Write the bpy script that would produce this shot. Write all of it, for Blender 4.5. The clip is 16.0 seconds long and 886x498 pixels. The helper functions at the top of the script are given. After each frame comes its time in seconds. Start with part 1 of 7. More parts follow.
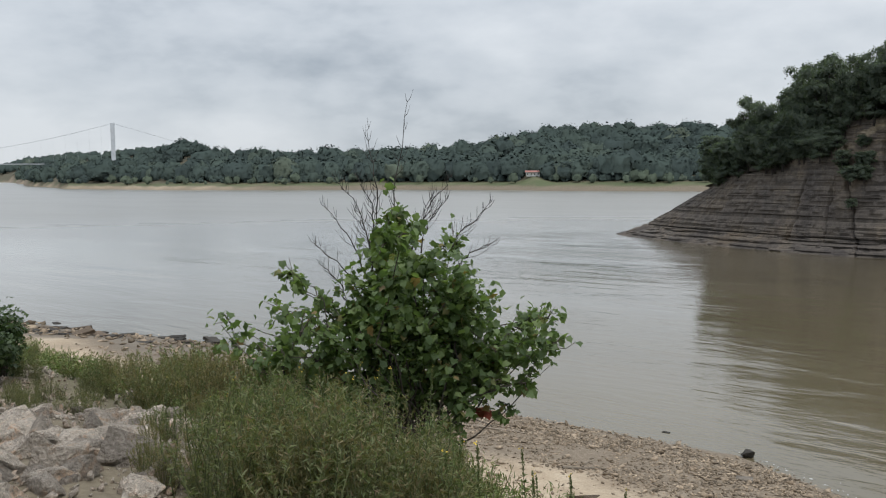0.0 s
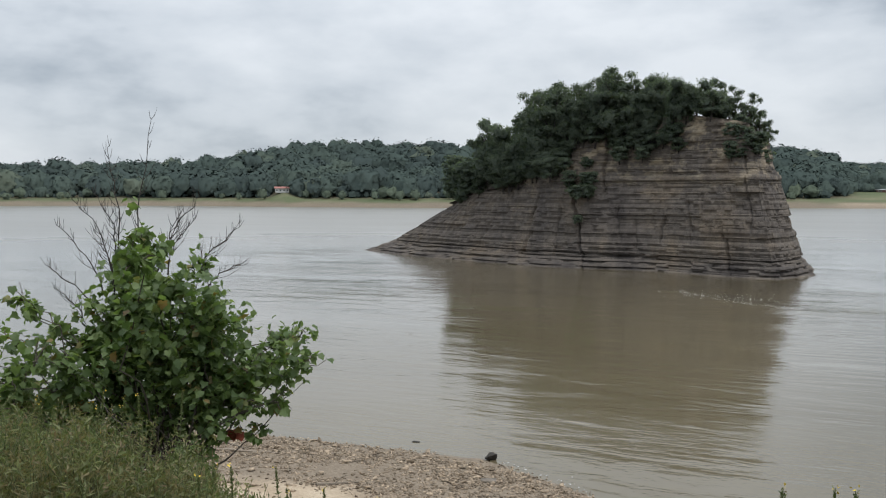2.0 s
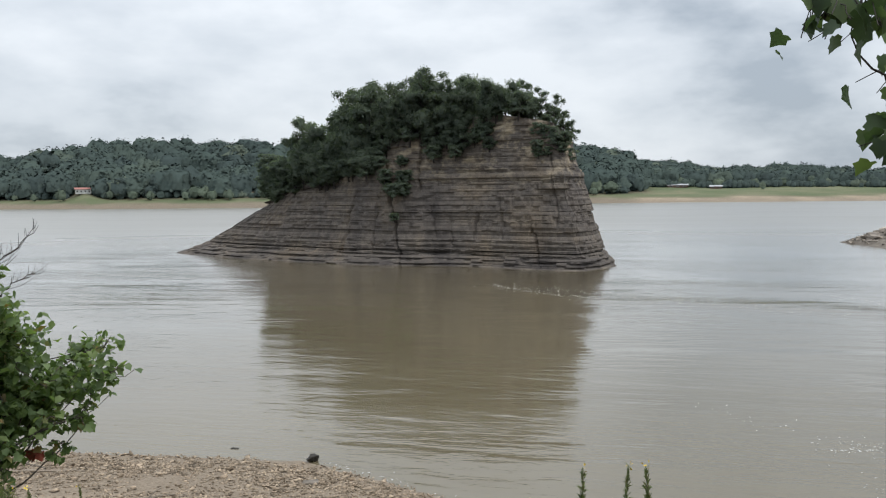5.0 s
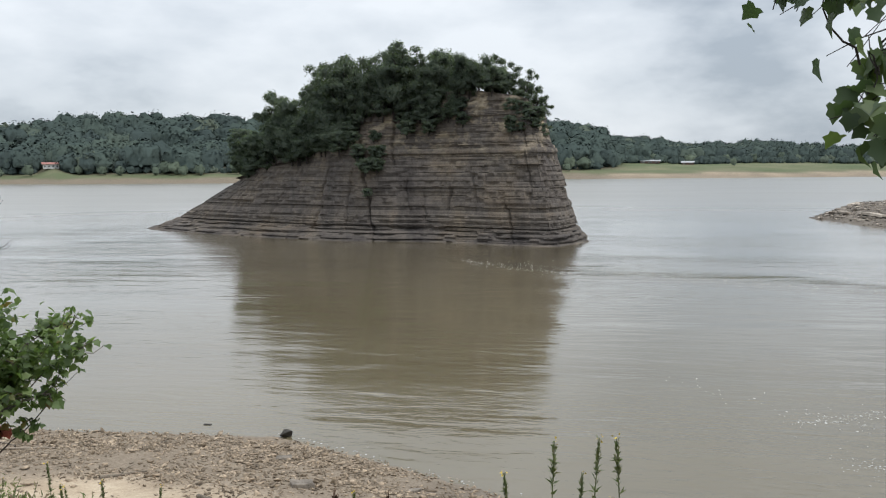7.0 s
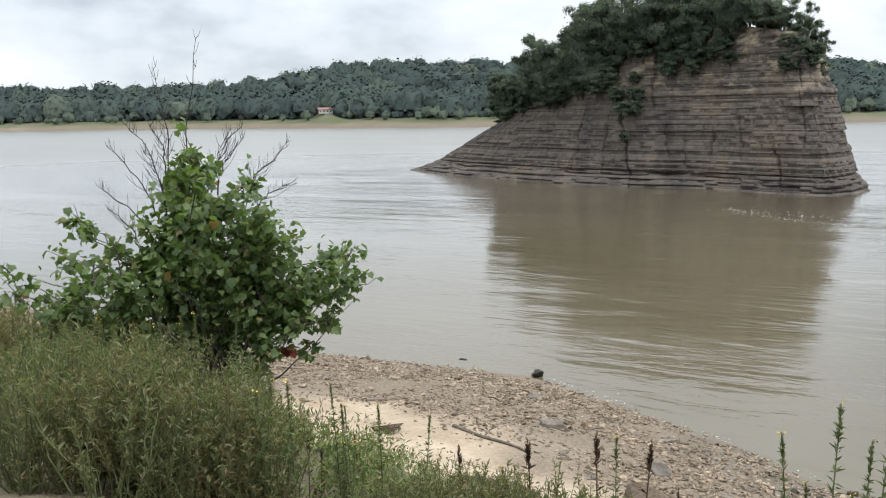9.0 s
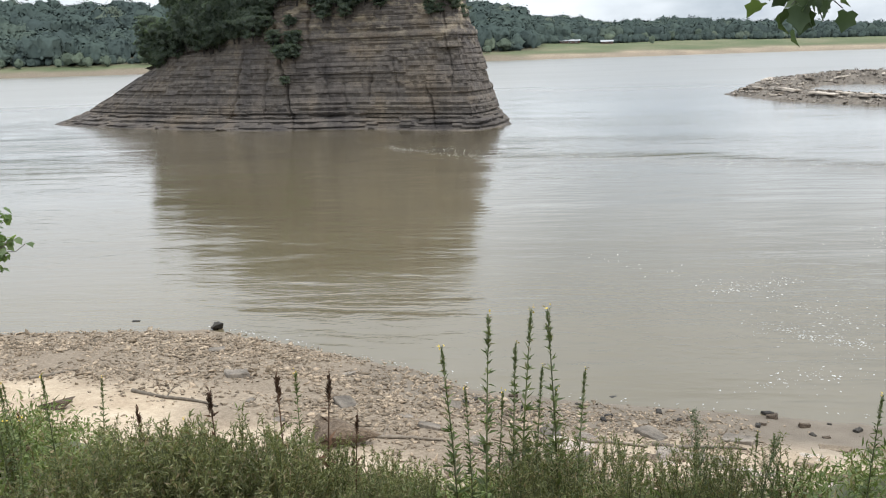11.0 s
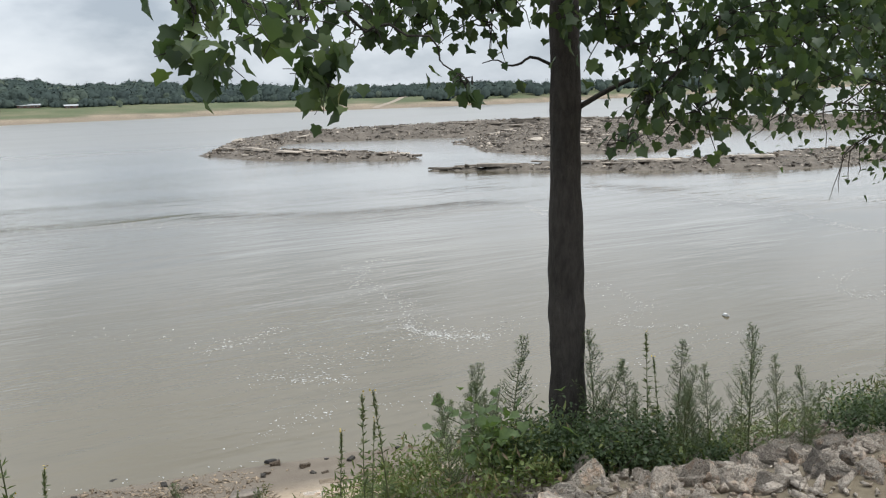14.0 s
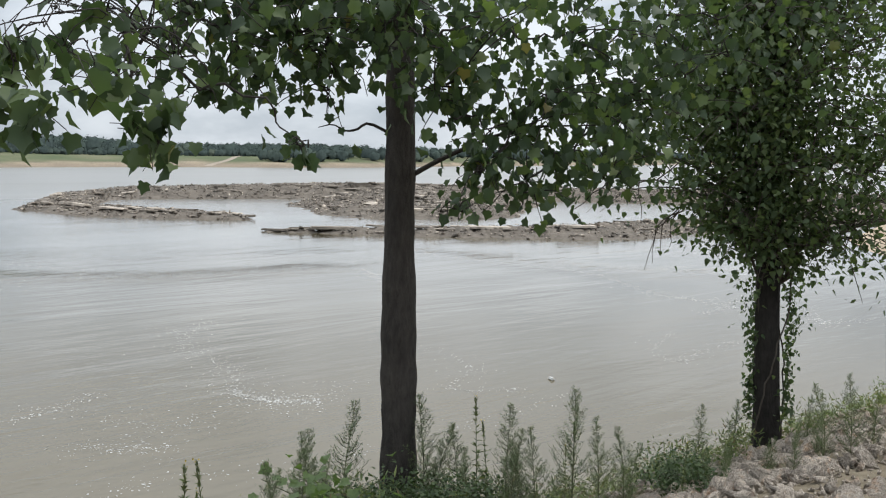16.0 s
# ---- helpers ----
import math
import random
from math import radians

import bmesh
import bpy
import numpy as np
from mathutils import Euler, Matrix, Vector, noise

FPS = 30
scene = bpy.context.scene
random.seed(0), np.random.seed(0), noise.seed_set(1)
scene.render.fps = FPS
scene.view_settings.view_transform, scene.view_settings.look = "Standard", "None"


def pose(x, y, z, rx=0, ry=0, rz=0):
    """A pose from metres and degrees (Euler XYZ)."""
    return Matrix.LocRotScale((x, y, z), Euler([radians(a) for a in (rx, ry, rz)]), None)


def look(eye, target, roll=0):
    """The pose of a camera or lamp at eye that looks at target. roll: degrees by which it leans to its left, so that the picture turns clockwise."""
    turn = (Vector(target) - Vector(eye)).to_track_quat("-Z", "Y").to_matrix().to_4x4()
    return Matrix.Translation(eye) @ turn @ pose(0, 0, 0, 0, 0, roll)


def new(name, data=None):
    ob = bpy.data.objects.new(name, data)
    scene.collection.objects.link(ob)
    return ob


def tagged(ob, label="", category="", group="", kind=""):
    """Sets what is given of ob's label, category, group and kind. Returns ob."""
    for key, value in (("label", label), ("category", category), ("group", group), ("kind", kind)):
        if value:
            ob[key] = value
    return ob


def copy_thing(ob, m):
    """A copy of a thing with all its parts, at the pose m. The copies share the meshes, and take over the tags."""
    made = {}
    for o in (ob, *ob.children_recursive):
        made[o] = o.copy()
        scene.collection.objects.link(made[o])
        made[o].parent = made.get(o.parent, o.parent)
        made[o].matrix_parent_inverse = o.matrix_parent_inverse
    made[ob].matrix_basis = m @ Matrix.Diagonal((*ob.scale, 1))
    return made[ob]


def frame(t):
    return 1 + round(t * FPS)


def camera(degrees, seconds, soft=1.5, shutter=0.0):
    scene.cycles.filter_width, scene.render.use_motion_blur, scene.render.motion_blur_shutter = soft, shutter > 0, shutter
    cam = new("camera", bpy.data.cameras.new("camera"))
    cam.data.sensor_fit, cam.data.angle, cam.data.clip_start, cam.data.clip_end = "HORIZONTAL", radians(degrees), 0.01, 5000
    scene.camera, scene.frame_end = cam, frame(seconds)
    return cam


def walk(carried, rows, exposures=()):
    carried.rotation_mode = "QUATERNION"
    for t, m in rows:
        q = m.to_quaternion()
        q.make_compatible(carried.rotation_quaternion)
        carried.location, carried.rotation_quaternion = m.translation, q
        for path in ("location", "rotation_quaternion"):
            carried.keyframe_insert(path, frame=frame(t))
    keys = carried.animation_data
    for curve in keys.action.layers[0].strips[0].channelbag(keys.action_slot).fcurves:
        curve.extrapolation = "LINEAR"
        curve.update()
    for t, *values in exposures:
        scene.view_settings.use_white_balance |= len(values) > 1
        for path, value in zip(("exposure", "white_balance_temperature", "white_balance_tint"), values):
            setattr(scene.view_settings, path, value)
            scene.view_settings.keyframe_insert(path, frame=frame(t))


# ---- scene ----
cam = camera(53.4, 16.0, soft=1.15)
# The eye stands 9.2 m over the river and sways by a hand's width: seconds, place, tilt, roll, yaw.
ROWS = [
    (0.0, 0.030, 0.270, 9.199, 85.20, 0.48, -1.19),
    (0.5, 0.005, 0.186, 9.208, 84.73, -0.20, -5.68),
    (1.0, -0.012, 0.138, 9.224, 85.22, -0.16, -9.45),
    (1.5, -0.009, 0.109, 9.235, 86.00, 0.04, -13.71),
    (2.0, 0.002, 0.086, 9.243, 86.18, 0.07, -17.32),
    (2.5, 0.002, 0.068, 9.251, 85.84, 0.21, -20.13),
    (3.0, 0.012, 0.069, 9.255, 85.85, 0.60, -22.53),
    (3.5, 0.014, 0.044, 9.263, 86.16, 0.91, -24.84),
    (4.0, 0.014, 0.017, 9.264, 86.34, 0.88, -27.03),
    (6.5, 0.035, 0.028, 9.257, 85.28, 0.63, -30.36),
    (7.0, 0.041, 0.037, 9.252, 84.41, 0.53, -30.89),
    (7.5, 0.037, 0.042, 9.245, 82.43, 0.12, -30.46),
    (8.0, -0.000, 0.161, 9.224, 81.62, -0.07, -22.81),
    (8.2, -0.006, 0.196, 9.216, 81.68, 0.11, -18.21),
    (8.5, 0.000, 0.200, 9.215, 81.60, 0.40, -14.60),
    (9.0, -0.020, 0.150, 9.220, 81.00, 0.90, -14.50),
    (9.6, -0.040, 0.070, 9.230, 79.80, 1.50, -20.50),
    (10.3, -0.053, 0.019, 9.235, 78.27, 1.97, -29.75),
    (10.5, -0.052, 0.017, 9.232, 77.78, 1.92, -31.85),
    (11.0, -0.033, 0.011, 9.225, 76.95, 1.81, -36.07),
    (11.5, 0.032, -0.016, 9.231, 76.53, 1.74, -41.10),
    (12.0, 0.176, -0.042, 9.216, 76.20, 1.49, -47.42),
    (12.5, 0.211, -0.074, 9.224, 76.81, 2.54, -51.01),
    (13.0, 0.200, -0.089, 9.230, 78.15, 3.44, -56.80),
    (13.5, 0.193, -0.096, 9.231, 78.88, 2.56, -65.02),
    (14.0, 0.165, -0.109, 9.235, 79.80, 2.01, -68.97),
    (14.5, 0.153, -0.117, 9.241, 81.63, 1.53, -70.61),
    (15.0, 0.165, -0.113, 9.249, 83.66, 0.75, -73.42),
    (15.5, 0.170, -0.108, 9.240, 84.19, 0.02, -76.55),
    (16.0, 0.157, -0.113, 9.239, 83.79, -0.52, -79.48),
]
walk(cam, [(r[0], pose(*r[1:])) for r in ROWS], [(0.0, 0.14), (1.5, 0.20), (3.5, 0.38), (7.3, 0.42), (8.2, 0.62), (9.0, 0.68), (11.0, 0.8), (12.5, 0.74), (14.5, 0.48), (16.0, 0.50)])

# ---- world and sun: an overcast afternoon ----
world = bpy.data.worlds.new("overcast")
scene.world = world
world.use_nodes = True
wt = world.node_tree
wt.nodes.clear()


def wnode(kind, **values):
    n = wt.nodes.new(kind)
    for key, value in values.items():
        n.inputs[key].default_value = value
    return n


sky = wnode("ShaderNodeTexSky")
sky.sky_type = "NISHITA"
sky.sun_disc = False
sky.sun_elevation, sky.sun_rotation = radians(58), radians(150)
wcoord = wnode("ShaderNodeTexCoord")
wsep = wnode("ShaderNodeSeparateXYZ")
wt.links.new(wcoord.outputs["Generated"], wsep.inputs[0])
# the clouds lie in level banks, wider than they are high
wxy = wnode("ShaderNodeMapping", Scale=(1.0, 1.0, 2.3), Location=(0.35, 0.1, 0.6))
wt.links.new(wcoord.outputs["Generated"], wxy.inputs["Vector"])
wbig = wnode("ShaderNodeTexNoise", Scale=2.4, Detail=5.0, Roughness=0.5, Distortion=0.0)
wt.links.new(wxy.outputs[0], wbig.inputs["Vector"])
wramp = wnode("ShaderNodeValToRGB")
wramp.color_ramp.elements[0].position, wramp.color_ramp.elements[0].color = 0.38, (0.34, 0.388, 0.445, 1)
wramp.color_ramp.elements[1].position, wramp.color_ramp.elements[1].color = 0.60, (0.68, 0.718, 0.762, 1)
mid = wramp.color_ramp.elements.new(0.48)
mid.color = (0.54, 0.585, 0.637, 1)
wsmall = wnode("ShaderNodeTexNoise", Scale=7.5, Detail=5.0, Roughness=0.55)
wt.links.new(wxy.outputs[0], wsmall.inputs["Vector"])
wboth = wnode("ShaderNodeMix")
wboth.inputs[0].default_value = 0.3
wt.links.new(wbig.outputs[0], wboth.inputs[2])
wt.links.new(wsmall.outputs[0], wboth.inputs[3])
wt.links.new(wboth.outputs[0], wramp.inputs[0])
# an overcast sky: pale at the horizon, brightest overhead
wlow = wnode("ShaderNodeValToRGB")
wlow.color_ramp.interpolation = "EASE"
for at, value in ((0.0, 0.93), (0.26, 0.80), (1.0, 1.95)):
    e = wlow.color_ramp.elements.new(at) if 0 < at < 1 else wlow.color_ramp.elements[int(at)]
    e.position, e.color = at, (value, value, value, 1)
wt.links.new(wsep.outputs["Z"], wlow.inputs[0])
wclouds = wnode("ShaderNodeBackground", Strength=1.0)
wt.links.new(wramp.outputs[0], wclouds.inputs["Color"])
wt.links.new(wlow.outputs[0], wclouds.inputs["Strength"])
wsky = wnode("ShaderNodeBackground", Strength=0.1)
wt.links.new(sky.outputs[0], wsky.inputs["Color"])
wmix = wnode("ShaderNodeMixShader", Fac=0.93)
wt.links.new(wsky.outputs[0], wmix.inputs[1])
wt.links.new(wclouds.outputs[0], wmix.inputs[2])
wout = wnode("ShaderNodeOutputWorld")
wt.links.new(wmix.outputs[0], wout.inputs["Surface"])

sun = new("sun", bpy.data.lights.new("sun", "SUN"))
sun.data.energy, sun.data.angle, sun.data.color = 1.5, radians(30), (1.0, 0.965, 0.91)
sun.matrix_world = look((0, 0, 60), (-12, 22, 0))

# ---- materials ----
def make_material(name):
    m = bpy.data.materials.new(name)
    m.use_nodes = True
    t = m.node_tree
    return m, t, t.nodes["Principled BSDF"]


def noise_node(t, scale, detail=4.0, rough=0.55, squash=(1, 1, 1), coords="Object"):
    c = t.nodes.new("ShaderNodeTexCoord")
    g = t.nodes.new("ShaderNodeMapping")
    g.inputs["Scale"].default_value = squash
    t.links.new(c.outputs[coords], g.inputs["Vector"])
    n = t.nodes.new("ShaderNodeTexNoise")
    n.inputs["Scale"].default_value = scale
    n.inputs["Detail"].default_value = detail
    n.inputs["Roughness"].default_value = rough
    t.links.new(g.outputs[0], n.inputs["Vector"])
    return n


def ramp_node(t, fac, stops):
    r = t.nodes.new("ShaderNodeValToRGB")
    e = r.color_ramp.elements
    while len(e) < len(stops):
        e.new(0.5)
    for el, (at, col) in zip(e, stops):
        el.position, el.color = at, (*col, 1)
    t.links.new(fac, r.inputs[0])
    return r


def mix_node(t, fac, a, b, blend="MIX"):
    m = t.nodes.new("ShaderNodeMix")
    m.data_type, m.blend_type = "RGBA", blend
    for sock, value in ((m.inputs[0], fac), (m.inputs[6], a), (m.inputs[7], b)):
        if isinstance(value, (int, float)):
            sock.default_value = value
        elif isinstance(value, tuple):
            sock.default_value = (*value, 1)
        else:
            t.links.new(value, sock)
    return m.outputs[2]


def bump_node(t, bsdf, height, strength, distance):
    b = t.nodes.new("ShaderNodeBump")
    b.inputs["Strength"].default_value = strength
    b.inputs["Distance"].default_value = distance
    t.links.new(height, b.inputs["Height"])
    t.links.new(b.outputs[0], bsdf.inputs["Normal"])
    return b


def surface(name, dark, light, scale, rough=0.85, bump=0.4, depth=0.02, fine=8.0, squash=(1, 1, 1), vary="object", spread=0.35, coords="Object"):
    """A mottled surface: broad patches, fine grain with relief, and a shade of its own for each object or island."""
    m, t, b = make_material(name)
    broad = noise_node(t, scale, 3.0, 0.6, squash, coords)
    grain = noise_node(t, scale * fine, 5.0, 0.65, squash, coords)
    c = ramp_node(t, broad.outputs[0], [(0.3, dark), (0.7, light)]).outputs[0]
    c = mix_node(t, 0.45, c, ramp_node(t, grain.outputs[0], [(0.3, tuple(v * 0.5 for v in dark)), (0.7, tuple(min(1, v * 1.25) for v in light))]).outputs[0])
    if vary:
        if vary == "object":
            r = t.nodes.new("ShaderNodeObjectInfo").outputs["Random"]
        else:
            r = t.nodes.new("ShaderNodeNewGeometry").outputs["Random Per Island"]
        c = mix_node(t, 1.0, c, ramp_node(t, r, [(0.0, (1 - spread,) * 3), (1.0, (1 + spread,) * 3)]).outputs[0], "MULTIPLY")
    t.links.new(c, b.inputs["Base Color"])
    b.inputs["Roughness"].default_value = rough
    b.inputs["Specular IOR Level"].default_value = 0.3
    bump_node(t, b, grain.outputs[0], bump, depth)
    return m


def leaf_material(name, stops, through_light=0.3, rough=0.5, gloss=0.35, dry=None):
    """Leaves: a colour for each leaf, lit a little from behind."""
    m, t, b = make_material(name)
    r = t.nodes.new("ShaderNodeNewGeometry").outputs["Random Per Island"]
    c = ramp_node(t, r, stops).outputs[0]
    if dry:
        whole = t.nodes.new("ShaderNodeObjectInfo").outputs["Random"]
        c = mix_node(t, ramp_node(t, whole, [(0.3, (0, 0, 0)), (0.95, (0.65, 0.65, 0.65))]).outputs[0], c, dry)
    n = noise_node(t, 3.0, 2.0)
    c = mix_node(t, 0.5, c, ramp_node(t, n.outputs[0], [(0.3, (0.55, 0.6, 0.55)), (0.7, (1.25, 1.2, 1.1))]).outputs[0], "MULTIPLY")
    t.links.new(c, b.inputs["Base Color"])
    b.inputs["Roughness"].default_value = rough
    b.inputs["Specular IOR Level"].default_value = gloss
    tr = t.nodes.new("ShaderNodeBsdfTranslucent")
    t.links.new(mix_node(t, 1.0, c, (1.15, 1.3, 0.6), "MULTIPLY"), tr.inputs["Color"])
    mx = t.nodes.new("ShaderNodeMixShader")
    mx.inputs[0].default_value = through_light
    t.links.new(b.outputs[0], mx.inputs[1])
    t.links.new(tr.outputs[0], mx.inputs[2])
    t.links.new(mx.outputs[0], t.nodes["Material Output"].inputs["Surface"])
    return m


M_SYCAMORE = leaf_material("sycamore leaf", [(0.0, (0.046, 0.072, 0.042)), (0.6, (0.062, 0.094, 0.050)), (0.985, (0.120, 0.165, 0.066)), (1.0, (0.17, 0.13, 0.05))], 0.42)
M_COTTONWOOD = leaf_material("cottonwood leaf", [(0.0, (0.066, 0.098, 0.052)), (0.6, (0.092, 0.132, 0.066)), (1.0, (0.140, 0.180, 0.082))], 0.45)
M_SAPLING = leaf_material("sapling leaf", [(0.0, (0.095, 0.142, 0.060)), (0.6, (0.138, 0.196, 0.082)), (0.95, (0.200, 0.262, 0.110)), (1.0, (0.24, 0.15, 0.07))], 0.45)
M_WEED = leaf_material("weed leaf", [(0.0, (0.080, 0.108, 0.042)), (0.6, (0.135, 0.165, 0.068)), (0.9, (0.175, 0.195, 0.088)), (1.0, (0.18, 0.12, 0.07))], 0.3)
M_WILLOW = leaf_material("willow leaf", [(0.0, (0.108, 0.142, 0.062)), (0.5, (0.160, 0.196, 0.088)), (0.78, (0.215, 0.235, 0.120)), (0.9, (0.225, 0.180, 0.115)), (1.0, (0.245, 0.175, 0.125))], 0.4, dry=(0.23, 0.165, 0.095))
M_MUGWORT = leaf_material("mugwort leaf", [(0.0, (0.085, 0.122, 0.060)), (1.0, (0.165, 0.210, 0.110))], 0.3)
M_UNDERGROWTH = leaf_material("undergrowth leaf", [(0.0, (0.100, 0.140, 0.046)), (0.5, (0.160, 0.205, 0.070)), (0.82, (0.225, 0.250, 0.098)), (0.93, (0.24, 0.19, 0.11)), (1.0, (0.20, 0.14, 0.09))], 0.3)
# leaf colours lightened and blued to paint in the haze over the rock
M_CEDAR = leaf_material("rock tree foliage", [(0.0, (0.098, 0.122, 0.108)), (0.6, (0.118, 0.146, 0.124)), (1.0, (0.142, 0.170, 0.132))], 0.5, 0.85, 0.05)
M_SEED = surface("dry seed head", (0.055, 0.03, 0.018), (0.13, 0.075, 0.045), 30.0, 0.9, 0.3, 0.003)
M_FLOWER = surface("yellow petals", (0.5, 0.36, 0.04), (0.68, 0.5, 0.08), 40.0, 0.7, 0.1, 0.001)
M_STALK = surface("green stalk", (0.08, 0.10, 0.04), (0.14, 0.15, 0.07), 30.0, 0.75, 0.2, 0.002)
M_BARK = surface("dark bark", (0.018, 0.016, 0.014), (0.056, 0.049, 0.043), 5.0, 0.95, 0.9, 0.03, 6.0, (1, 1, 0.35))
M_TWIG = surface("grey twig", (0.06, 0.05, 0.04), (0.13, 0.11, 0.09), 20.0, 0.9, 0.3, 0.003)
M_LIMESTONE = surface("pale limestone", (0.24, 0.198, 0.160), (0.62, 0.545, 0.46), 2.2, 0.95, 1.0, 0.08, 7.0, spread=0.45)
M_BAR = surface("shelving bar rock", (0.075, 0.065, 0.055), (0.27, 0.232, 0.19), 0.5, 0.9, 0.8, 0.1, 7.0)
M_SHALE = surface("brown shale", (0.095, 0.082, 0.070), (0.40, 0.345, 0.285), 0.4, 0.9, 0.6, 0.06, 7.0, vary="island", spread=0.8)
M_SHINGLE = surface("beach shingle", (0.13, 0.098, 0.068), (0.36, 0.285, 0.205), 1.2, 0.9, 0.4, 0.01, 9.0, vary="island", spread=0.45)
M_DARKROCK = surface("wet dark rock", (0.018, 0.016, 0.014), (0.055, 0.048, 0.04), 4.0, 0.8, 0.5, 0.02)
M_SLAB = surface("rust brown slab", (0.050, 0.036, 0.026), (0.185, 0.140, 0.100), 3.0, 0.9, 0.9, 0.04)
M_DRIFT = surface("weathered driftwood", (0.10, 0.08, 0.06), (0.26, 0.22, 0.175), 6.0, 0.9, 0.4, 0.01, 6.0, (1, 1, 0.3))
M_FOAM = surface("river foam", (0.42, 0.42, 0.40), (0.62, 0.62, 0.60), 8.0, 0.8, 0.3, 0.01, vary="island", spread=0.1)
M_WHITE = surface("white painted siding", (0.62, 0.62, 0.60), (0.78, 0.78, 0.76), 0.6, 0.7, 0.1, 0.01)
M_REDROOF = surface("dull red metal roof", (0.20, 0.085, 0.07), (0.28, 0.13, 0.11), 0.5, 0.6, 0.1, 0.01)
M_GREYROOF = surface("pale metal roof", (0.30, 0.31, 0.32), (0.46, 0.47, 0.48), 0.4, 0.5, 0.1, 0.01)
M_BRICKWALL = surface("reddish wall", (0.15, 0.085, 0.075), (0.22, 0.135, 0.115), 0.6, 0.85, 0.1, 0.01)
M_STEEL = surface("grey bridge steel", (0.46, 0.49, 0.52), (0.58, 0.61, 0.64), 0.3, 0.6, 0.1, 0.01)
M_GLASS = surface("dark window pane", (0.03, 0.035, 0.04), (0.06, 0.065, 0.07), 1.0, 0.15, 0.02, 0.002)
M_DEADLEAF = surface("dead red leaf", (0.14, 0.03, 0.02), (0.24, 0.06, 0.035), 10.0, 0.85, 0.2, 0.004)


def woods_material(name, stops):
    """Far woodland: a green for each tree, picked from the stops by the mesh's tint, with a little mottling."""
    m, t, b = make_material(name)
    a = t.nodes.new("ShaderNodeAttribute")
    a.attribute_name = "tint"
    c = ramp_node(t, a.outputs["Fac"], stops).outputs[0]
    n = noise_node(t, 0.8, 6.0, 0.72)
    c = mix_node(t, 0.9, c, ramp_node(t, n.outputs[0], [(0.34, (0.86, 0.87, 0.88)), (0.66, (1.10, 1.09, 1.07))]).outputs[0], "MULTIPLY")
    t.links.new(c, b.inputs["Base Color"])
    b.inputs["Roughness"].default_value = 1.0
    b.inputs["Specular IOR Level"].default_value = 0.0
    bump_node(t, b, noise_node(t, 0.55, 6.0, 0.7).outputs[0], 0.2, 1.5)
    return m


# distance haze is painted into these greens as a bluish grey tint
M_HAZY_WOODS = woods_material("woodland foliage", [(0.0, (0.050, 0.066, 0.063)), (0.55, (0.060, 0.080, 0.072)), (0.85, (0.072, 0.094, 0.080)), (1.0, (0.095, 0.115, 0.090))])
M_PALEWOODS = woods_material("riverside foliage", [(0.0, (0.070, 0.090, 0.070)), (1.0, (0.110, 0.135, 0.098))])


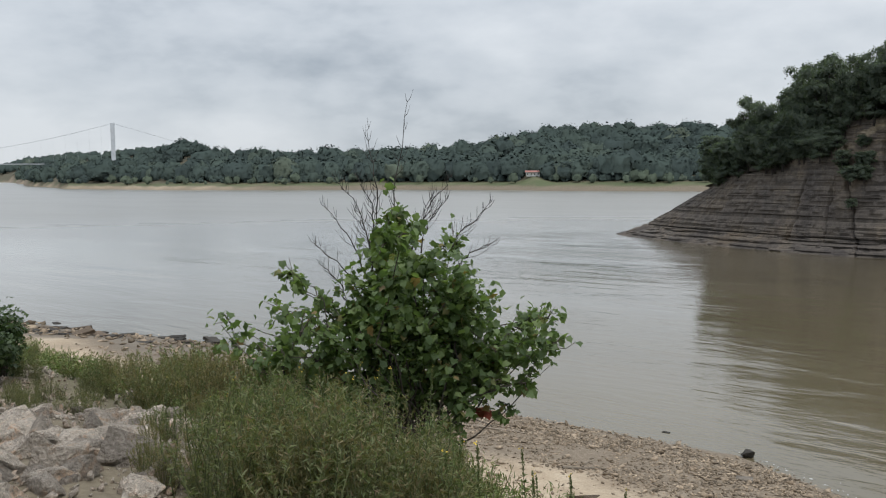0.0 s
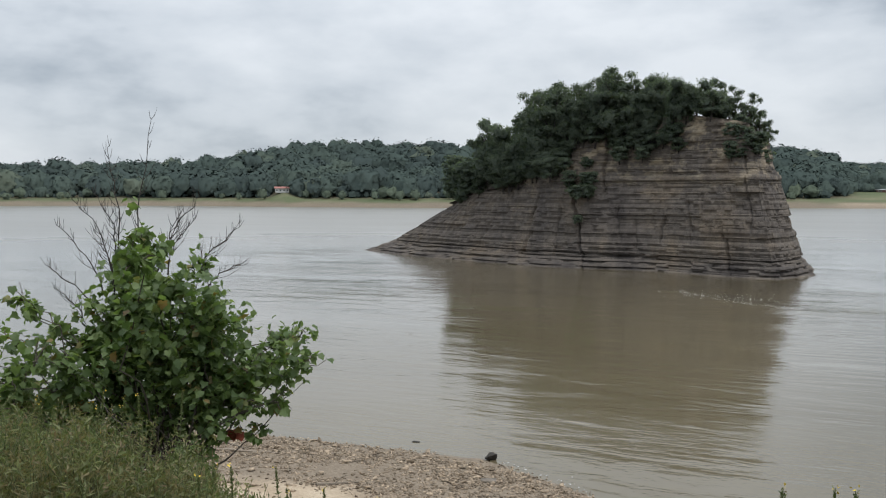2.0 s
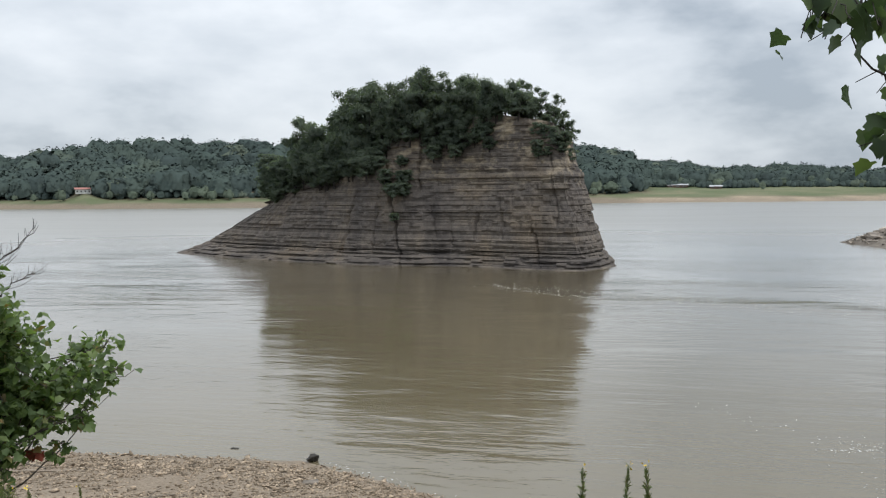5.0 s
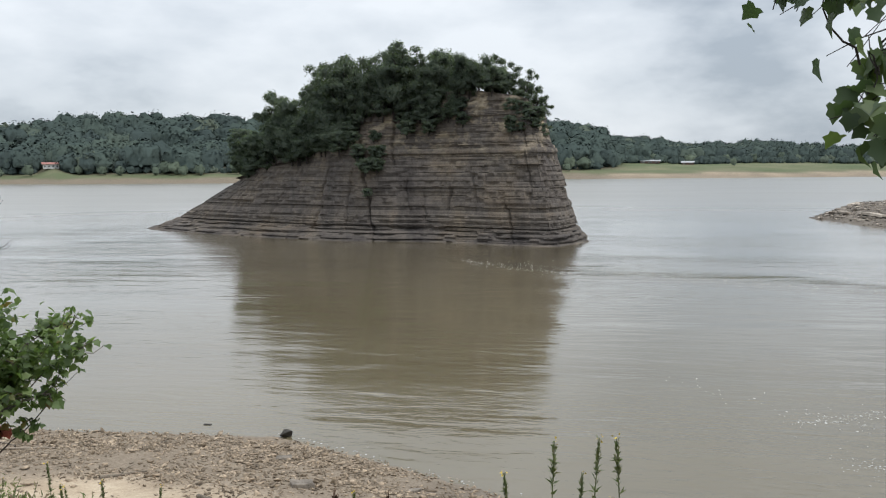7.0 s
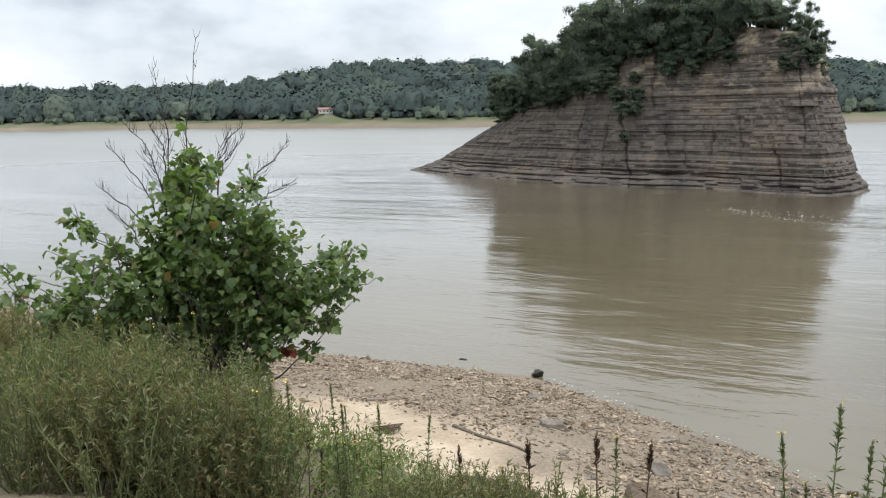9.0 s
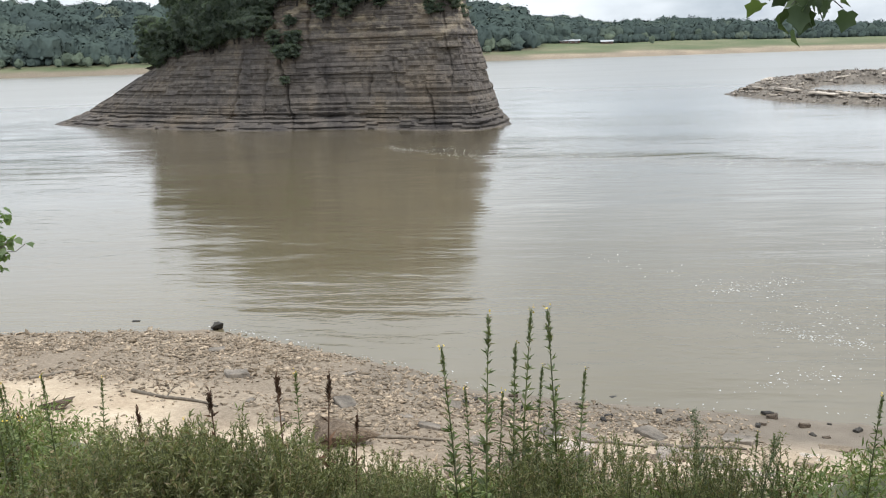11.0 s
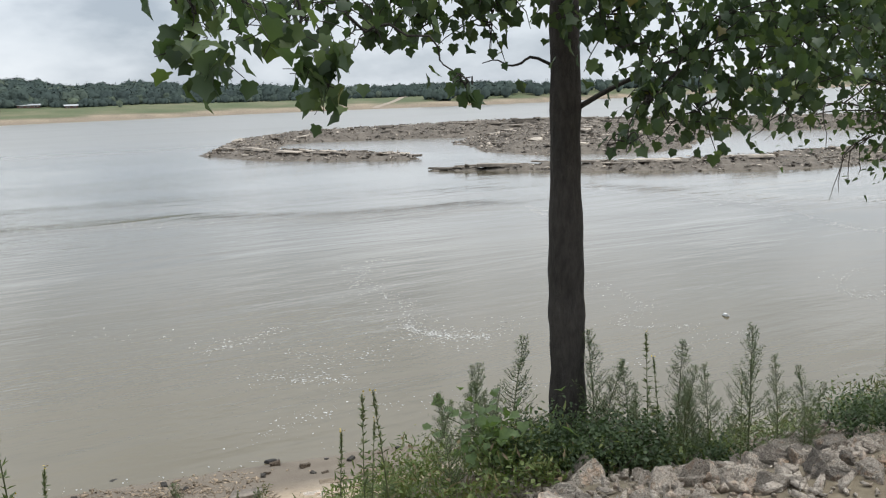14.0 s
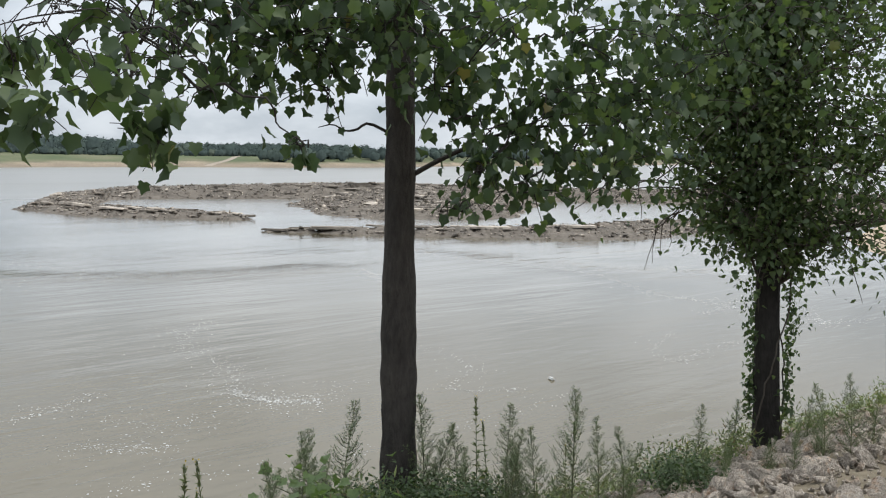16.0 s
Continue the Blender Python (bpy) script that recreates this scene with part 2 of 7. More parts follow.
def cliff_material():
    """Bedded limestone: thin level beds of differing greys and browns, tan bands high up, dark runs and rusty patches down the face."""
    m, t, b = make_material("bedded cliff")
    beds = noise_node(t, 1.0, 5.0, 0.65, (0.012, 0.012, 1.5))
    thin = noise_node(t, 1.0, 6.0, 0.78, (0.25, 0.25, 9.0))
    blotch = noise_node(t, 0.16, 5.0, 0.62)
    runs = noise_node(t, 1.0, 4.0, 0.6, (0.32, 0.32, 0.05))
    grain = noise_node(t, 1.6, 8.0, 0.75)
    c = ramp_node(t, beds.outputs[0], [(0.30, (0.088, 0.079, 0.073)), (0.46, (0.106, 0.095, 0.087)), (0.58, (0.122, 0.109, 0.098)), (0.74, (0.172, 0.153, 0.134))]).outputs[0]
    c = mix_node(t, 0.6, c, ramp_node(t, thin.outputs[0], [(0.34, (0.66, 0.65, 0.64)), (0.52, (1.0, 1.0, 1.0)), (0.70, (1.55, 1.50, 1.42))]).outputs[0], "MULTIPLY")
    c = mix_node(t, 0.85, c, ramp_node(t, blotch.outputs[0], [(0.34, (0.70, 0.70, 0.73)), (0.52, (1.0, 0.98, 0.95)), (0.68, (1.30, 1.18, 1.00))]).outputs[0], "MULTIPLY")
    c = mix_node(t, 0.75, c, ramp_node(t, runs.outputs[0], [(0.34, (0.58, 0.58, 0.60)), (0.50, (1.0, 1.0, 1.0)), (0.76, (1.18, 1.14, 1.06))]).outputs[0], "MULTIPLY")
    c = mix_node(t, 0.6, c, ramp_node(t, grain.outputs[0], [(0.34, (0.55, 0.55, 0.55)), (0.66, (1.45, 1.42, 1.38))]).outputs[0], "MULTIPLY")
    geo = t.nodes.new("ShaderNodeNewGeometry")
    sep = t.nodes.new("ShaderNodeSeparateXYZ")
    t.links.new(geo.outputs["Position"], sep.inputs[0])
    band = ramp_node(t, sep.outputs["Z"], [(0.0, (0, 0, 0)), (1.0, (1, 1, 1))])
    high = t.nodes.new("ShaderNodeMapRange")
    high.inputs["From Min"].default_value, high.inputs["From Max"].default_value = 8.0, 13.0
    t.links.new(sep.outputs["Z"], high.inputs["Value"])
    tan = noise_node(t, 0.35, 4.0, 0.65, (1, 1, 1.6))
    spot = ramp_node(t, tan.outputs[0], [(0.50, (0, 0, 0)), (0.64, (1, 1, 1))]).outputs[0]
    both = t.nodes.new("ShaderNodeMath")
    both.operation = "MULTIPLY"
    t.links.new(spot, both.inputs[0])
    t.links.new(high.outputs[0], both.inputs[1])
    c = mix_node(t, both.outputs[0], c, mix_node(t, 0.7, (0.33, 0.275, 0.20), ramp_node(t, thin.outputs[0], [(0.3, (0.4, 0.4, 0.4)), (0.6, (1.15, 1.15, 1.15))]).outputs[0], "MULTIPLY"))
    t.nodes.remove(band)
    t.links.new(c, b.inputs["Base Color"])
    b.inputs["Roughness"].default_value = 0.92
    b.inputs["Specular IOR Level"].default_value = 0.2
    add = t.nodes.new("ShaderNodeMath")
    add.operation = "ADD"
    t.links.new(thin.outputs[0], add.inputs[0])
    t.links.new(grain.outputs[0], add.inputs[1])
    bump_node(t, b, add.outputs[0], 0.6, 0.06)
    return m


def ground_material():
    """The land by its cover, as the mesh's colour attribute names it: red sand, green grass, blue shingle, none bare soil."""
    m, t, b = make_material("ground")
    a = t.nodes.new("ShaderNodeAttribute")
    a.attribute_name = "cover"
    s = t.nodes.new("ShaderNodeSeparateColor")
    t.links.new(a.outputs["Color"], s.inputs[0])
    fine = noise_node(t, 9.0, 6.0, 0.7)
    broad = noise_node(t, 0.7, 4.0, 0.6)
    far = noise_node(t, 0.03, 5.0, 0.6, (1, 1, 1))
    soil = ramp_node(t, fine.outputs[0], [(0.3, (0.05, 0.045, 0.03)), (0.7, (0.13, 0.115, 0.08))]).outputs[0]
    sand = ramp_node(t, broad.outputs[0], [(0.3, (0.34, 0.265, 0.185)), (0.55, (0.45, 0.365, 0.265)), (0.75, (0.54, 0.455, 0.345))]).outputs[0]
    sand = mix_node(t, 0.5, sand, ramp_node(t, fine.outputs[0], [(0.3, (0.55, 0.52, 0.5)), (0.6, (1.1, 1.1, 1.1))]).outputs[0], "MULTIPLY")
    shingle = ramp_node(t, fine.outputs[0], [(0.3, (0.09, 0.07, 0.053)), (0.7, (0.25, 0.205, 0.155))]).outputs[0]
    grass = ramp_node(t, far.outputs[0], [(0.3, (0.080, 0.104, 0.050)), (0.5, (0.110, 0.126, 0.066)), (0.7, (0.17, 0.162, 0.100))]).outputs[0]
    grass = mix_node(t, 0.4, grass, ramp_node(t, fine.outputs[0], [(0.3, (0.6, 0.6, 0.6)), (0.7, (1.2, 1.2, 1.2))]).outputs[0], "MULTIPLY")
    c = mix_node(t, s.outputs[0], soil, sand)
    c = mix_node(t, s.outputs[1], c, grass)
    c = mix_node(t, s.outputs[2], c, shingle)
    mud = ramp_node(t, broad.outputs[0], [(0.3, (0.13, 0.108, 0.085)), (0.7, (0.20, 0.17, 0.135))]).outputs[0]
    c = mix_node(t, a.outputs["Alpha"], c, mud)
    t.links.new(c, b.inputs["Base Color"])
    b.inputs["Roughness"].default_value = 0.95
    b.inputs["Specular IOR Level"].default_value = 0.2
    bump_node(t, b, fine.outputs[0], 0.5, 0.05)
    return m


def water_material():
    """Silty river: pale brown water under a glossy skin; ripples lie along the current and are stronger where the mesh says so."""
    m, t, b = make_material("silty river water")
    b.inputs["IOR"].default_value = 1.5

    def along(scale, long, detail=3.0, rough=0.55, turn=-42):
        c = t.nodes.new("ShaderNodeTexCoord")
        g = t.nodes.new("ShaderNodeMapping")
        g.vector_type = "TEXTURE"
        g.inputs["Rotation"].default_value = (0, 0, radians(turn))
        g.inputs["Scale"].default_value = (long, 1, 1)
        t.links.new(c.outputs["Object"], g.inputs["Vector"])
        n = t.nodes.new("ShaderNodeTexNoise")
        n.inputs["Scale"].default_value = scale
        n.inputs["Detail"].default_value = detail
        n.inputs["Roughness"].default_value = rough
        n.inputs["Distortion"].default_value = 0.5
        t.links.new(g.outputs[0], n.inputs["Vector"])
        return n.outputs[0]

    def maths(kind, a, c, d=None):
        n = t.nodes.new("ShaderNodeMath")
        n.operation = kind
        for sock, v in zip(n.inputs, (a, c, d)):
            if isinstance(v, (int, float)):
                sock.default_value = v
            elif v is not None:
                t.links.new(v, sock)
        return n.outputs[0]

    silt = ramp_node(t, along(0.06, 3.0, 5.0, 0.62), [(0.32, (0.106, 0.087, 0.051)), (0.7, (0.136, 0.115, 0.073))]).outputs[0]
    t.links.new(silt, b.inputs["Base Color"])
    chop = t.nodes.new("ShaderNodeAttribute")
    chop.attribute_name = "chop"
    chop = chop.outputs["Fac"]
    patch = ramp_node(t, along(0.045, 3.0, 4.0, 0.6), [(0.42, (0.25,) * 3), (0.64, (1.3,) * 3)]).outputs[0]
    streak = ramp_node(t, along(0.16, 5.0, 4.0, 0.62), [(0.40, (0.0,) * 3), (0.66, (1.0,) * 3)]).outputs[0]
    fine = maths("MULTIPLY", along(3.4, 2.2, 3.0), 0.013)
    middle = maths("MULTIPLY", along(0.85, 3.2, 3.0), 0.046)
    long = maths("MULTIPLY", along(0.24, 4.5, 3.0, 0.5, -34), 0.16)
    swell = maths("MULTIPLY", along(0.06, 2.5, 2.0), 0.16)
    ripple = maths("MULTIPLY", maths("ADD", fine, middle), maths("ADD", patch, chop))
    waves_ = maths("MULTIPLY", long, maths("ADD", maths("MULTIPLY", streak, 0.4), maths("MULTIPLY", chop, 1.2)))
    # swirls, roughness and coat change with distance from the camera's spot, fitted to its view
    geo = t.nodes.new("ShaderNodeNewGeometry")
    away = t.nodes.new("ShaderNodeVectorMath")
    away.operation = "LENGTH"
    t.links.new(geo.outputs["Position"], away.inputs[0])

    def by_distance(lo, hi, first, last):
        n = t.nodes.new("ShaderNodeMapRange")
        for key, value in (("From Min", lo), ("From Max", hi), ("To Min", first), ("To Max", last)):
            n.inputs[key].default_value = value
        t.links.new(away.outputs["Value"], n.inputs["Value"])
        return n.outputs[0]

    height = maths("MULTIPLY", maths("ADD", maths("ADD", ripple, waves_), swell), by_distance(60.0, 260.0, 1.0, 0.6))
    ripples = bump_node(t, b, height, 1.0, 1.0)
    t.links.new(ripples.outputs[0], b.inputs["Coat Normal"])
    # coat added with distance so that far water mirrors more bright sky
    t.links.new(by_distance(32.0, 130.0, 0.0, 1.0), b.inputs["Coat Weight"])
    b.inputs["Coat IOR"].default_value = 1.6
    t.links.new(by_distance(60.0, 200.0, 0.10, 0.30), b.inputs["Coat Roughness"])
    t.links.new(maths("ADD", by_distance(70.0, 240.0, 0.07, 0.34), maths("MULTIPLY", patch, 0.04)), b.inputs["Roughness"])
    return m


def weathered(m, tint, scale):
    """Adds stained patches and thin dark cracks to a stone material."""
    t = m.node_tree
    b = t.nodes["Principled BSDF"]
    c = b.inputs["Base Color"].links[0].from_socket
    stain = noise_node(t, scale, 5.0, 0.7)
    c = mix_node(t, ramp_node(t, stain.outputs[0], [(0.52, (0, 0, 0)), (0.66, (0.7, 0.7, 0.7))]).outputs[0], c, mix_node(t, 1.0, c, tint, "MULTIPLY"))
    co = t.nodes.new("ShaderNodeTexCoord")
    warp = mix_node(t, 0.12, co.outputs["Object"], noise_node(t, 3.0, 3.0).outputs["Color"])
    v = t.nodes.new("ShaderNodeTexVoronoi")
    v.feature = "DISTANCE_TO_EDGE"
    v.inputs["Scale"].default_value = 2.6
    t.links.new(warp, v.inputs["Vector"])
    c = mix_node(t, ramp_node(t, v.outputs["Distance"], [(0.0, (0.3, 0.3, 0.3)), (0.02, (0, 0, 0))]).outputs[0], c, (0.07, 0.055, 0.045))
    t.links.new(c, b.inputs["Base Color"])
    return m


weathered(M_LIMESTONE, (1.0, 0.72, 0.52), 2.4)
M_BUSH = leaf_material("dark bush leaf", [(0.0, (0.040, 0.066, 0.028)), (0.6, (0.060, 0.092, 0.040)), (1.0, (0.090, 0.125, 0.055))], 0.3)
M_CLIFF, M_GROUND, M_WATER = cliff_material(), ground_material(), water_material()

# ---- builders ----


def fast_mesh(name, verts, faces, material, smooth=False):
    """A mesh from arrays of places and of faces that all have the same number of corners."""
    verts, faces = np.asarray(verts, np.float32), np.asarray(faces, np.int32)
    me = bpy.data.meshes.new(name)
    me.vertices.add(len(verts))
    me.vertices.foreach_set("co", verts.ravel())
    k = faces.shape[1]
    me.loops.add(faces.size)
    me.loops.foreach_set("vertex_index", faces.ravel())
    me.polygons.add(len(faces))
    me.polygons.foreach_set("loop_start", np.arange(0, faces.size, k, dtype=np.int32))
    me.polygons.foreach_set("loop_total", np.full(len(faces), k, np.int32))
    me.update(calc_edges=True)
    me.validate()
    if smooth:
        me.polygons.foreach_set("use_smooth", np.ones(len(faces), bool))
    me.materials.append(material)
    return me


def soft_normals(me, normals):
    """Foliage shades as the rounded mass that it is, not as single scraps."""
    n = np.asarray(normals, np.float32)
    n = n / (np.linalg.norm(n, axis=1)[:, None] + 1e-6)
    me.polygons.foreach_set("use_smooth", np.ones(len(me.polygons), bool))
    me.normals_split_custom_set_from_vertices(n.tolist())
    return me


def bm_mesh(name, bm, material, smooth=False):
    me = bpy.data.meshes.new(name)
    bm.to_mesh(me)
    bm.free()
    if smooth:
        for p in me.polygons:
            p.use_smooth = True
    me.materials.append(material)
    return me


def part(name, shape, material, parent, label=""):
    """One mesh object under a thing or a part."""
    me = shape if isinstance(shape, bpy.types.Mesh) else bm_mesh(name, shape, material)
    ob = new(name, me)
    ob.parent = parent
    if label:
        ob["label"] = label
    return ob


def thing(name, place, label, category, group="", kind="", turn=0.0):
    """An Empty at the base of a thing."""
    ob = new(name)
    ob.empty_display_size = 0.1
    ob.matrix_basis = pose(*place, 0, 0, turn)
    return tagged(ob, label, category, group, kind)


def tubes(paths, sides=6):
    """Places and faces of tapering tubes; each path is rows of x, y, z, radius."""
    V, F, base = [], [], 0
    ring = np.arange(sides) * 2 * np.pi / sides
    for path in paths:
        p = np.asarray(path, float)
        d = np.gradient(p[:, :3], axis=0)
        d /= np.linalg.norm(d, axis=1)[:, None] + 1e-9
        ref = np.where(np.abs(d[:, 2:3]) > 0.9, np.array([[1.0, 0, 0]]), np.array([[0, 0, 1.0]]))
        a = np.cross(d, ref)
        a /= np.linalg.norm(a, axis=1)[:, None]
        b = np.cross(d, a)
        v = p[:, None, :3] + p[:, None, 3:4] * (np.cos(ring)[None, :, None] * a[:, None] + np.sin(ring)[None, :, None] * b[:, None])
        V.append(v.reshape(-1, 3))
        n = len(p)
        i, j = np.meshgrid(np.arange(n - 1), np.arange(sides), indexing="ij")
        k = (j + 1) % sides
        F.append(np.stack([i * sides + j, i * sides + k, (i + 1) * sides + k, (i + 1) * sides + j], -1).reshape(-1, 4) + base)
        base += n * sides
    return np.concatenate(V), np.concatenate(F)


def curve(points, n, wob=0.0, seed=0):
    """A smooth line of n points through the given ones (any number of columns), with a little wander."""
    p = np.asarray(points, float)
    t = np.linspace(0, len(p) - 1, n)
    q = np.vstack([2 * p[0] - p[1], p, 2 * p[-1] - p[-2]])
    i = np.minimum(t.astype(int), len(p) - 2)
    f = (t - i)[:, None]
    a, b, c, d = q[i], q[i + 1], q[i + 2], q[i + 3]
    out = 0.5 * (2 * b + (c - a) * f + (2 * a - 5 * b + 4 * c - d) * f**2 + (3 * b - a - 3 * c + d) * f**3)
    if wob:
        r = np.random.default_rng(seed)
        w = np.cumsum(r.normal(size=(n, 3)), axis=0)
        w -= np.linspace(0, 1, n)[:, None] * w[-1]
        out[:, :3] += w * wob / np.sqrt(n)
    return out


def turned(n, r, lean=1.0):
    """n random turns; lean below 1 keeps the third axis nearer to upright."""
    z = r.normal(size=(n, 3)) * [lean, lean, 1] + [0, 0, 1 - lean]
    z /= np.linalg.norm(z, axis=1)[:, None]
    x = np.cross(r.normal(size=(n, 3)), z)
    x /= np.linalg.norm(x, axis=1)[:, None]
    return np.stack([x, np.cross(z, x), z], -1)


def scattered(shape, places, turns, sizes):
    """Copies of one small shape (places, faces), laid out at places with turns and sizes, joined."""
    sv, sf = shape
    n = len(places)
    sizes = np.asarray(sizes, float).reshape(n, 1, -1)
    v = np.einsum("nij,nkj->nki", turns, sv[None] * sizes) + np.asarray(places)[:, None]
    f = sf[None] + (np.arange(n) * len(sv))[:, None, None]
    return v.reshape(-1, 3), f.reshape(-1, sf.shape[1])


def joined(*pieces):
    V, F, base = [], [], 0
    for v, f in pieces:
        V.append(v)
        F.append(f + base)
        base += len(v)
    return np.concatenate(V), np.concatenate(F)


def lobed_leaf():
    """A sycamore leaf one unit long, along x, with five pointed lobes, folded along the midrib and drooping."""
    outline = [(0, 0), (-0.10, 0.22), (0.08, 0.51), (0.29, 0.41), (0.56, 0.54), (0.70, 0.27), (1.0, 0.0)]
    half = [(x, y) for x, y in outline]
    v = [(x, y, 0.26 * abs(y) - 0.34 * x * x) for x, y in half] + [(x, -y, 0.26 * abs(y) - 0.34 * x * x) for x, y in half[1:-1]]
    mid = len(v)
    v.append((0.42, 0, -0.05))
    up = [0, 1, 2, 3, 4, 5, 6]
    down = [0, 7, 8, 9, 10, 11, 6]
    f = [(mid, up[k + 1], up[k]) for k in range(6)] + [(mid, down[k], down[k + 1]) for k in range(6)]
    return np.array(v, float), np.array(f)


def heart_leaf():
    """A cottonwood leaf: broad, pointed, a little folded."""
    v = np.array([(0, 0, 0), (0.12, 0.36, 0.08), (0.45, 0.34, 0.05), (1, 0, -0.12), (0.45, -0.34, 0.05), (0.12, -0.36, 0.08)], float)
    return v, np.array([(0, 2, 1), (0, 3, 2), (0, 4, 3), (0, 5, 4)])


def narrow_leaf():
    v = np.array([(0, 0, 0), (0.4, 0.10, 0.06), (1, 0, -0.1), (0.4, -0.10, 0.06)], float)
    return v, np.array([(0, 2, 1), (0, 3, 2)])


def clump_card():
    """A ragged scrap of foliage, bent, for crowns that are seen from far off."""
    v = np.array([(-0.55, -0.1, -0.1), (0.05, -0.5, 0.06), (0.5, 0.12, -0.1), (-0.08, 0.5, 0.06)], float)
    return v, np.array([(0, 1, 3), (1, 2, 3)])


def crown(centre, radii, count, size, r, lobes=7, hollow=0.55, lump=(0.32, 0.6), core=0.0):
    """A broadleaf crown: scraps of foliage round several uneven lobes, with gaps between them."""
    lc = r.normal(size=(lobes, 3))
    lc /= np.linalg.norm(lc, axis=1)[:, None]
    lc *= r.uniform(0.3, 1.05 - lump[1] * 0.5, (lobes, 1))
    lr = r.uniform(*lump, lobes)
    which = r.integers(0, lobes, count)
    d = r.normal(size=(count, 3))
    d /= np.linalg.norm(d, axis=1)[:, None]
    d[:, 2] = np.where((d[:, 2] < 0) & (r.random(count) < 0.5), -d[:, 2], d[:, 2])
    reach = np.where(r.random(count) < 0.75, r.uniform(hollow, 1.0, count), np.minimum(np.abs(r.normal(size=count)) * 0.7, 1.0))
    reach = reach * (1 + 0.3 * np.sin(d[:, 0] * 7 + which) * np.sin(d[:, 1] * 7 + which * 2.1 + d[:, 2] * 4))
    p = lc[which] + d * [1.25, 1.25, 0.8] * (lr[which] * reach)[:, None]
    z = d + r.normal(size=(count, 3)) * 0.6 + [0, 0, 0.4]
    z /= np.linalg.norm(z, axis=1)[:, None]
    x = np.cross(r.normal(size=(count, 3)), z)
    x /= np.linalg.norm(x, axis=1)[:, None]
    turns = np.stack([x, np.cross(z, x), z], -1)
    leaves = scattered(clump_card(), p * radii + centre, turns, r.uniform(0.6, 1.3, count) * size)
    if not core:
        return leaves
    # the dense inside of each lobe: a small uneven ball
    bm = bmesh.new()
    bmesh.ops.create_icosphere(bm, subdivisions=2, radius=1.0)
    k = np.array([v.co[:] for v in bm.verts])
    kf = np.array([[v.index for v in f.verts] for f in bm.faces])
    bm.free()
    q = k[None] * (lr[:, None] * core * r.uniform(0.75, 1.15, (lobes, len(k))))[..., None] + lc[:, None]
    body = (q * radii + centre).reshape(-1, 3), (kf[None] + (np.arange(lobes) * len(k))[:, None, None]).reshape(-1, 3)
    return joined(leaves, body)


def boulder_mesh(name, seed, material, flat=0.7, bevel=0.02):
    """A quarried block: the hull of a few points, its edges knocked off and its faces broken and uneven."""
    r = np.random.default_rng(seed)
    bm = bmesh.new()
    for p in r.normal(size=(11, 3)):
        p = p / np.linalg.norm(p) * r.uniform(0.7, 1.15)
        bm.verts.new((p[0] * 0.58, p[1] * 0.46, p[2] * 0.5 * flat))
    bmesh.ops.convex_hull(bm, input=bm.verts)
    for v in [v for v in bm.verts if not v.link_faces]:
        bm.verts.remove(v)
    bmesh.ops.bevel(bm, geom=list(bm.edges), offset=bevel, segments=1, affect="EDGES", profile=0.6)
    bmesh.ops.triangulate(bm, faces=bm.faces)
    for _ in range(2):
        bmesh.ops.subdivide_edges(bm, edges=[e for e in bm.edges if e.calc_length() > 0.16], cuts=1)
        bmesh.ops.triangulate(bm, faces=bm.faces)
    off = Vector((seed * 1.7, 0, 0))
    for v in bm.verts:
        step = math.floor(noise.noise(v.co * 3.2 + off) * 4) / 4
        v.co += v.co.normalized() * (step * 0.07 + noise.noise(v.co * 9 + off) * 0.035)
    return bm_mesh(name, bm, material)


def block(size, bevel=0.0, at=(0, 0, 0), bm=None):
    """A box of that size standing at a place, in a bmesh."""
    bm = bm or bmesh.new()
    got = bmesh.ops.create_cube(bm, size=1.0)["verts"]
    for v in got:
        v.co = Vector((v.co.x * size[0] + at[0], v.co.y * size[1] + at[1], (v.co.z + 0.5) * size[2] + at[2]))
    if bevel:
        es = list({e for v in got for e in v.link_edges})
        bmesh.ops.bevel(bm, geom=es, offset=bevel, segments=2, affect="EDGES")
    return bm


def stone_shape(seed, flat=0.4):
    """A small angular stone as places and triangles."""
    r = np.random.default_rng(seed)
    bm = bmesh.new()
    for p in r.normal(size=(8, 3)):
        p = p / np.linalg.norm(p) * r.uniform(0.6, 1.15)
        bm.verts.new((p[0] * 0.5, p[1] * 0.38, p[2] * 0.5 * flat))
    bmesh.ops.convex_hull(bm, input=bm.verts)
    for v in [v for v in bm.verts if not v.link_faces]:
        bm.verts.remove(v)
    bmesh.ops.triangulate(bm, faces=bm.faces)
    bm.verts.index_update()
    out = np.array([v.co for v in bm.verts]), np.array([[v.index for v in f.verts] for f in bm.faces])
    bm.free()
    return out

# ---- the land ----
# The near bank runs along ALONG and falls towards OUT, where the river is.
ALONG, OUT = np.array([0.742, -0.670]), np.array([0.670, 0.742])
SHORE_U = [-400, -120, -60, -49, -44, -30, -20, -11, -7, -3.7, -2, 1.3, 5, 9, 13, 20, 32, 48, 64, 80, 86, 95, 130, 200, 400]
SHORE_S = [30, 27, 24.6, 26, 28.2, 27, 27, 27.6, 25.6, 24, 22.6, 21.7, 21.1, 20.3, 17.5, 13.5, 12.5, 14, 20, 36, 43, 50, 62, 85, 140]
FAR_AZ = [-180, -110, -60, -40, -27, -24.8, -23.9, -21.8, -16, -9, -2, 9, 17, 28, 38.5, 50, 58, 69, 75, 91, 104, 112, 125, 180]
FAR_D = [4000, 4000, 3600, 3200, 2700, 2300, 1156, 804, 657, 594, 570, 487, 455, 452, 475, 490, 515, 525, 545, 786, 1300, 2200, 3500, 4000]
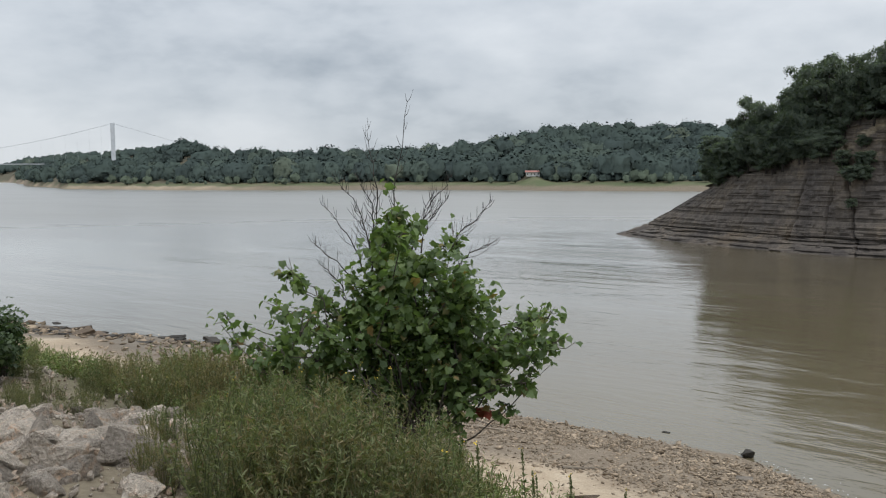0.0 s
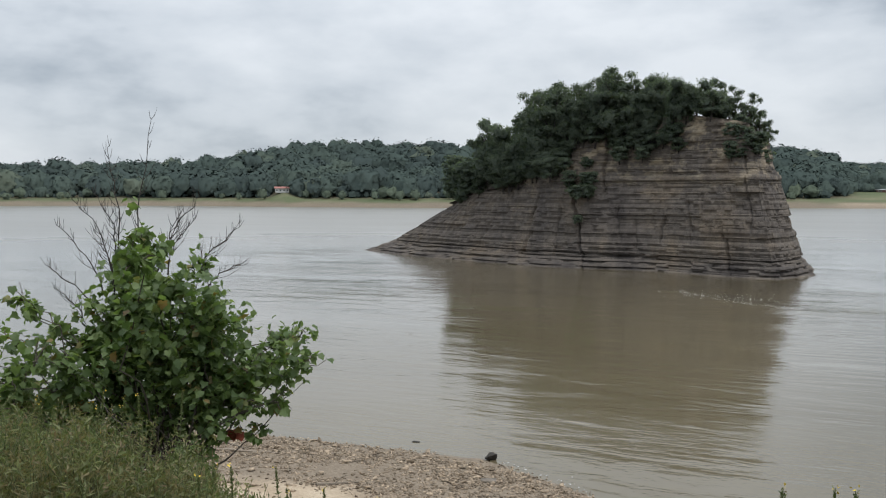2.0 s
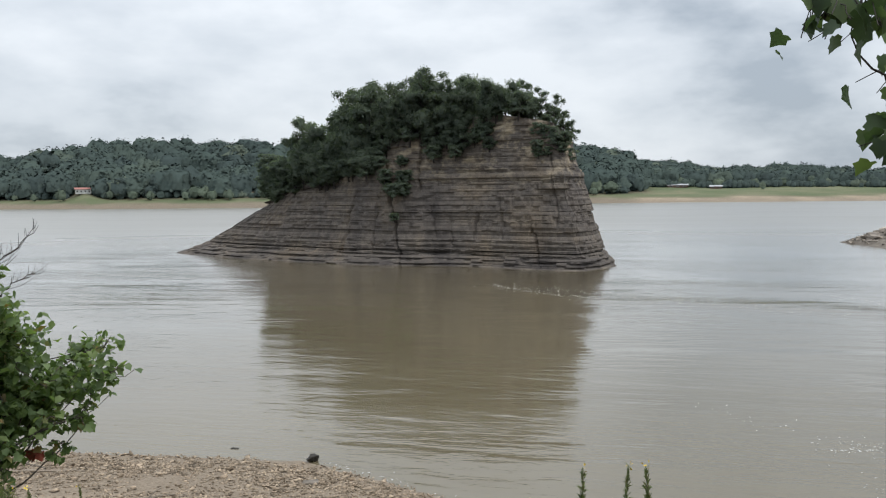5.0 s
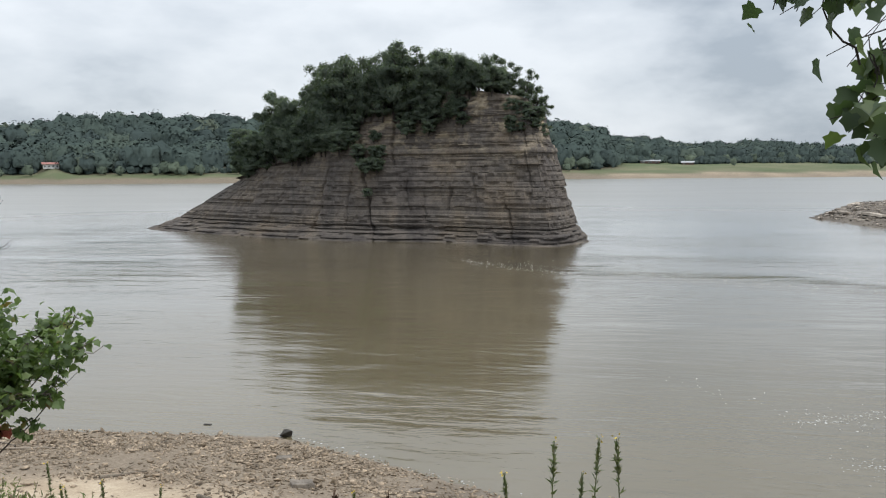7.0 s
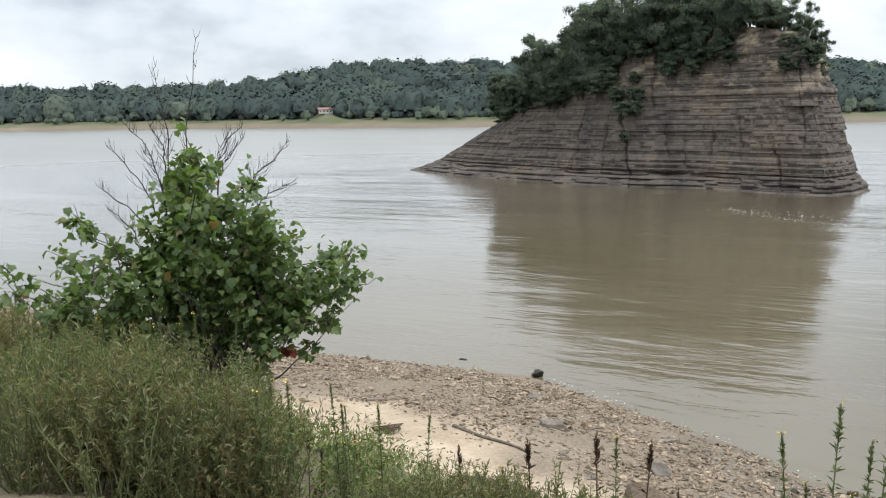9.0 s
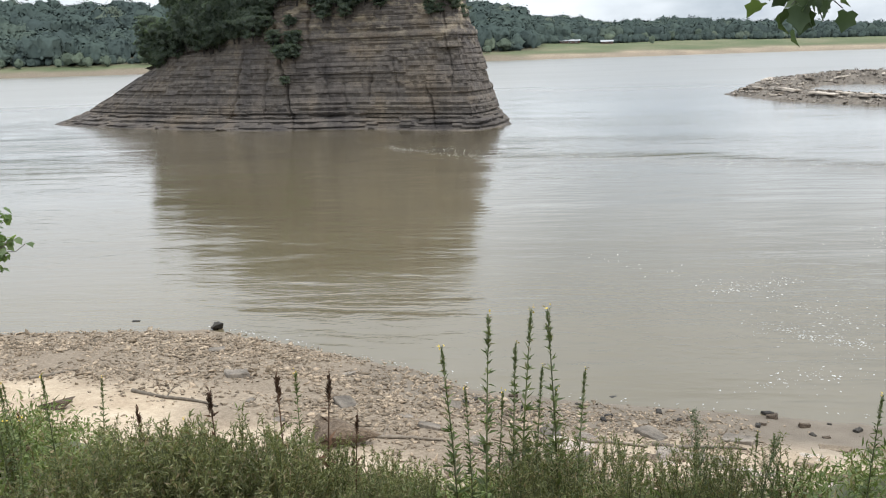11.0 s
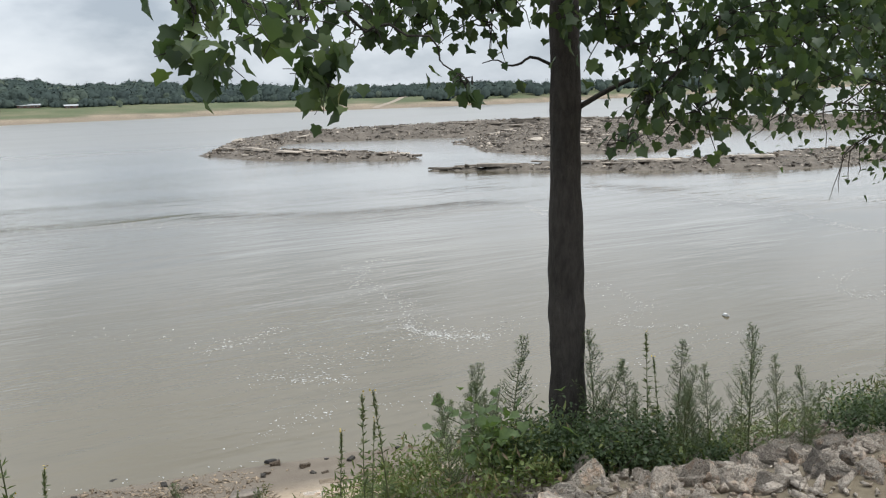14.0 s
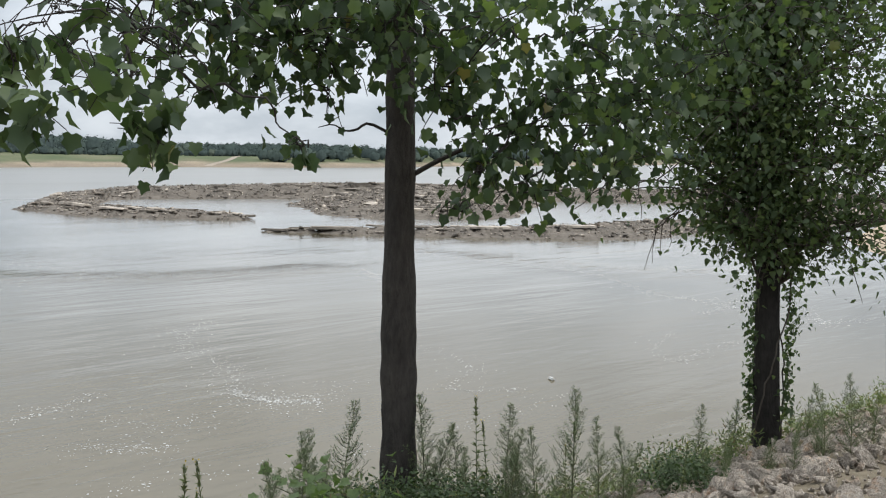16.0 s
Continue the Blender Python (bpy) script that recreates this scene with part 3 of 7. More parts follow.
SKY_AZ = [-40, -25.4, -23.8, -22, -18.2, -17, -14.6, -11.2, -5.5, -0.4, 4, 8.3, 11.2, 17, 24, 30, 38, 41, 43.7, 46.3, 51, 58, 67, 73, 80, 91, 110]
SKY_EL = [0.4, 0.4, 0.85, 0.9, 0.95, 1.55, 2.16, 1.52, 1.5, 1.65, 2.15, 2.8, 3.0, 2.85, 3.0, 2.9, 2.4, 1.72, 1.72, 1.24, 1.3, 0.8, 0.45, 0.68, 0.6, 0.45, 0.4]
EYE_Z, TREE = 9.2, 12.0


def smooth(a, b, x):
    t = np.clip((x - a) / (b - a), 0, 1)
    return t * t * (3 - 2 * t)


def waves(x, y, scale, seed):
    """Cheap rolling unevenness between about -1 and 1."""
    r = np.random.default_rng(seed)
    out = 0.0
    for k in range(5):
        a, f, p = r.uniform(0, 6.28), r.uniform(0.6, 1.7) / scale, r.uniform(0, 6.28, 2)
        out = out + np.sin((x * np.cos(a) + y * np.sin(a)) * f * 6.28 + p[0] + 1.3 * np.sin((y * np.cos(a) - x * np.sin(a)) * f * 4 + p[1]))
    return out / 5


def bank_coords(x, y):
    return x * ALONG[0] + y * ALONG[1], x * OUT[0] + y * OUT[1]


def crest_height(az, d):
    """Height of the ground under the far woods' skyline."""
    return np.maximum(EYE_Z + d * np.tan(np.radians(np.interp(az, SKY_AZ, SKY_EL))) - TREE, 3.5)


def land(x, y):
    """Height of the land at a place."""
    x, y = np.asarray(x, float), np.asarray(y, float)
    u, s = bank_coords(x, y)
    s0 = np.interp(u, SHORE_U, SHORE_S)
    e = s - s0
    s2 = s + 1.3 * smooth(2.0, 4.5, u) * smooth(2.6, 4.2, s)
    high = np.interp(s2, [-60, 0, 2.6, 4.0, 5.2, 6.5, 8.5, 11, 13.5, 16, 19], [7.9, 7.6, 7.4, 7.05, 6.75, 6.15, 4.9, 3.2, 2.15, 1.55, 1.2])
    low = np.interp(e, [-9, -5, -1.5, 0, 3, 12, 40], [1.25, 0.75, 0.22, 0.0, -0.35, -1.5, -3.0])
    near = np.where(e < -9, np.maximum(high, 1.25), np.minimum(high, low))
    near = near + waves(x, y, 4.0, 3) * 0.09 * smooth(24, 5, s) + waves(x, y, 1.3, 4) * 0.035 * (e < 0)
    near = near - 0.6 * smooth(-4.6, -2.6, u) * smooth(3.2, 1.6, u) * smooth(2.6, 4.2, s) * smooth(11, 8, s)
    near = near + smooth(60, 160, u) * smooth(0, -25, e) * 5
    az, d = np.degrees(np.arctan2(x, y)), np.hypot(x, y)
    e2 = d - np.interp(az, FAR_AZ, FAR_D)
    plain = np.interp(e2, [-40, 0, 8, 20, 30, 60, 220, 700], [-3, 0, 1.4, 2.7, 3.4, 5.6, 7.0, 8.0])
    dc = np.interp(az, FAR_AZ, FAR_D) + 260
    hill = np.maximum(crest_height(az, dc) - 7.0, 0) * smooth(35, 260, e2)
    far = plain + hill + waves(x, y, 120, 5) * 2.0 * smooth(60, 200, e2)
    ridge = EYE_Z + 3000 * np.tan(np.radians(np.interp(az, [-60, -28, -26.5, -25.4, -24, -21.5, -19, -16, -14, -10, -6], [0.3, 0.2, 0.35, 0.62, 1.05, 1.38, 1.5, 1.85, 1.7, 1.2, 0.0]))) - 16
    far = far + np.maximum(ridge - far, 0) * smooth(2650, 3000, d) * (az < -4) * (az > -90)
    far = far + 3.4 * np.exp(-(((az - 7.1) / 0.7) ** 2)) * smooth(20, 36, e2) * smooth(110, 70, e2)
    return np.maximum(near, far)


def build_ground():
    az = np.radians(np.concatenate([np.arange(-180, -34, 4.0), np.arange(-34, 116, 0.36), np.arange(116, 180, 4.0)]))
    d = np.concatenate([[0.0], np.geomspace(0.4, 60, 170), np.geomspace(61.5, 4900, 190)])
    A, D = np.meshgrid(az, d)
    X, Y = np.sin(A) * D, np.cos(A) * D
    Z = land(X, Y)
    n, m = A.shape
    i, j = np.meshgrid(np.arange(n - 1), np.arange(m), indexing="ij")
    k = (j + 1) % m
    F = np.stack([i * m + j, (i + 1) * m + j, (i + 1) * m + k, i * m + k], -1).reshape(-1, 4)
    me = fast_mesh("ground", np.stack([X, Y, Z], -1).reshape(-1, 3), F[:, ::-1], M_GROUND, True)
    u, s = bank_coords(X, Y)
    e = s - np.interp(u, SHORE_U, SHORE_S)
    deg = np.degrees(A)
    e2 = D - np.interp(deg, FAR_AZ, FAR_D)
    onfar = e2 > -60
    wob = waves(X, Y, 6, 8)
    sand = np.where(onfar, smooth(28, 18, e2 + 7 * waves(X, Y, 60, 9)) * np.maximum(0.30 + 0.6 * smooth(-9, -15, deg), 0.75 * smooth(39, 43, deg)) * (0.8 + 0.3 * waves(X, Y, 25, 13)), smooth(10.5, 13.5, s + wob) * 1.0 + 0.25)
    grass = np.where(onfar, smooth(15, 24, e2 + 7 * waves(X, Y, 60, 9)) * np.maximum(smooth(41, 43, deg + 0.0), smooth(50, 36, e2)), smooth(12, 9, s + wob) * smooth(4, 6, s) * 0.7)
    shingle = np.where(onfar, smooth(16, 6, e2 + 8 * waves(X, Y, 30, 11)) * 0.6, smooth(-8.5, -6.0, e + 1.5 * wob) * 0.85)
    mud = np.where(onfar, 0, smooth(-3.6, -2.0, e + 0.8 * wob) * smooth(-7, -3, u) * smooth(40, 20, u))
    mud = np.maximum(mud, np.where(onfar, 0, smooth(-7.5, -4.5, e + 0.8 * wob) * smooth(-34, -40, u)))
    shingle = shingle * (1 - 0.8 * smooth(-1, 3, u) * ~onfar)
    cover = np.stack([sand, grass, shingle, mud], -1).reshape(-1, 4).clip(0, 1)
    att = me.color_attributes.new("cover", "FLOAT_COLOR", "POINT")
    att.data.foreach_set("color", cover.astype(np.float32).ravel())
    return tagged(new("ground", me), "sandy river bank with far fields and hills", "ground", kind="structure")


build_ground()


# lines of broken water, placed from the camera's view: wakes below the rock, the eddy's edge, riffles below the bar,
# and a zone that breaks up the rock's reflection; half width and strength
RIFFLES = [
    ([(44.4, 70.2), (44.8, 61.2), (46.5, 55.7), (51.5, 50.6), (56.4, 43.7), (59.4, 32.0), (67.0, 21.7)], 2.6, 1.7),
    ([(49, 68), (56, 60), (64, 52), (72, 40), (76, 24)], 5.0, 0.5),
    ([(93.1, 111.2), (103.2, 108.2), (115.3, 102.3)], 2.0, 1.8),
    ([(17.4, 178.2), (28.3, 161.2), (57.1, 190.9)], 16.0, 1.8), ([(10, 128), (18.1, 124.3), (31.6, 134.5)], 7.0, 1.2),
    ([(81.0, 17.1), (75.1, 9.0), (70.8, -2.0), (72, -14)], 3.0, 0.8), ([(18, 78), (31, 70), (44, 60)], 11.0, 0.75), ([(34.7, 26), (33, 20), (31, 15)], 3.0, 0.5),
]


def build_water():
    d = np.concatenate([[12.0], np.geomspace(16, 320, 170), np.geomspace(330, 4900, 40)])
    a = np.radians(np.concatenate([np.arange(-30, 110, 0.6), np.arange(110, 330, 4.0)]))
    A, D = np.meshgrid(a, d)
    X, Y = np.sin(A) * D, np.cos(A) * D
    n, m = A.shape
    i, j = np.meshgrid(np.arange(n - 1), np.arange(m), indexing="ij")
    k = (j + 1) % m
    F = np.stack([i * m + j, i * m + k, (i + 1) * m + k, (i + 1) * m + j], -1).reshape(-1, 4)
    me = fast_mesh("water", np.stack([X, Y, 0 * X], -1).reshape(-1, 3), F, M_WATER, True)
    chop = np.zeros(X.shape)
    for pts, wide, strength in RIFFLES:
        near = np.full(X.shape, 1e9)
        for (x1, y1), (x2, y2) in zip(pts, pts[1:]):
            q = np.clip(((X - x1) * (x2 - x1) + (Y - y1) * (y2 - y1)) / ((x2 - x1) ** 2 + (y2 - y1) ** 2), 0, 1)
            near = np.minimum(near, np.hypot(X - x1 - q * (x2 - x1), Y - y1 - q * (y2 - y1)))
        chop = np.maximum(chop, strength * np.exp(-((near / wide) ** 2)))
    me.attributes.new("chop", "FLOAT", "POINT").data.foreach_set("value", chop.astype(np.float32).ravel())
    return tagged(new("water", me), "wide silty brown river with slow swirls", "water", kind="structure")


build_water()

# ---- the rock island ----
def polar(az, d):
    return d * np.sin(np.radians(az)), d * np.cos(np.radians(az))


# foot azimuth and distance, rim azimuth, distance and height, going round from the upstream tip
ROCK_RING = [
    (13.1, 136.5, 18.0, 127.0, 7.2), (16.5, 123.6, 19.4, 121.0, 8.9), (20.9, 113.2, 22.2, 116.0, 10.0), (23.6, 109.0, 24.2, 112.6, 12.6), (26.1, 106.2, 25.9, 110.3, 14.3),
    (30.8, 103.6, 30.5, 107.6, 15.0), (34.8, 99.2, 34.0, 103.6, 17.2), (38.1, 96.9, 36.4, 102.0, 16.4), (39.9, 103.5, 37.5, 107.0, 14.8), (39.6, 116.0, 37.3, 116.0, 15.0),
    (36.0, 131.0, 34.5, 126.0, 16.0), (28.0, 140.0, 28.0, 132.0, 15.0), (20.0, 147.0, 22.0, 134.0, 11.0), (14.6, 146.0, 18.6, 132.0, 7.6),
]
CRACKS = [(22.2, 0.5, 0.8, 9, 0.6), (26.35, 0.0, 1.3, 16, -1.2), (27.7, 9.0, 1.0, 15, 0.3), (35.4, 0.8, 1.1, 4.0, -0.3), (33.0, 3.5, 0.7, 7.5, 0.1), (31.2, 3.4, 0.8, 6, 0.2),
          (19.0, 1.0, 0.5, 6, 0.4), (28.6, 3.4, 0.5, 7, 0.0), (29.6, 2.5, 0.6, 5, 0.1), (24.3, 1.0, 0.6, 8, 0.5), (36.9, 5.0, 0.6, 13, 0.2), (38.6, 2.0, 0.5, 10, 0.0), (32.0, 11, 0.5, 15, 0.2)]


def rock_rim(n):
    """The foot, the rim and its height round the island; the river front gets most of the n columns."""
    ring = np.array([(*polar(a, b), *polar(c, d), z) for a, b, c, d, z in ROCK_RING])
    p = np.vstack([ring[-2:], ring, ring[:3]])
    m = int(n * 0.88)
    t = np.concatenate([np.linspace(0, 9.2, m, endpoint=False), np.linspace(9.2, len(ring), n - m, endpoint=False)])
    i = t.astype(int) + 2
    f = (t - t.astype(int))[:, None]
    a, b, c, d = p[i - 1], p[i], p[i + 1], p[i + 2]
    bend = 0.5 * (2 * b + (c - a) * f + (2 * a - 5 * b + 4 * c - d) * f**2 + (3 * b - a - 3 * c + d) * f**3)
    return 0.45 * bend + 0.55 * (b + (c - b) * f)


def jointed(n, arc, r, lo, hi):
    """Steps along the wall: one random value for each block between joints."""
    edges = np.cumsum(r.uniform(lo, hi, int(arc[-1] / lo) + 2))
    return r.normal(size=len(edges) + 1)[np.searchsorted(edges, arc)]


def build_rock():
    """The island's cliff, bed by bed: thin beds in thicker courses, each course broken by joints into blocks."""
    n = 1120
    ring = rock_rim(n)
    foot, rim, top = ring[:, :2], ring[:, 2:4], ring[:, 4]
    r = np.random.default_rng(21)
    arc = np.concatenate([[0], np.cumsum(np.linalg.norm(np.diff(foot, axis=0), axis=1))])
    normal = np.roll(foot, -6, 0) - np.roll(foot, 6, 0)
    normal = np.stack([-normal[:, 1], normal[:, 0]], -1)
    normal /= np.linalg.norm(normal, axis=1)[:, None]
    centre = rim.mean(0)
    normal *= np.sign(((foot - centre) * normal).sum(1))[:, None]
    az = np.degrees(np.arctan2(foot[:, 0], foot[:, 1]))
    front = np.arange(n) < int(n * 0.86)
    heights, offs = [], []
    z, course_end, block_off, face = -1.2, -9.0, np.zeros(n), np.zeros(n)

    def rolled(rows):
        return sum(np.sin(arc * f + r.uniform(0, 6.28) + 1.5 * np.sin(arc * f * 0.37 + r.uniform(0, 6.28))) * a for f, a in rows)

    while z < 18.5:
        if z > course_end:
            course_end = z + r.uniform(1.2, 3.2)
            block_off = rolled(((0.3, 0.07), (0.9, 0.05), (2.3, 0.03))) + jointed(n, arc, r, 3.0, 9.0) * 0.05 + jointed(n, arc, r, 8, 20) * 0.08
        low = z < 1.7
        h = r.choice([0.12, 0.18, 0.24]) if low else r.choice([0.08, 0.11, 0.16, 0.28, 0.45])
        bed = r.normal() * (0.15 if low else 0.018)
        if 3.5 < z < 3.85:
            bed = -0.16
        if 10.3 < z < 10.7:
            bed = 0.20
        wear = rolled(((0.25, 0.025), (0.6, 0.02)))
        # each bed keeps or loses a lip in turn along the wall
        lip = (0.20 if low else 0.028) * np.clip(rolled(((0.22, 0.6), (0.61, 0.5), (1.7, 0.4))), -1, 1)
        chips = jointed(n, arc, r, 1.2, 5.0) * 0.12 if low else 0.0
        part_line = -r.choice([0.004, 0.01, 0.02, 0.05])
        rugged = waves(arc, np.full(n, z * 1.3), 2.4, 61) * 0.10 + waves(arc, np.full(n, z * 2.6), 0.9, 62) * 0.04
        o = bed + block_off + wear + lip + chips + rugged
        for f, more in ((0.0, part_line), (0.14, 0.0), (0.95, 0.0)):
            heights.append(z + h * f)
            offs.append(o + more + r.normal(size=n) * 0.010)
        z += h
    heights, offs = np.array(heights), np.array(offs)
    V = []
    for zz, o in zip(heights, offs):
        q = np.clip(zz / np.maximum(top, 1), -0.15, 1.0)
        # the thin beds at the foot spread out as ledges
        flare = (0.45 + 1.0 * smooth(36, 24, az)) * smooth(1.4, 0.0, zz)
        xy = foot + (rim - foot) * q[:, None] + normal * (o + flare - 0.3 + 0.35 * smooth(20, 14, az))[:, None]
        cut = np.zeros(n)
        for a, z1, w, z2, slant in CRACKS:
            here = a + slant * (zz - z1) / max(z2 - z1, 1) + 0.07 * math.sin(zz * 1.3 + a) + 0.04 * math.sin(zz * 3.7 + a * 2)
            depth = smooth(z1 - 0.6, z1, zz) * smooth(z2 + 0.8, z2, zz)
            cut += 0.45 * w * depth * np.exp(-(((az - here) / 0.09) ** 2)) * front
        xy = xy - normal * cut[:, None]
        V.append(np.column_stack([xy, np.minimum(zz, top + 0.25 * o)]))
    for f, up in ((0.8, 0.6), (0.55, 1.3), (0.25, 1.8), (0.02, 2.0)):
        V.append(np.column_stack([centre + (rim - centre) * f, top + (15.5 - top) * (1 - f) + up + waves(rim[:, 0] * f, rim[:, 1] * f, 9, 2) * 0.3]))
    rows = len(V)
    i, j = np.meshgrid(np.arange(rows - 1), np.arange(n), indexing="ij")
    k = (j + 1) % n
    F = np.stack([i * n + j, (i + 1) * n + j, (i + 1) * n + k, i * n + k], -1).reshape(-1, 4)
    rock = thing("rock_island", (*centre, 0), "tall bedded limestone rock island with wooded top", "rock island")
    V = np.concatenate(V) - [*centre, 0]
    level = np.concatenate([heights, [99] * 4])
    for name, lo, hi in (("foot_ledge", -9, 1.4), ("lower_wall", 1.4, 3.9), ("middle_wall", 3.9, 10.4), ("upper_wall", 10.4, 50), ("cap", 50, 100)):
        rows_in = np.where((level[:-1] >= lo) & (level[:-1] < hi))[0]
        f = F.reshape(rows - 1, n, 4)[rows_in].reshape(-1, 4)
        keep, inv = np.unique(f, return_inverse=True)
        part(name, fast_mesh(name, V[keep], inv.reshape(f.shape), M_CLIFF), M_CLIFF, rock)
    return rock


build_rock()

# ---- trees on the rock ----
def rock_tree(seed, height, spread, cards, size, bare=0.2, lobes=24, lump=(0.2, 0.42), core=0.5):
    """A tree of the rock's top: trunk, a few limbs and an uneven crown."""
    r = np.random.default_rng(seed)
    t = thing("tree", (0, 0, 0), "dark green tree growing on the rock's top", "tree", "trees on the rock")
    limbs = [curve([(0, 0, -0.6, 0.16), (r.normal() * 0.2, r.normal() * 0.2, height * 0.5, 0.11), (r.normal() * 0.4, r.normal() * 0.4, height * 0.8, 0.02)], 7)]
    for _ in range(9):
        a, h = r.uniform(0, 6.28), r.uniform(0.2, 0.5) * height
        limbs.append(curve([(0, 0, h, 0.07), (np.cos(a) * spread * 0.4, np.sin(a) * spread * 0.4, h + 0.12 * height, 0.04), (np.cos(a) * spread * 0.65, np.sin(a) * spread * 0.65, h + 0.22 * height, 0.012)], 5))
    part("trunk", fast_mesh("trunk", *tubes(limbs, 5), M_BARK), M_BARK, t)
    v, f = crown((0, 0, height * (0.5 + bare / 2)), (spread, spread, height * (0.55 - bare / 2)), cards, size, r, lobes, 0.62, lump, core)
    me = fast_mesh("crown", v, f, M_CEDAR)
    mass = (v - [0, 0, height * 0.4]) / [spread, spread, height * 0.5]
    lumps = np.stack([waves(v[:, (k + 1) % 3] * 1.0, v[:, (k + 2) % 3] + v[:, k], 1.1, 70 + k) for k in range(3)], -1)
    part("crown", soft_normals(me, mass + lumps * 0.8 + [0, 0, 0.7]), M_CEDAR, t)
    return t


KINDS = [rock_tree(31, 6.0, 2.3, 12000, 0.15, 0.0), rock_tree(32, 7.5, 2.6, 10000, 0.16, 0.15, 30, (0.16, 0.32)), rock_tree(33, 5.0, 2.4, 11000, 0.15, 0.0), rock_tree(34, 8.0, 2.4, 6500, 0.16, 0.25, 26, (0.13, 0.27), 0.3), rock_tree(35, 3.2, 2.2, 5000, 0.15, 0.0)]
used = set()


def plant(kinds, which, place, scale, turn):
    """The first of a kind is moved into place, further ones are copies."""
    m = pose(*place, 0, 0, turn) @ Matrix.Diagonal((scale, scale, scale, 1))
    if (id(kinds), which) not in used:
        used.add((id(kinds), which))
        kinds[which].matrix_basis = m
        return kinds[which]
    k = kinds[which].scale
    return copy_thing(kinds[which], m @ Matrix.Diagonal((1 / k[0], 1 / k[1], 1 / k[2], 1)))


ROCK_TOP_AZ = [17.5, 18.6, 20, 21, 22, 23, 24.5, 25.6, 27, 28.4, 30, 31.3, 33, 34.2, 35.2, 35.8, 36.4, 37.4]
ROCK_TOP_EL = [1.6, 3.0, 4.5, 4.2, 4.0, 6.4, 6.7, 6.5, 7.1, 7.8, 7.5, 7.3, 6.9, 6.8, 6.2, 4.9, 6.0, 4.4]


def plant_rock():
    r = np.random.default_rng(77)
    ring = rock_rim(400)
    rim, top = ring[:, 2:4], ring[:, 4]
    centre = rim.mean(0)
    count = 0
    # three rows behind the front rim; the tops follow the wood's outline
    for row, inset in enumerate((0.98, 0.90, 0.74, 0.55)):
        for a in np.arange(17.8, 37.3, (1.15, 1.2, 1.35, 1.7)[row]):
            az = np.degrees(np.arctan2(rim[:, 0], rim[:, 1]))
            d = np.hypot(rim[:, 0], rim[:, 1])
            front = np.where(d < 128, np.abs(az - a - r.normal() * 0.2), 99)
            k = int(np.argmin(front))
            x, y = centre + (rim[k] - centre) * inset
            base = top[k] + (15.5 - top[k]) * (1 - inset) + 0.2 + (1 - inset) * 2
            a2, d2 = np.degrees(np.arctan2(x, y)), np.hypot(x, y)
            want = EYE_Z + d2 * np.tan(np.radians(np.interp(a2, ROCK_TOP_AZ, ROCK_TOP_EL))) - base
            want *= (0.42, 0.75, 0.97, 0.9)[row] * (r.uniform(0.78, 1.17) if row > 1 else r.uniform(0.86, 1.1))
            if row == 0 and a > 30.5:
                continue
            if want < 1.2:
                want = 1.2
            which = 4 if want < 3.2 else int(r.choice([0, 2])) if want < 5.5 else int(r.choice([0, 1, 3, 3]))
            plant(KINDS, which, (x, y, base), want / (6.0, 7.5, 5.0, 8.0, 3.2)[which], r.uniform(0, 360))
            count += 1
    return count


plant_rock()
for t_az, t_top, t_d, t_base in ((36.25, 5.95, 106.0, 3.3), (37.4, 4.3, 107.0, 2.6), (36.9, 4.9, 108.0, 2.9), (35.2, 6.4, 107.0, 3.8), (34.4, 6.9, 110.0, 4.0), (20.0, 4.5, 121.0, 1.2), (23.0, 6.5, 117.0, 2.4), (24.6, 6.8, 116.0, 3.0)):
    tree_x, tree_y = polar(t_az, t_d)
    t_z = EYE_Z + t_d * math.tan(radians(t_base)) - 0.6
    plant(KINDS, 3, (tree_x, tree_y, t_z), (EYE_Z + t_d * math.tan(radians(t_top)) - t_z) / 7.6, t_az * 50)


def face_distance(az, z):
    """How far off the cliff's river face stands, in that direction at that height."""
    ring = np.array(ROCK_RING[:8])
    foot = np.interp(az, ring[:, 0], ring[:, 1])
    rim = np.interp(az, ring[:, 2], ring[:, 3])
    return foot + (rim - foot) * min(z / float(np.interp(az, ring[:, 2], ring[:, 4])), 1.0)


# growth that spills down the upstream slope and out of the clefts
r_spill = np.random.default_rng(79)
for s_n, s_az0, s_az1, s_el0, s_el1, s_k0, s_k1 in ((44, 18.0, 24.8, -0.5, 2.4, 0.5, 1.0), (9, 25.2, 26.8, -0.4, 0.9, 0.25, 0.45), (4, 26.2, 27.0, 0.6, 2.2, 0.25, 0.4), (8, 35.2, 37.3, 2.2, 3.8, 0.3, 0.5), (16, 25, 33, 0.35, 0.95, 0.4, 0.7)):
    for _ in range(s_n):
        s_az = r_spill.uniform(s_az0, s_az1)
        s_el = s_el0 + (s_el1 - s_el0) * r_spill.random()
        if s_az < 24.8:
            s_el = max(s_el, float(np.interp(s_az, [18, 20, 24.8], [-0.7, 0.3, 1.9])))
        if s_n == 16:
            s_el += float(np.interp(s_az, [25, 28, 33], [1.9, 2.0, 3.2]))
        s_d = float(face_distance(s_az, EYE_Z + 110 * math.tan(radians(s_el)))) - 0.2
        s_x, s_y = polar(s_az, s_d)
        s_k = r_spill.uniform(s_k0, s_k1)
        plant(KINDS, 4, (s_x, s_y, EYE_Z + s_d * math.tan(radians(s_el)) - 1.5 * s_k), s_k, r_spill.uniform(0, 360))
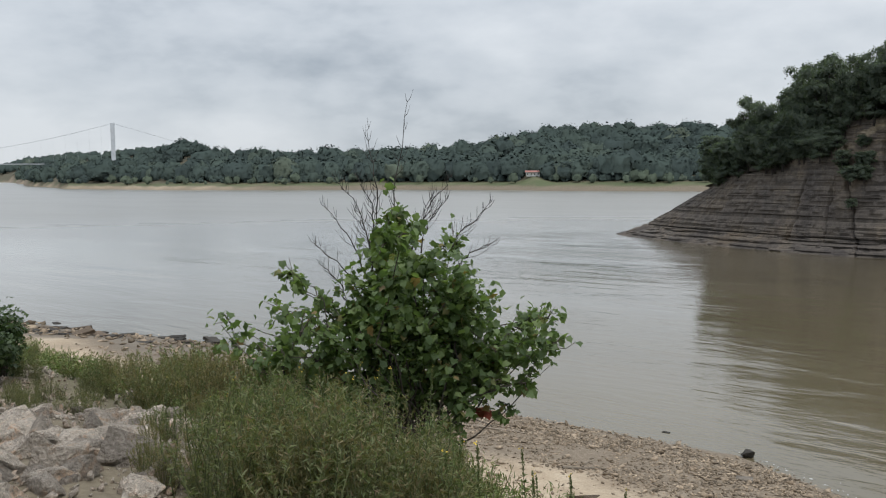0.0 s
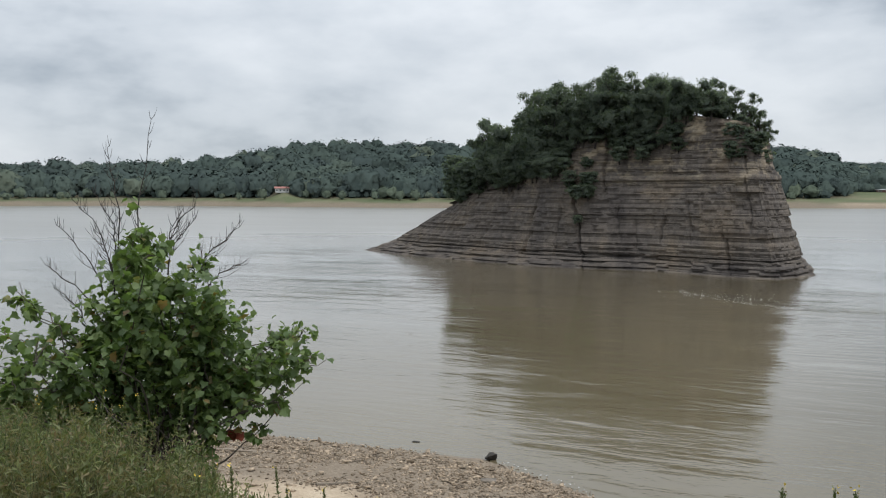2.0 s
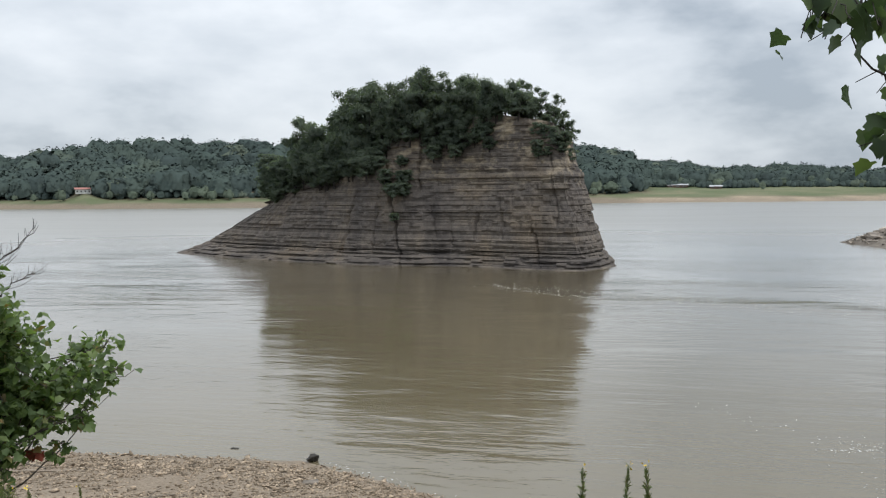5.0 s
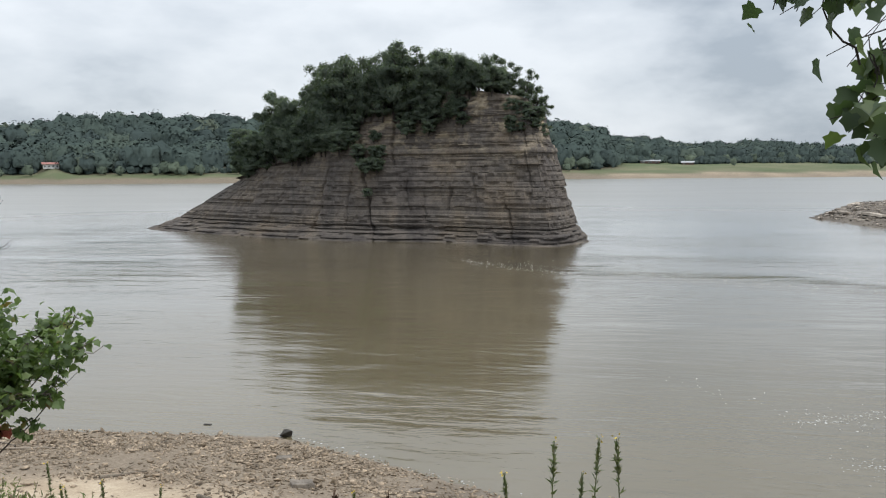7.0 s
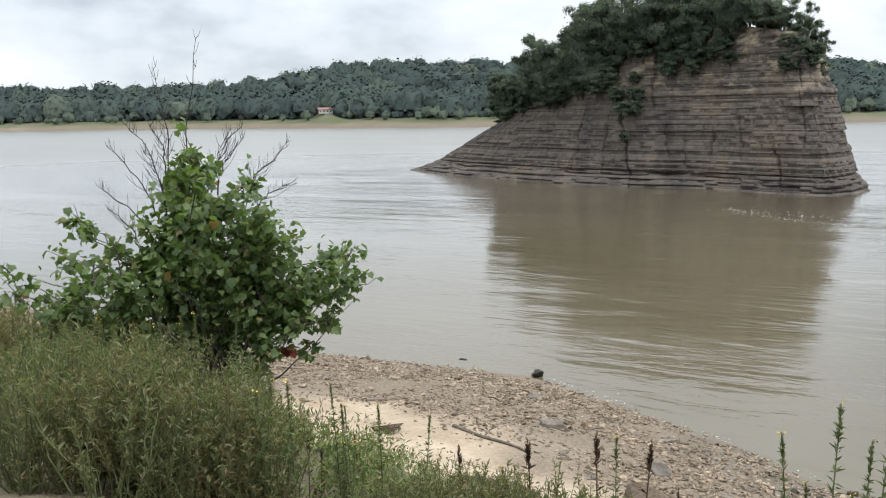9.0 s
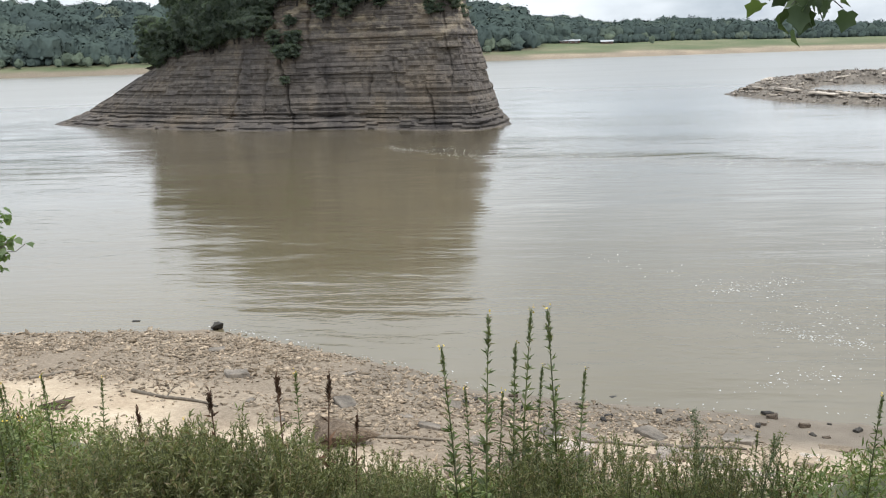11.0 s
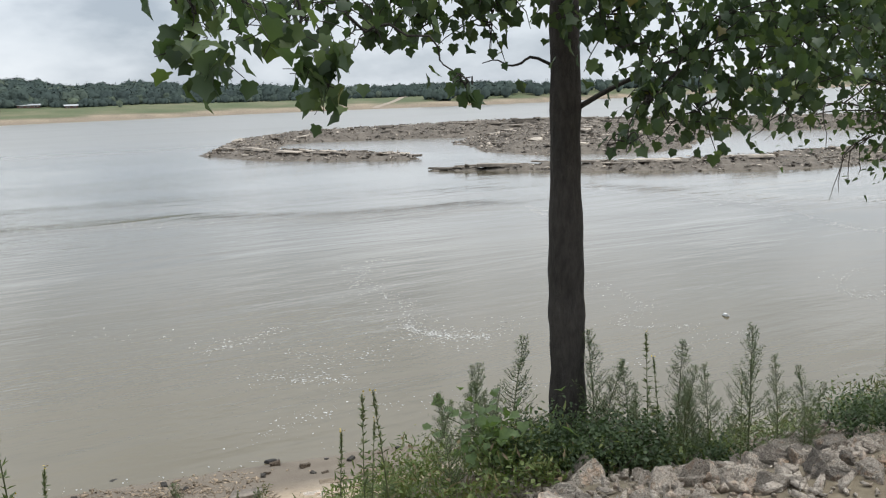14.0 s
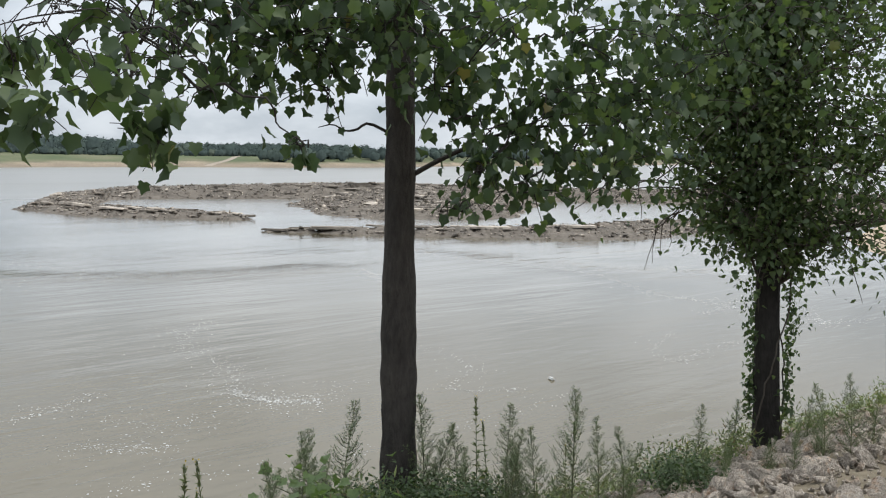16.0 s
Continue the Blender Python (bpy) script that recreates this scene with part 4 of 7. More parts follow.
# bushes that hang on the ledges and over the cliff's edge
r_bush = np.random.default_rng(78)
for b_az, b_el, b_d, b_k in ((25.4, 0.9, 110.0, 0.55), (25.9, -0.1, 109.3, 0.6), (26.6, 0.0, 109.0, 0.55), (26.9, 0.9, 109.6, 0.5), (25.1, 1.8, 110.8, 0.5), (36.8, 2.6, 103.5, 0.55), (36.0, 3.4, 103.6, 0.6), (35.3, 3.7, 103.8, 0.55), (37.2, 2.0, 105.5, 0.6), (30.0, 2.4, 107.8, 0.5), (28.6, 2.3, 108.8, 0.6), (32.2, 2.9, 106.5, 0.5), (26.0, -1.6, 108.5, 0.35), (24.2, 1.2, 112.0, 0.7)):
    bush_x, bush_y = polar(b_az, b_d - 1.1)
    plant(KINDS, 4, (bush_x, bush_y, EYE_Z + b_d * math.tan(radians(b_el)) - 1.0), b_k, r_bush.uniform(0, 360))


# ---- far woods ----
def lobes_of(d, phase):
    """How far a crown bulges in each direction."""
    return 1 + 0.32 * np.sin(d[..., 0] * 4 + phase[0]) * np.sin(d[..., 1] * 4 + phase[1]) + 0.08 * np.sin(d[..., 2] * 6 + phase[2])


def far_wood(name, places, heights, cards, material, label, seed):
    """Many far trees as one wood: dark cores with loose foliage round them."""
    r = np.random.default_rng(seed)
    n = len(places)
    w = heights * r.uniform(0.34, 0.62, n)
    c = places + np.column_stack([np.zeros(n), np.zeros(n), heights * 0.56])
    d = r.normal(size=(n, cards, 3))
    d /= np.linalg.norm(d, axis=2)[..., None]
    d[..., 2] = np.where(d[..., 2] < -0.5, -d[..., 2], d[..., 2])
    phase = r.uniform(0, 6, (3, n, 1))
    lob = lobes_of(d, phase)
    p = c[:, None] + d * (lob * r.uniform(0.74, 1.02, (n, cards)))[..., None] * np.stack([w, w, heights * 0.46], -1)[:, None]
    z = d + r.normal(size=d.shape) * 0.35 + [0, 0, 0.35]
    z = (z / np.linalg.norm(z, axis=2)[..., None]).reshape(-1, 3)
    x = np.cross(r.normal(size=z.shape), z)
    x /= np.linalg.norm(x, axis=1)[:, None]
    turns = np.stack([x, np.cross(z, x), z], -1)
    size = np.repeat(w, cards) * r.uniform(0.12, 0.26, n * cards)
    v1, f1 = scattered(clump_card(), p.reshape(-1, 3), turns, size)
    # the leafy body inside: a lumpy ball with the same lobes
    bm = bmesh.new()
    bmesh.ops.create_icosphere(bm, subdivisions=2, radius=1.0)
    k = np.array([v.co[:] for v in bm.verts])
    kf = np.array([[v.index for v in f.verts] for f in bm.faces])
    bm.free()
    lump = lobes_of(np.broadcast_to(k, (n, *k.shape)), phase)
    v2 = c[:, None] + k * (lump * 0.88 * r.uniform(0.84, 1.1, lump.shape))[..., None] * np.stack([w, w, heights * 0.46], -1)[:, None]
    f2 = kf[None] + (np.arange(n) * len(k))[:, None, None]
    v, f = joined((v1, f1), (v2.reshape(-1, 3), f2.reshape(-1, 3)))
    me = fast_mesh(name, v, f, material, True)
    body = k / np.array([1, 1, 0.9])
    around = np.concatenate([np.repeat((d + r.normal(size=d.shape) * 0.25).reshape(-1, 3), len(clump_card()[0]), 0), np.broadcast_to(body, (n, *body.shape)).reshape(-1, 3)])
    # normals lean upward so that crowns light evenly, for a hazy look
    soft_normals(me, around + [0, 0, 1.0])
    tone = np.clip(r.normal(size=n) * 0.26 + 0.45, 0, 1)
    tint = np.concatenate([np.repeat(tone, cards * len(clump_card()[0])), np.repeat(tone, len(k))])
    att = me.attributes.new("tint", "FLOAT", "POINT")
    att.data.foreach_set("value", tint.astype(np.float32))
    return tagged(new(name, me), label, "woods", kind="stuff")


def plant_far():
    r = np.random.default_rng(5)
    az, e = [], []
    # hillside woods on the far bank, thick at the front edge and along the skyline
    for lo, hi, e0, e1, n in ((-24.5, 42, 48, 85, 560), (-24.5, 42, 75, 320, 1150), (36, 72, 105, 300, 1500), (68, 112, 20, 120, 460)):
        az.append(r.uniform(lo, hi, n))
        e.append(e0 + (e1 - e0) * r.random(n) ** 0.8)
    az, e = np.concatenate(az), np.concatenate(e)
    d = np.interp(az, FAR_AZ, FAR_D) + e
    keep = ~((np.abs(az - 7.2) < 0.75) & (e < 60)) & ~((az > -20.5) & (az < -16) & (e < 60))
    az, d = az[keep], d[keep]
    x, y = polar(az, d)
    h = np.where(az > 41, r.uniform(8.5, 12.5, len(x)), r.choice([9, 11, 13, 15, 17, 19], len(x))) * r.uniform(0.85, 1.05, len(x)) * np.where(az > 60, 0.85, 1)
    edge_az = np.concatenate([r.uniform(-24, 42, 420), r.uniform(40, 73, 420)])
    edge_d = np.interp(edge_az, FAR_AZ, FAR_D) + np.where(edge_az < 41, r.uniform(46, 56, 840), r.uniform(92, 112, 840))
    keep = ~((np.abs(edge_az - 7.2) < 0.9) & (edge_az < 41)) & ~((edge_az > -20.5) & (edge_az < -16))
    ex, ey = polar(edge_az[keep], edge_d[keep])
    x, y, h = np.concatenate([x, ex]), np.concatenate([y, ey]), np.concatenate([h, r.uniform(3.5, 6.5, len(ex))])
    far_wood("far_woods", np.column_stack([x, y, land(x, y) - 0.5 - 0.12 * h]), h, 120, M_HAZY_WOODS, "dense green woods covering the far bank's hills", 6)
    az = np.concatenate([r.uniform(-20, 40, 75), r.uniform(40, 56, 22)])
    small = r.random(97) < np.where(az < 40, 1, 0.35)
    d = np.interp(az, FAR_AZ, FAR_D) + np.where(az < 40, r.uniform(30, 46, 97), r.uniform(60, 150, 97))
    x, y = polar(az, d)
    keep = ~(np.abs(az - 7.2) < 1.2) & small
    far_wood("riverside_trees", np.column_stack([x, y, land(x, y) - 0.4])[keep], r.uniform(3, 8, 97)[keep], 160, M_PALEWOODS, "paler riverside trees along the far bank", 8)
    # the hills upstream, behind the bridge
    az = r.uniform(-40, -15.5, 900)
    d = r.uniform(2750, 3300, 900)
    x, y = polar(az, d)
    far_wood("distant_woods", np.column_stack([x, y, land(x, y) - 1]), r.uniform(16, 30, 900), 24, M_HAZY_WOODS, "distant wooded hills upstream", 9)


plant_far()

# ---- rock bar, beach and riprap ----
# ridges of the rock bar: from, to, half widths, heights
BAR = [
    (124, 85, 118, 72, 4.5, 6.0, 0.7, 1.0), (118, 72, 115.5, 60, 6.0, 4.5, 1.0, 0.8), (115.5, 60, 113.5, 49.5, 4.5, 2.0, 0.8, 0.5), (124, 85, 150, 97, 5.0, 6.0, 0.8, 1.3),
    (150, 97, 161, 93, 6.0, 8.0, 1.3, 1.8), (161, 93, 170, 76, 8.0, 9.5, 1.8, 2.1), (170, 76, 177, 57, 9.5, 10.5, 2.1, 2.5), (177, 57, 180, 38, 10.5, 12.0, 2.5, 2.4),
    (180, 38, 184, 10, 12.0, 11.0, 2.4, 2.0), (184, 10, 183, -20, 11.0, 11.0, 2.0, 2.0), (183, -20, 172, -50, 11.0, 14.0, 2.0, 2.0),
    (131, 37, 152, 40, 7.0, 15.0, 0.9, 1.5), (152, 40, 178, 38, 15.0, 18.0, 1.5, 2.3), (125, 31, 131, 22, 5.5, 9.0, 0.8, 1.2), (131, 22, 160, 26, 9.0, 14.0, 1.2, 1.8),
    (96.8, 38, 98.5, 20, 0.8, 3.0, 0.2, 0.6), (98.5, 20, 103, 3, 3.0, 6.5, 0.6, 0.8), (103, 3, 104, -2, 6.5, 5.0, 0.8, 0.6), (108, 0, 122, -17, 6.0, 6.0, 0.7, 0.8), (122, -17, 150, -45, 6.0, 12.0, 0.8, 1.6),
]


def bar_height(x, y):
    z = np.full(np.shape(x), -1.2)
    for x1, y1, x2, y2, w1, w2, h1, h2 in BAR:
        dx, dy = x2 - x1, y2 - y1
        t = np.clip(((x - x1) * dx + (y - y1) * dy) / (dx * dx + dy * dy), 0, 1)
        q = np.hypot(x - x1 - t * dx, y - y1 - t * dy) / (w1 + (w2 - w1) * t)
        z = np.maximum(z, (h1 + (h2 - h1) * t) * (1.15 - 1.15 * q**1.6))
    return z + waves(x, y, 6, 14) * 0.25 + waves(x, y, 2.2, 15) * 0.22 + waves(x, y, 0.9, 16) * 0.12


def build_bar():
    xs, ys = np.arange(90, 204, 0.5), np.arange(-62, 108, 0.5)
    X, Y = np.meshgrid(xs, ys)
    Z = bar_height(X, Y)
    # shelving beds: heights settle on steps
    Z = np.where(Z > 0, (np.floor(Z / 0.34) + smooth(0.8, 1.0, Z / 0.34 - np.floor(Z / 0.34))) * 0.34 + 0.1, Z)
    n, m = X.shape
    i, j = np.meshgrid(np.arange(n - 1), np.arange(m - 1), indexing="ij")
    F = np.stack([i * m + j, i * m + j + 1, (i + 1) * m + j + 1, (i + 1) * m + j], -1).reshape(-1, 4)
    F = F[Z.ravel()[F].max(1) > -0.4]
    keep, inv = np.unique(F, return_inverse=True)
    V = np.stack([X, Y, Z], -1).reshape(-1, 3)[keep]
    bar = thing("rock_bar", (0, 0, 0), "low bar of broken shelving stone in the river", "rock bar")
    part("ledge", fast_mesh("ledge", V, inv.reshape(F.shape), M_BAR), M_BAR, bar)
    r = np.random.default_rng(41)
    pick = r.random((60000, 2)) * [112, 168] + [91, -61]
    h = bar_height(pick[:, 0], pick[:, 1])
    pick, h = pick[h > 0.02], h[h > 0.02]
    pick, h = pick[:17000], h[:17000]
    size = r.uniform(0.2, 0.75, len(pick)) * np.where(r.random(len(pick)) < 0.10, 2.2, 1)
    pieces = []
    for k in range(4):
        s = slice(k, None, 4)
        pieces.append(scattered(stone_shape(50 + k, 0.26), np.column_stack([pick[s], h[s] + 0.1]), turned(len(pick[s]), r, 0.13), size[s]))
    st = part("rubble", fast_mesh("rubble", *joined(*pieces), M_SHALE), M_SHALE, bar)
    st["kind"] = "stuff"
    # broken beds: long plates that lie along the ridges, stepped towards the water
    plates = []
    for k in range(6):
        bm = block((1.0, 0.42, 0.085), 0.0)
        bmesh.ops.subdivide_edges(bm, edges=[e for e in bm.edges if e.calc_length() > 0.3], cuts=5, use_grid_fill=True)
        for v in bm.verts:
            v.co.y *= 0.75 + 0.5 * noise.noise(Vector((v.co.x * 4 + k * 7, v.co.y * 2, 0)))
            v.co.x += 0.10 * noise.noise(Vector((v.co.y * 6, k * 3.0, v.co.z * 9)))
            v.co.z += 0.016 * noise.noise(Vector((v.co.x * 5, v.co.y * 5, k)))
        plates.append(bm_mesh("slab", bm, M_SHALE if k < 2 else M_BAR))
    for x1, y1, x2, y2, w1, w2, h1, h2 in BAR:
        run = math.hypot(x2 - x1, y2 - y1)
        for _ in range(int(4 + run * 0.75)):
            f, side = r.random(), r.choice([-1, -1, -1, 0.4, 1]) * r.uniform(0.35, 0.95)
            w = w1 + (w2 - w1) * f
            x = x1 + (x2 - x1) * f + (y1 - y2) / run * -side * w * 0.8
            y = y1 + (y2 - y1) * f + (x2 - x1) / run * -side * w * 0.8
            z = float(bar_height(np.array([x]), np.array([y]))[0])
            if z < -0.15:
                continue
            l = r.uniform(1.2, 4.8)
            ob = part("slab", plates[int(r.integers(6))], M_SHALE, bar)
            ob.matrix_basis = pose(x, y, max(z, 0.0) + 0.02, r.normal() * 3, r.normal() * 2, math.degrees(math.atan2(y2 - y1, x2 - x1)) + r.normal() * 9) @ Matrix.Diagonal((l, l * r.uniform(0.6, 1.2), l * r.uniform(0.4, 0.9), 1))


build_bar()


def build_shingle():
    r = np.random.default_rng(43)
    n = 34000
    u = np.where(r.random(n) < 0.88, r.uniform(-22, 5, n), r.uniform(-62, 50, n))
    s0 = np.interp(u, SHORE_U, SHORE_S)
    e = -np.abs(r.normal(size=n)) * 4.6 + r.uniform(-1, 0.6, n)
    x, y = u * ALONG[0] + (s0 + e) * OUT[0], u * ALONG[1] + (s0 + e) * OUT[1]
    keep = waves(x, y, 5, 17) + 0.7 > r.random(n) * 1.2 + np.where(e < -7, 0.3, 0)
    x, y, u, e = x[keep], y[keep], u[keep], e[keep]
    size = r.uniform(0.06, 0.22, len(x)) * np.where(u > 0, 0.7, 1) * np.where(r.random(len(x)) < 0.05, 2.0, 1) * np.where(u < -34, 3.0, 1)
    z = land(x, y)
    pieces = []
    for k in range(4):
        q = slice(k, None, 4)
        pieces.append(scattered(stone_shape(60 + k, 0.3), np.column_stack([x[q], y[q], z[q] + size[q] * 0.05]), turned(len(x[q]), r, 0.22), size[q]))
    tagged(new("shingle", fast_mesh("shingle", *joined(*pieces), M_SHINGLE)), "flat brown shingle stones along the water's edge", "shingle", kind="stuff")


build_shingle()


def at_bank(u, s):
    x, y = u * ALONG[0] + s * OUT[0], u * ALONG[1] + s * OUT[1]
    return x, y, float(land(np.array([x]), np.array([y]))[0])


def flat_slab(seed, material, length, width, height):
    r = np.random.default_rng(seed)
    bm = block((length, width, height), 0.0)
    bmesh.ops.subdivide_edges(bm, edges=bm.edges, cuts=5, use_grid_fill=True)
    for v in bm.verts:
        n = noise.noise_vector(v.co * 1.7 + Vector((seed, 0, 0)))
        v.co += Vector((n[0] * length * 0.16, n[1] * width * 0.26, n[2] * height * 0.30)) + noise.noise_vector(v.co * 6 + Vector((seed, 3, 0))) * height * 0.10
    bmesh.ops.bevel(bm, geom=[e for e in bm.edges if e.is_manifold and e.calc_face_angle() > 0.8], offset=0.02, segments=1, affect="EDGES")
    return bm_mesh("slab", bm, material)


def loose(name, mesh, place, tilt, turn, label, category, group=""):
    ob = new(name, mesh)
    ob.matrix_basis = pose(*place, tilt[0], tilt[1], turn)
    return tagged(ob, label, category, group)


def build_beach():
    x, y, z = at_bank(-4.35, 17.0)
    loose("stone_slab", boulder_mesh("slab", 303, M_SLAB, 0.55), (x, y, z + 0.2), (-6, 4), -26, "large rust brown slab lying tilted on the sand", "stone slab").scale = (1.75, 1.2, 1.35)
    x, y, z = at_bank(-11.1, 17.9)
    loose("stone_slab", boulder_mesh("slab", 305, M_SLAB, 0.5), (x, y, z + 0.1), (3, -8), -15, "grey brown slab half sunk in pale sand", "stone slab").scale = (0.95, 0.5, 0.6)
    x, y, z = at_bank(-7.5, 15.2)
    loose("stone_slab", boulder_mesh("slab", 307, M_SLAB, 0.4), (x, y, z + 0.02), (3, 5), -30, "broad flat slab in the sand below weeds", "stone slab").scale = (1.2, 0.9, 0.5)
    r = np.random.default_rng(9)
    for k, (u, s, l) in enumerate(((-4.8, 19.8, 0.6), (-8.2, 21.7, 0.62), (-3.2, 19.2, 0.35), (-6.0, 18.2, 0.3), (-2.6, 18.6, 0.5), (-1.4, 17.8, 0.45), (0.2, 18.7, 0.6), (2.5, 19.0, 0.8), (-9.8, 24.5, 0.5), (-5.4, 22.8, 0.4), (4.4, 18.9, 0.7), (0.9, 17.0, 0.5), (-2.2, 20.6, 0.4), (3.6, 17.1, 0.5), (-7.1, 19.5, 0.28))):
        x, y, z = at_bank(u, s)
        loose("stone", flat_slab(20 + k, M_BAR, l, l * r.uniform(0.5, 0.8), l * r.uniform(0.16, 0.28)), (x, y, z - 0.03), (r.normal() * 6, r.normal() * 6), r.uniform(0, 360), "brown angular stone lying on the beach", "stone", "beach stones")
    x, y, z = at_bank(-11.0, 27.75)
    loose("rock", boulder_mesh("rock", 14, M_DARKROCK, 0.9), (x, y, 0.1), (0, 0), 40, "wet dark rock standing at the water's edge", "rock").scale = (0.62, 0.5, 0.42)
    for k, (u, s, l) in enumerate(((-15.5, 28.6, 0.22), (-14.9, 28.2, 0.18), (-14.3, 28.6, 0.3), (5.6, 21.2, 0.3), (1.9, 22.2, 0.26))):
        x, y, z = at_bank(u, s)
        loose("shore_rock", flat_slab(70 + k, M_DARKROCK if l < 1 else M_SLAB, l, l * 0.6, l * 0.26), (x, y, max(z, -0.05) - 0.02), (r.normal() * 4, r.normal() * 5), r.uniform(-60, 10), "dark flat rock on the waterline", "rock", "waterline rocks")
    shelves = [flat_slab(140 + k, (M_SHINGLE, M_LIMESTONE, M_SHINGLE, M_SLAB)[k], 1.0, 0.6, 0.13) for k in range(4)]
    for k in range(44):
        u, s = r.uniform(-1.5, 7.5), r.uniform(15.6, 18.9)
        x, y, z = at_bank(u, s)
        l = r.uniform(0.25, 0.6) * (1.8 if r.random() < 0.25 else 1)
        loose("shelf_rock", shelves[int(r.choice([0, 0, 1, 1, 2, 3]))], (x, y, z - 0.035), (r.normal() * 4, r.normal() * 4), -42 + r.normal() * 25, "pale flat shelf rock lying in the sand", "rock", "shelf rocks").scale = (l, l * r.uniform(0.5, 1.0), l * r.uniform(0.6, 1.1))
    clods = [flat_slab(160 + k, M_DARKROCK if k else M_SLAB, 1.0, 0.6, 0.4) for k in range(3)]
    for k in range(30):
        u = r.uniform(-3, 9)
        s = float(np.interp(u, SHORE_U, SHORE_S)) - r.uniform(-0.1, 1.6)
        x, y, z = at_bank(u, s)
        l = r.uniform(0.08, 0.26)
        loose("shore_rock", clods[k % 3], (x, y, max(z, -0.04) - 0.01), (r.normal() * 5, r.normal() * 5), r.uniform(0, 360), "small dark rock on the wet mud", "rock", "waterline rocks").scale = (l, l, l)
    ledges = [flat_slab(170 + k, M_SLAB if k % 2 else M_DARKROCK, 1.0, 0.62, 0.15 + 0.03 * k) for k in range(5)]
    for k in range(64):
        u = r.uniform(-57, -41.5)
        s = float(np.interp(u, SHORE_U, SHORE_S)) - r.uniform(-0.9, 4.2)
        x, y, z = at_bank(u, s)
        l = r.uniform(0.35, 0.95) * (1.6 if r.random() < 0.15 else 1)
        loose("shore_rock", ledges[k % 5], (x, y, max(z, -0.06) - 0.02), (r.normal() * 6, r.normal() * 6), r.uniform(0, 360), "flat brown ledge rock on the waterline", "rock", "waterline rocks").scale = (l, l, l * r.uniform(0.35, 0.8))
    for k, (u, s, l, turn) in enumerate(((-8.9, 19.2, 2.6, -58), (-3.3, 17.6, 2.2, -35), (-18.5, 23.4, 3.0, -20), (-19.5, 24.4, 2.4, -70), (1.5, 18.3, 1.6, -60), (-13, 21, 1.2, 10), (3.4, 18.2, 2.0, -42))):
        a = np.radians(turn)
        t = np.linspace(-0.5, 0.5, 8) * l
        x, y, z = at_bank(u, s)
        px, py = x + np.cos(a) * t, y + np.sin(a) * t
        pz = land(px, py)
        rad = np.interp(t, [-l / 2, l / 2], [0.055, 0.025])
        path = np.column_stack([px + np.sin(t * 3) * 0.04 - x, py - y, pz - z + 0.03, rad])
        ob = thing("driftwood", (x, y, z), "bleached driftwood branch lying on the beach", "driftwood", "driftwood")
        side = curve([(path[3, 0], path[3, 1], path[3, 2], 0.025), (path[3, 0] + 0.2, path[3, 1] + 0.15, path[3, 2] + 0.12, 0.015), (path[3, 0] + 0.45, path[3, 1] + 0.25, path[3, 2] + 0.15, 0.006)], 5)
        part("branch", fast_mesh("branch", *tubes([path, side], 6), M_DRIFT, True), M_DRIFT, ob)


build_beach()


def build_riprap():
    r = np.random.default_rng(12)
    kinds = [boulder_mesh("boulder", 80 + k, M_LIMESTONE, r.uniform(0.6, 0.95), 0.016) for k in range(9)]
    count = 0
    spots = []
    for u0, u1, s0, s1, step in ((-15, -4.9, 2.2, 4.7, 0.27), (1.7, 15, 1.9, 4.4, 0.265)):
        for u in np.arange(u0, u1, step):
            for s in np.arange(s0, s1, step * 0.9):
                spots.append((u + r.normal() * 0.13, s + r.normal() * 0.13 - (0.45 if u > 8 else 0) + (0.35 if u < -9 else 0)))
    for u, s in spots:
        x, y, z = at_bank(u, s)
        az = np.degrees(np.arctan2(x, y))
        if np.hypot(x, y) < 2.4 or count >= 900 or az > 125 or az < -45:
            continue
        k = r.uniform(0.2, 0.44) * (1.3 if r.random() < 0.15 else 1) if u < 0 else r.uniform(0.13, 0.33) * (1.35 if r.random() < 0.14 else 1) * min(1.0, math.hypot(x, y) / 5)
        if (z + 0.35 * k - EYE_Z) / math.hypot(x, y) > (-0.228 if u < 0 else -0.272):
            continue
        ob = new("boulder", kinds[int(r.integers(0, 9))])
        ob.matrix_basis = pose(x, y, z + 0.02 * k, r.normal() * 14, r.normal() * 14, r.uniform(0, 360)) @ Matrix.Diagonal((k, k * r.uniform(0.75, 1.1), k, 1))
        tagged(ob, "pale grey limestone boulder in the riprap", "boulder", "riprap boulders")
        count += 1
    n = 26000
    u = np.where(r.random(n) < 0.72, r.uniform(1.6, 16, n), r.uniform(-18, -4.4, n))
    s = r.uniform(1.5, 5.6, n)
    keep = (u < -4.4) | (u > 1.6)
    u, s = u[keep], s[keep]
    x, y = u * ALONG[0] + s * OUT[0], u * ALONG[1] + s * OUT[1]
    size = np.where(r.random(len(x)) < 0.75, r.uniform(0.025, 0.07, len(x)), r.uniform(0.06, 0.17, len(x)))
    pieces = []
    for k in range(3):
        q = slice(k, None, 3)
        pieces.append(scattered(stone_shape(90 + k, 0.38), np.column_stack([x[q], y[q], land(x[q], y[q]) + size[q] * 0.15]), turned(len(x[q]), r, 1.0), size[q]))
    tagged(new("rubble", fast_mesh("rubble", *joined(*pieces), M_LIMESTONE)), "pale broken rubble between the riprap boulders", "rubble", kind="stuff")


build_riprap()


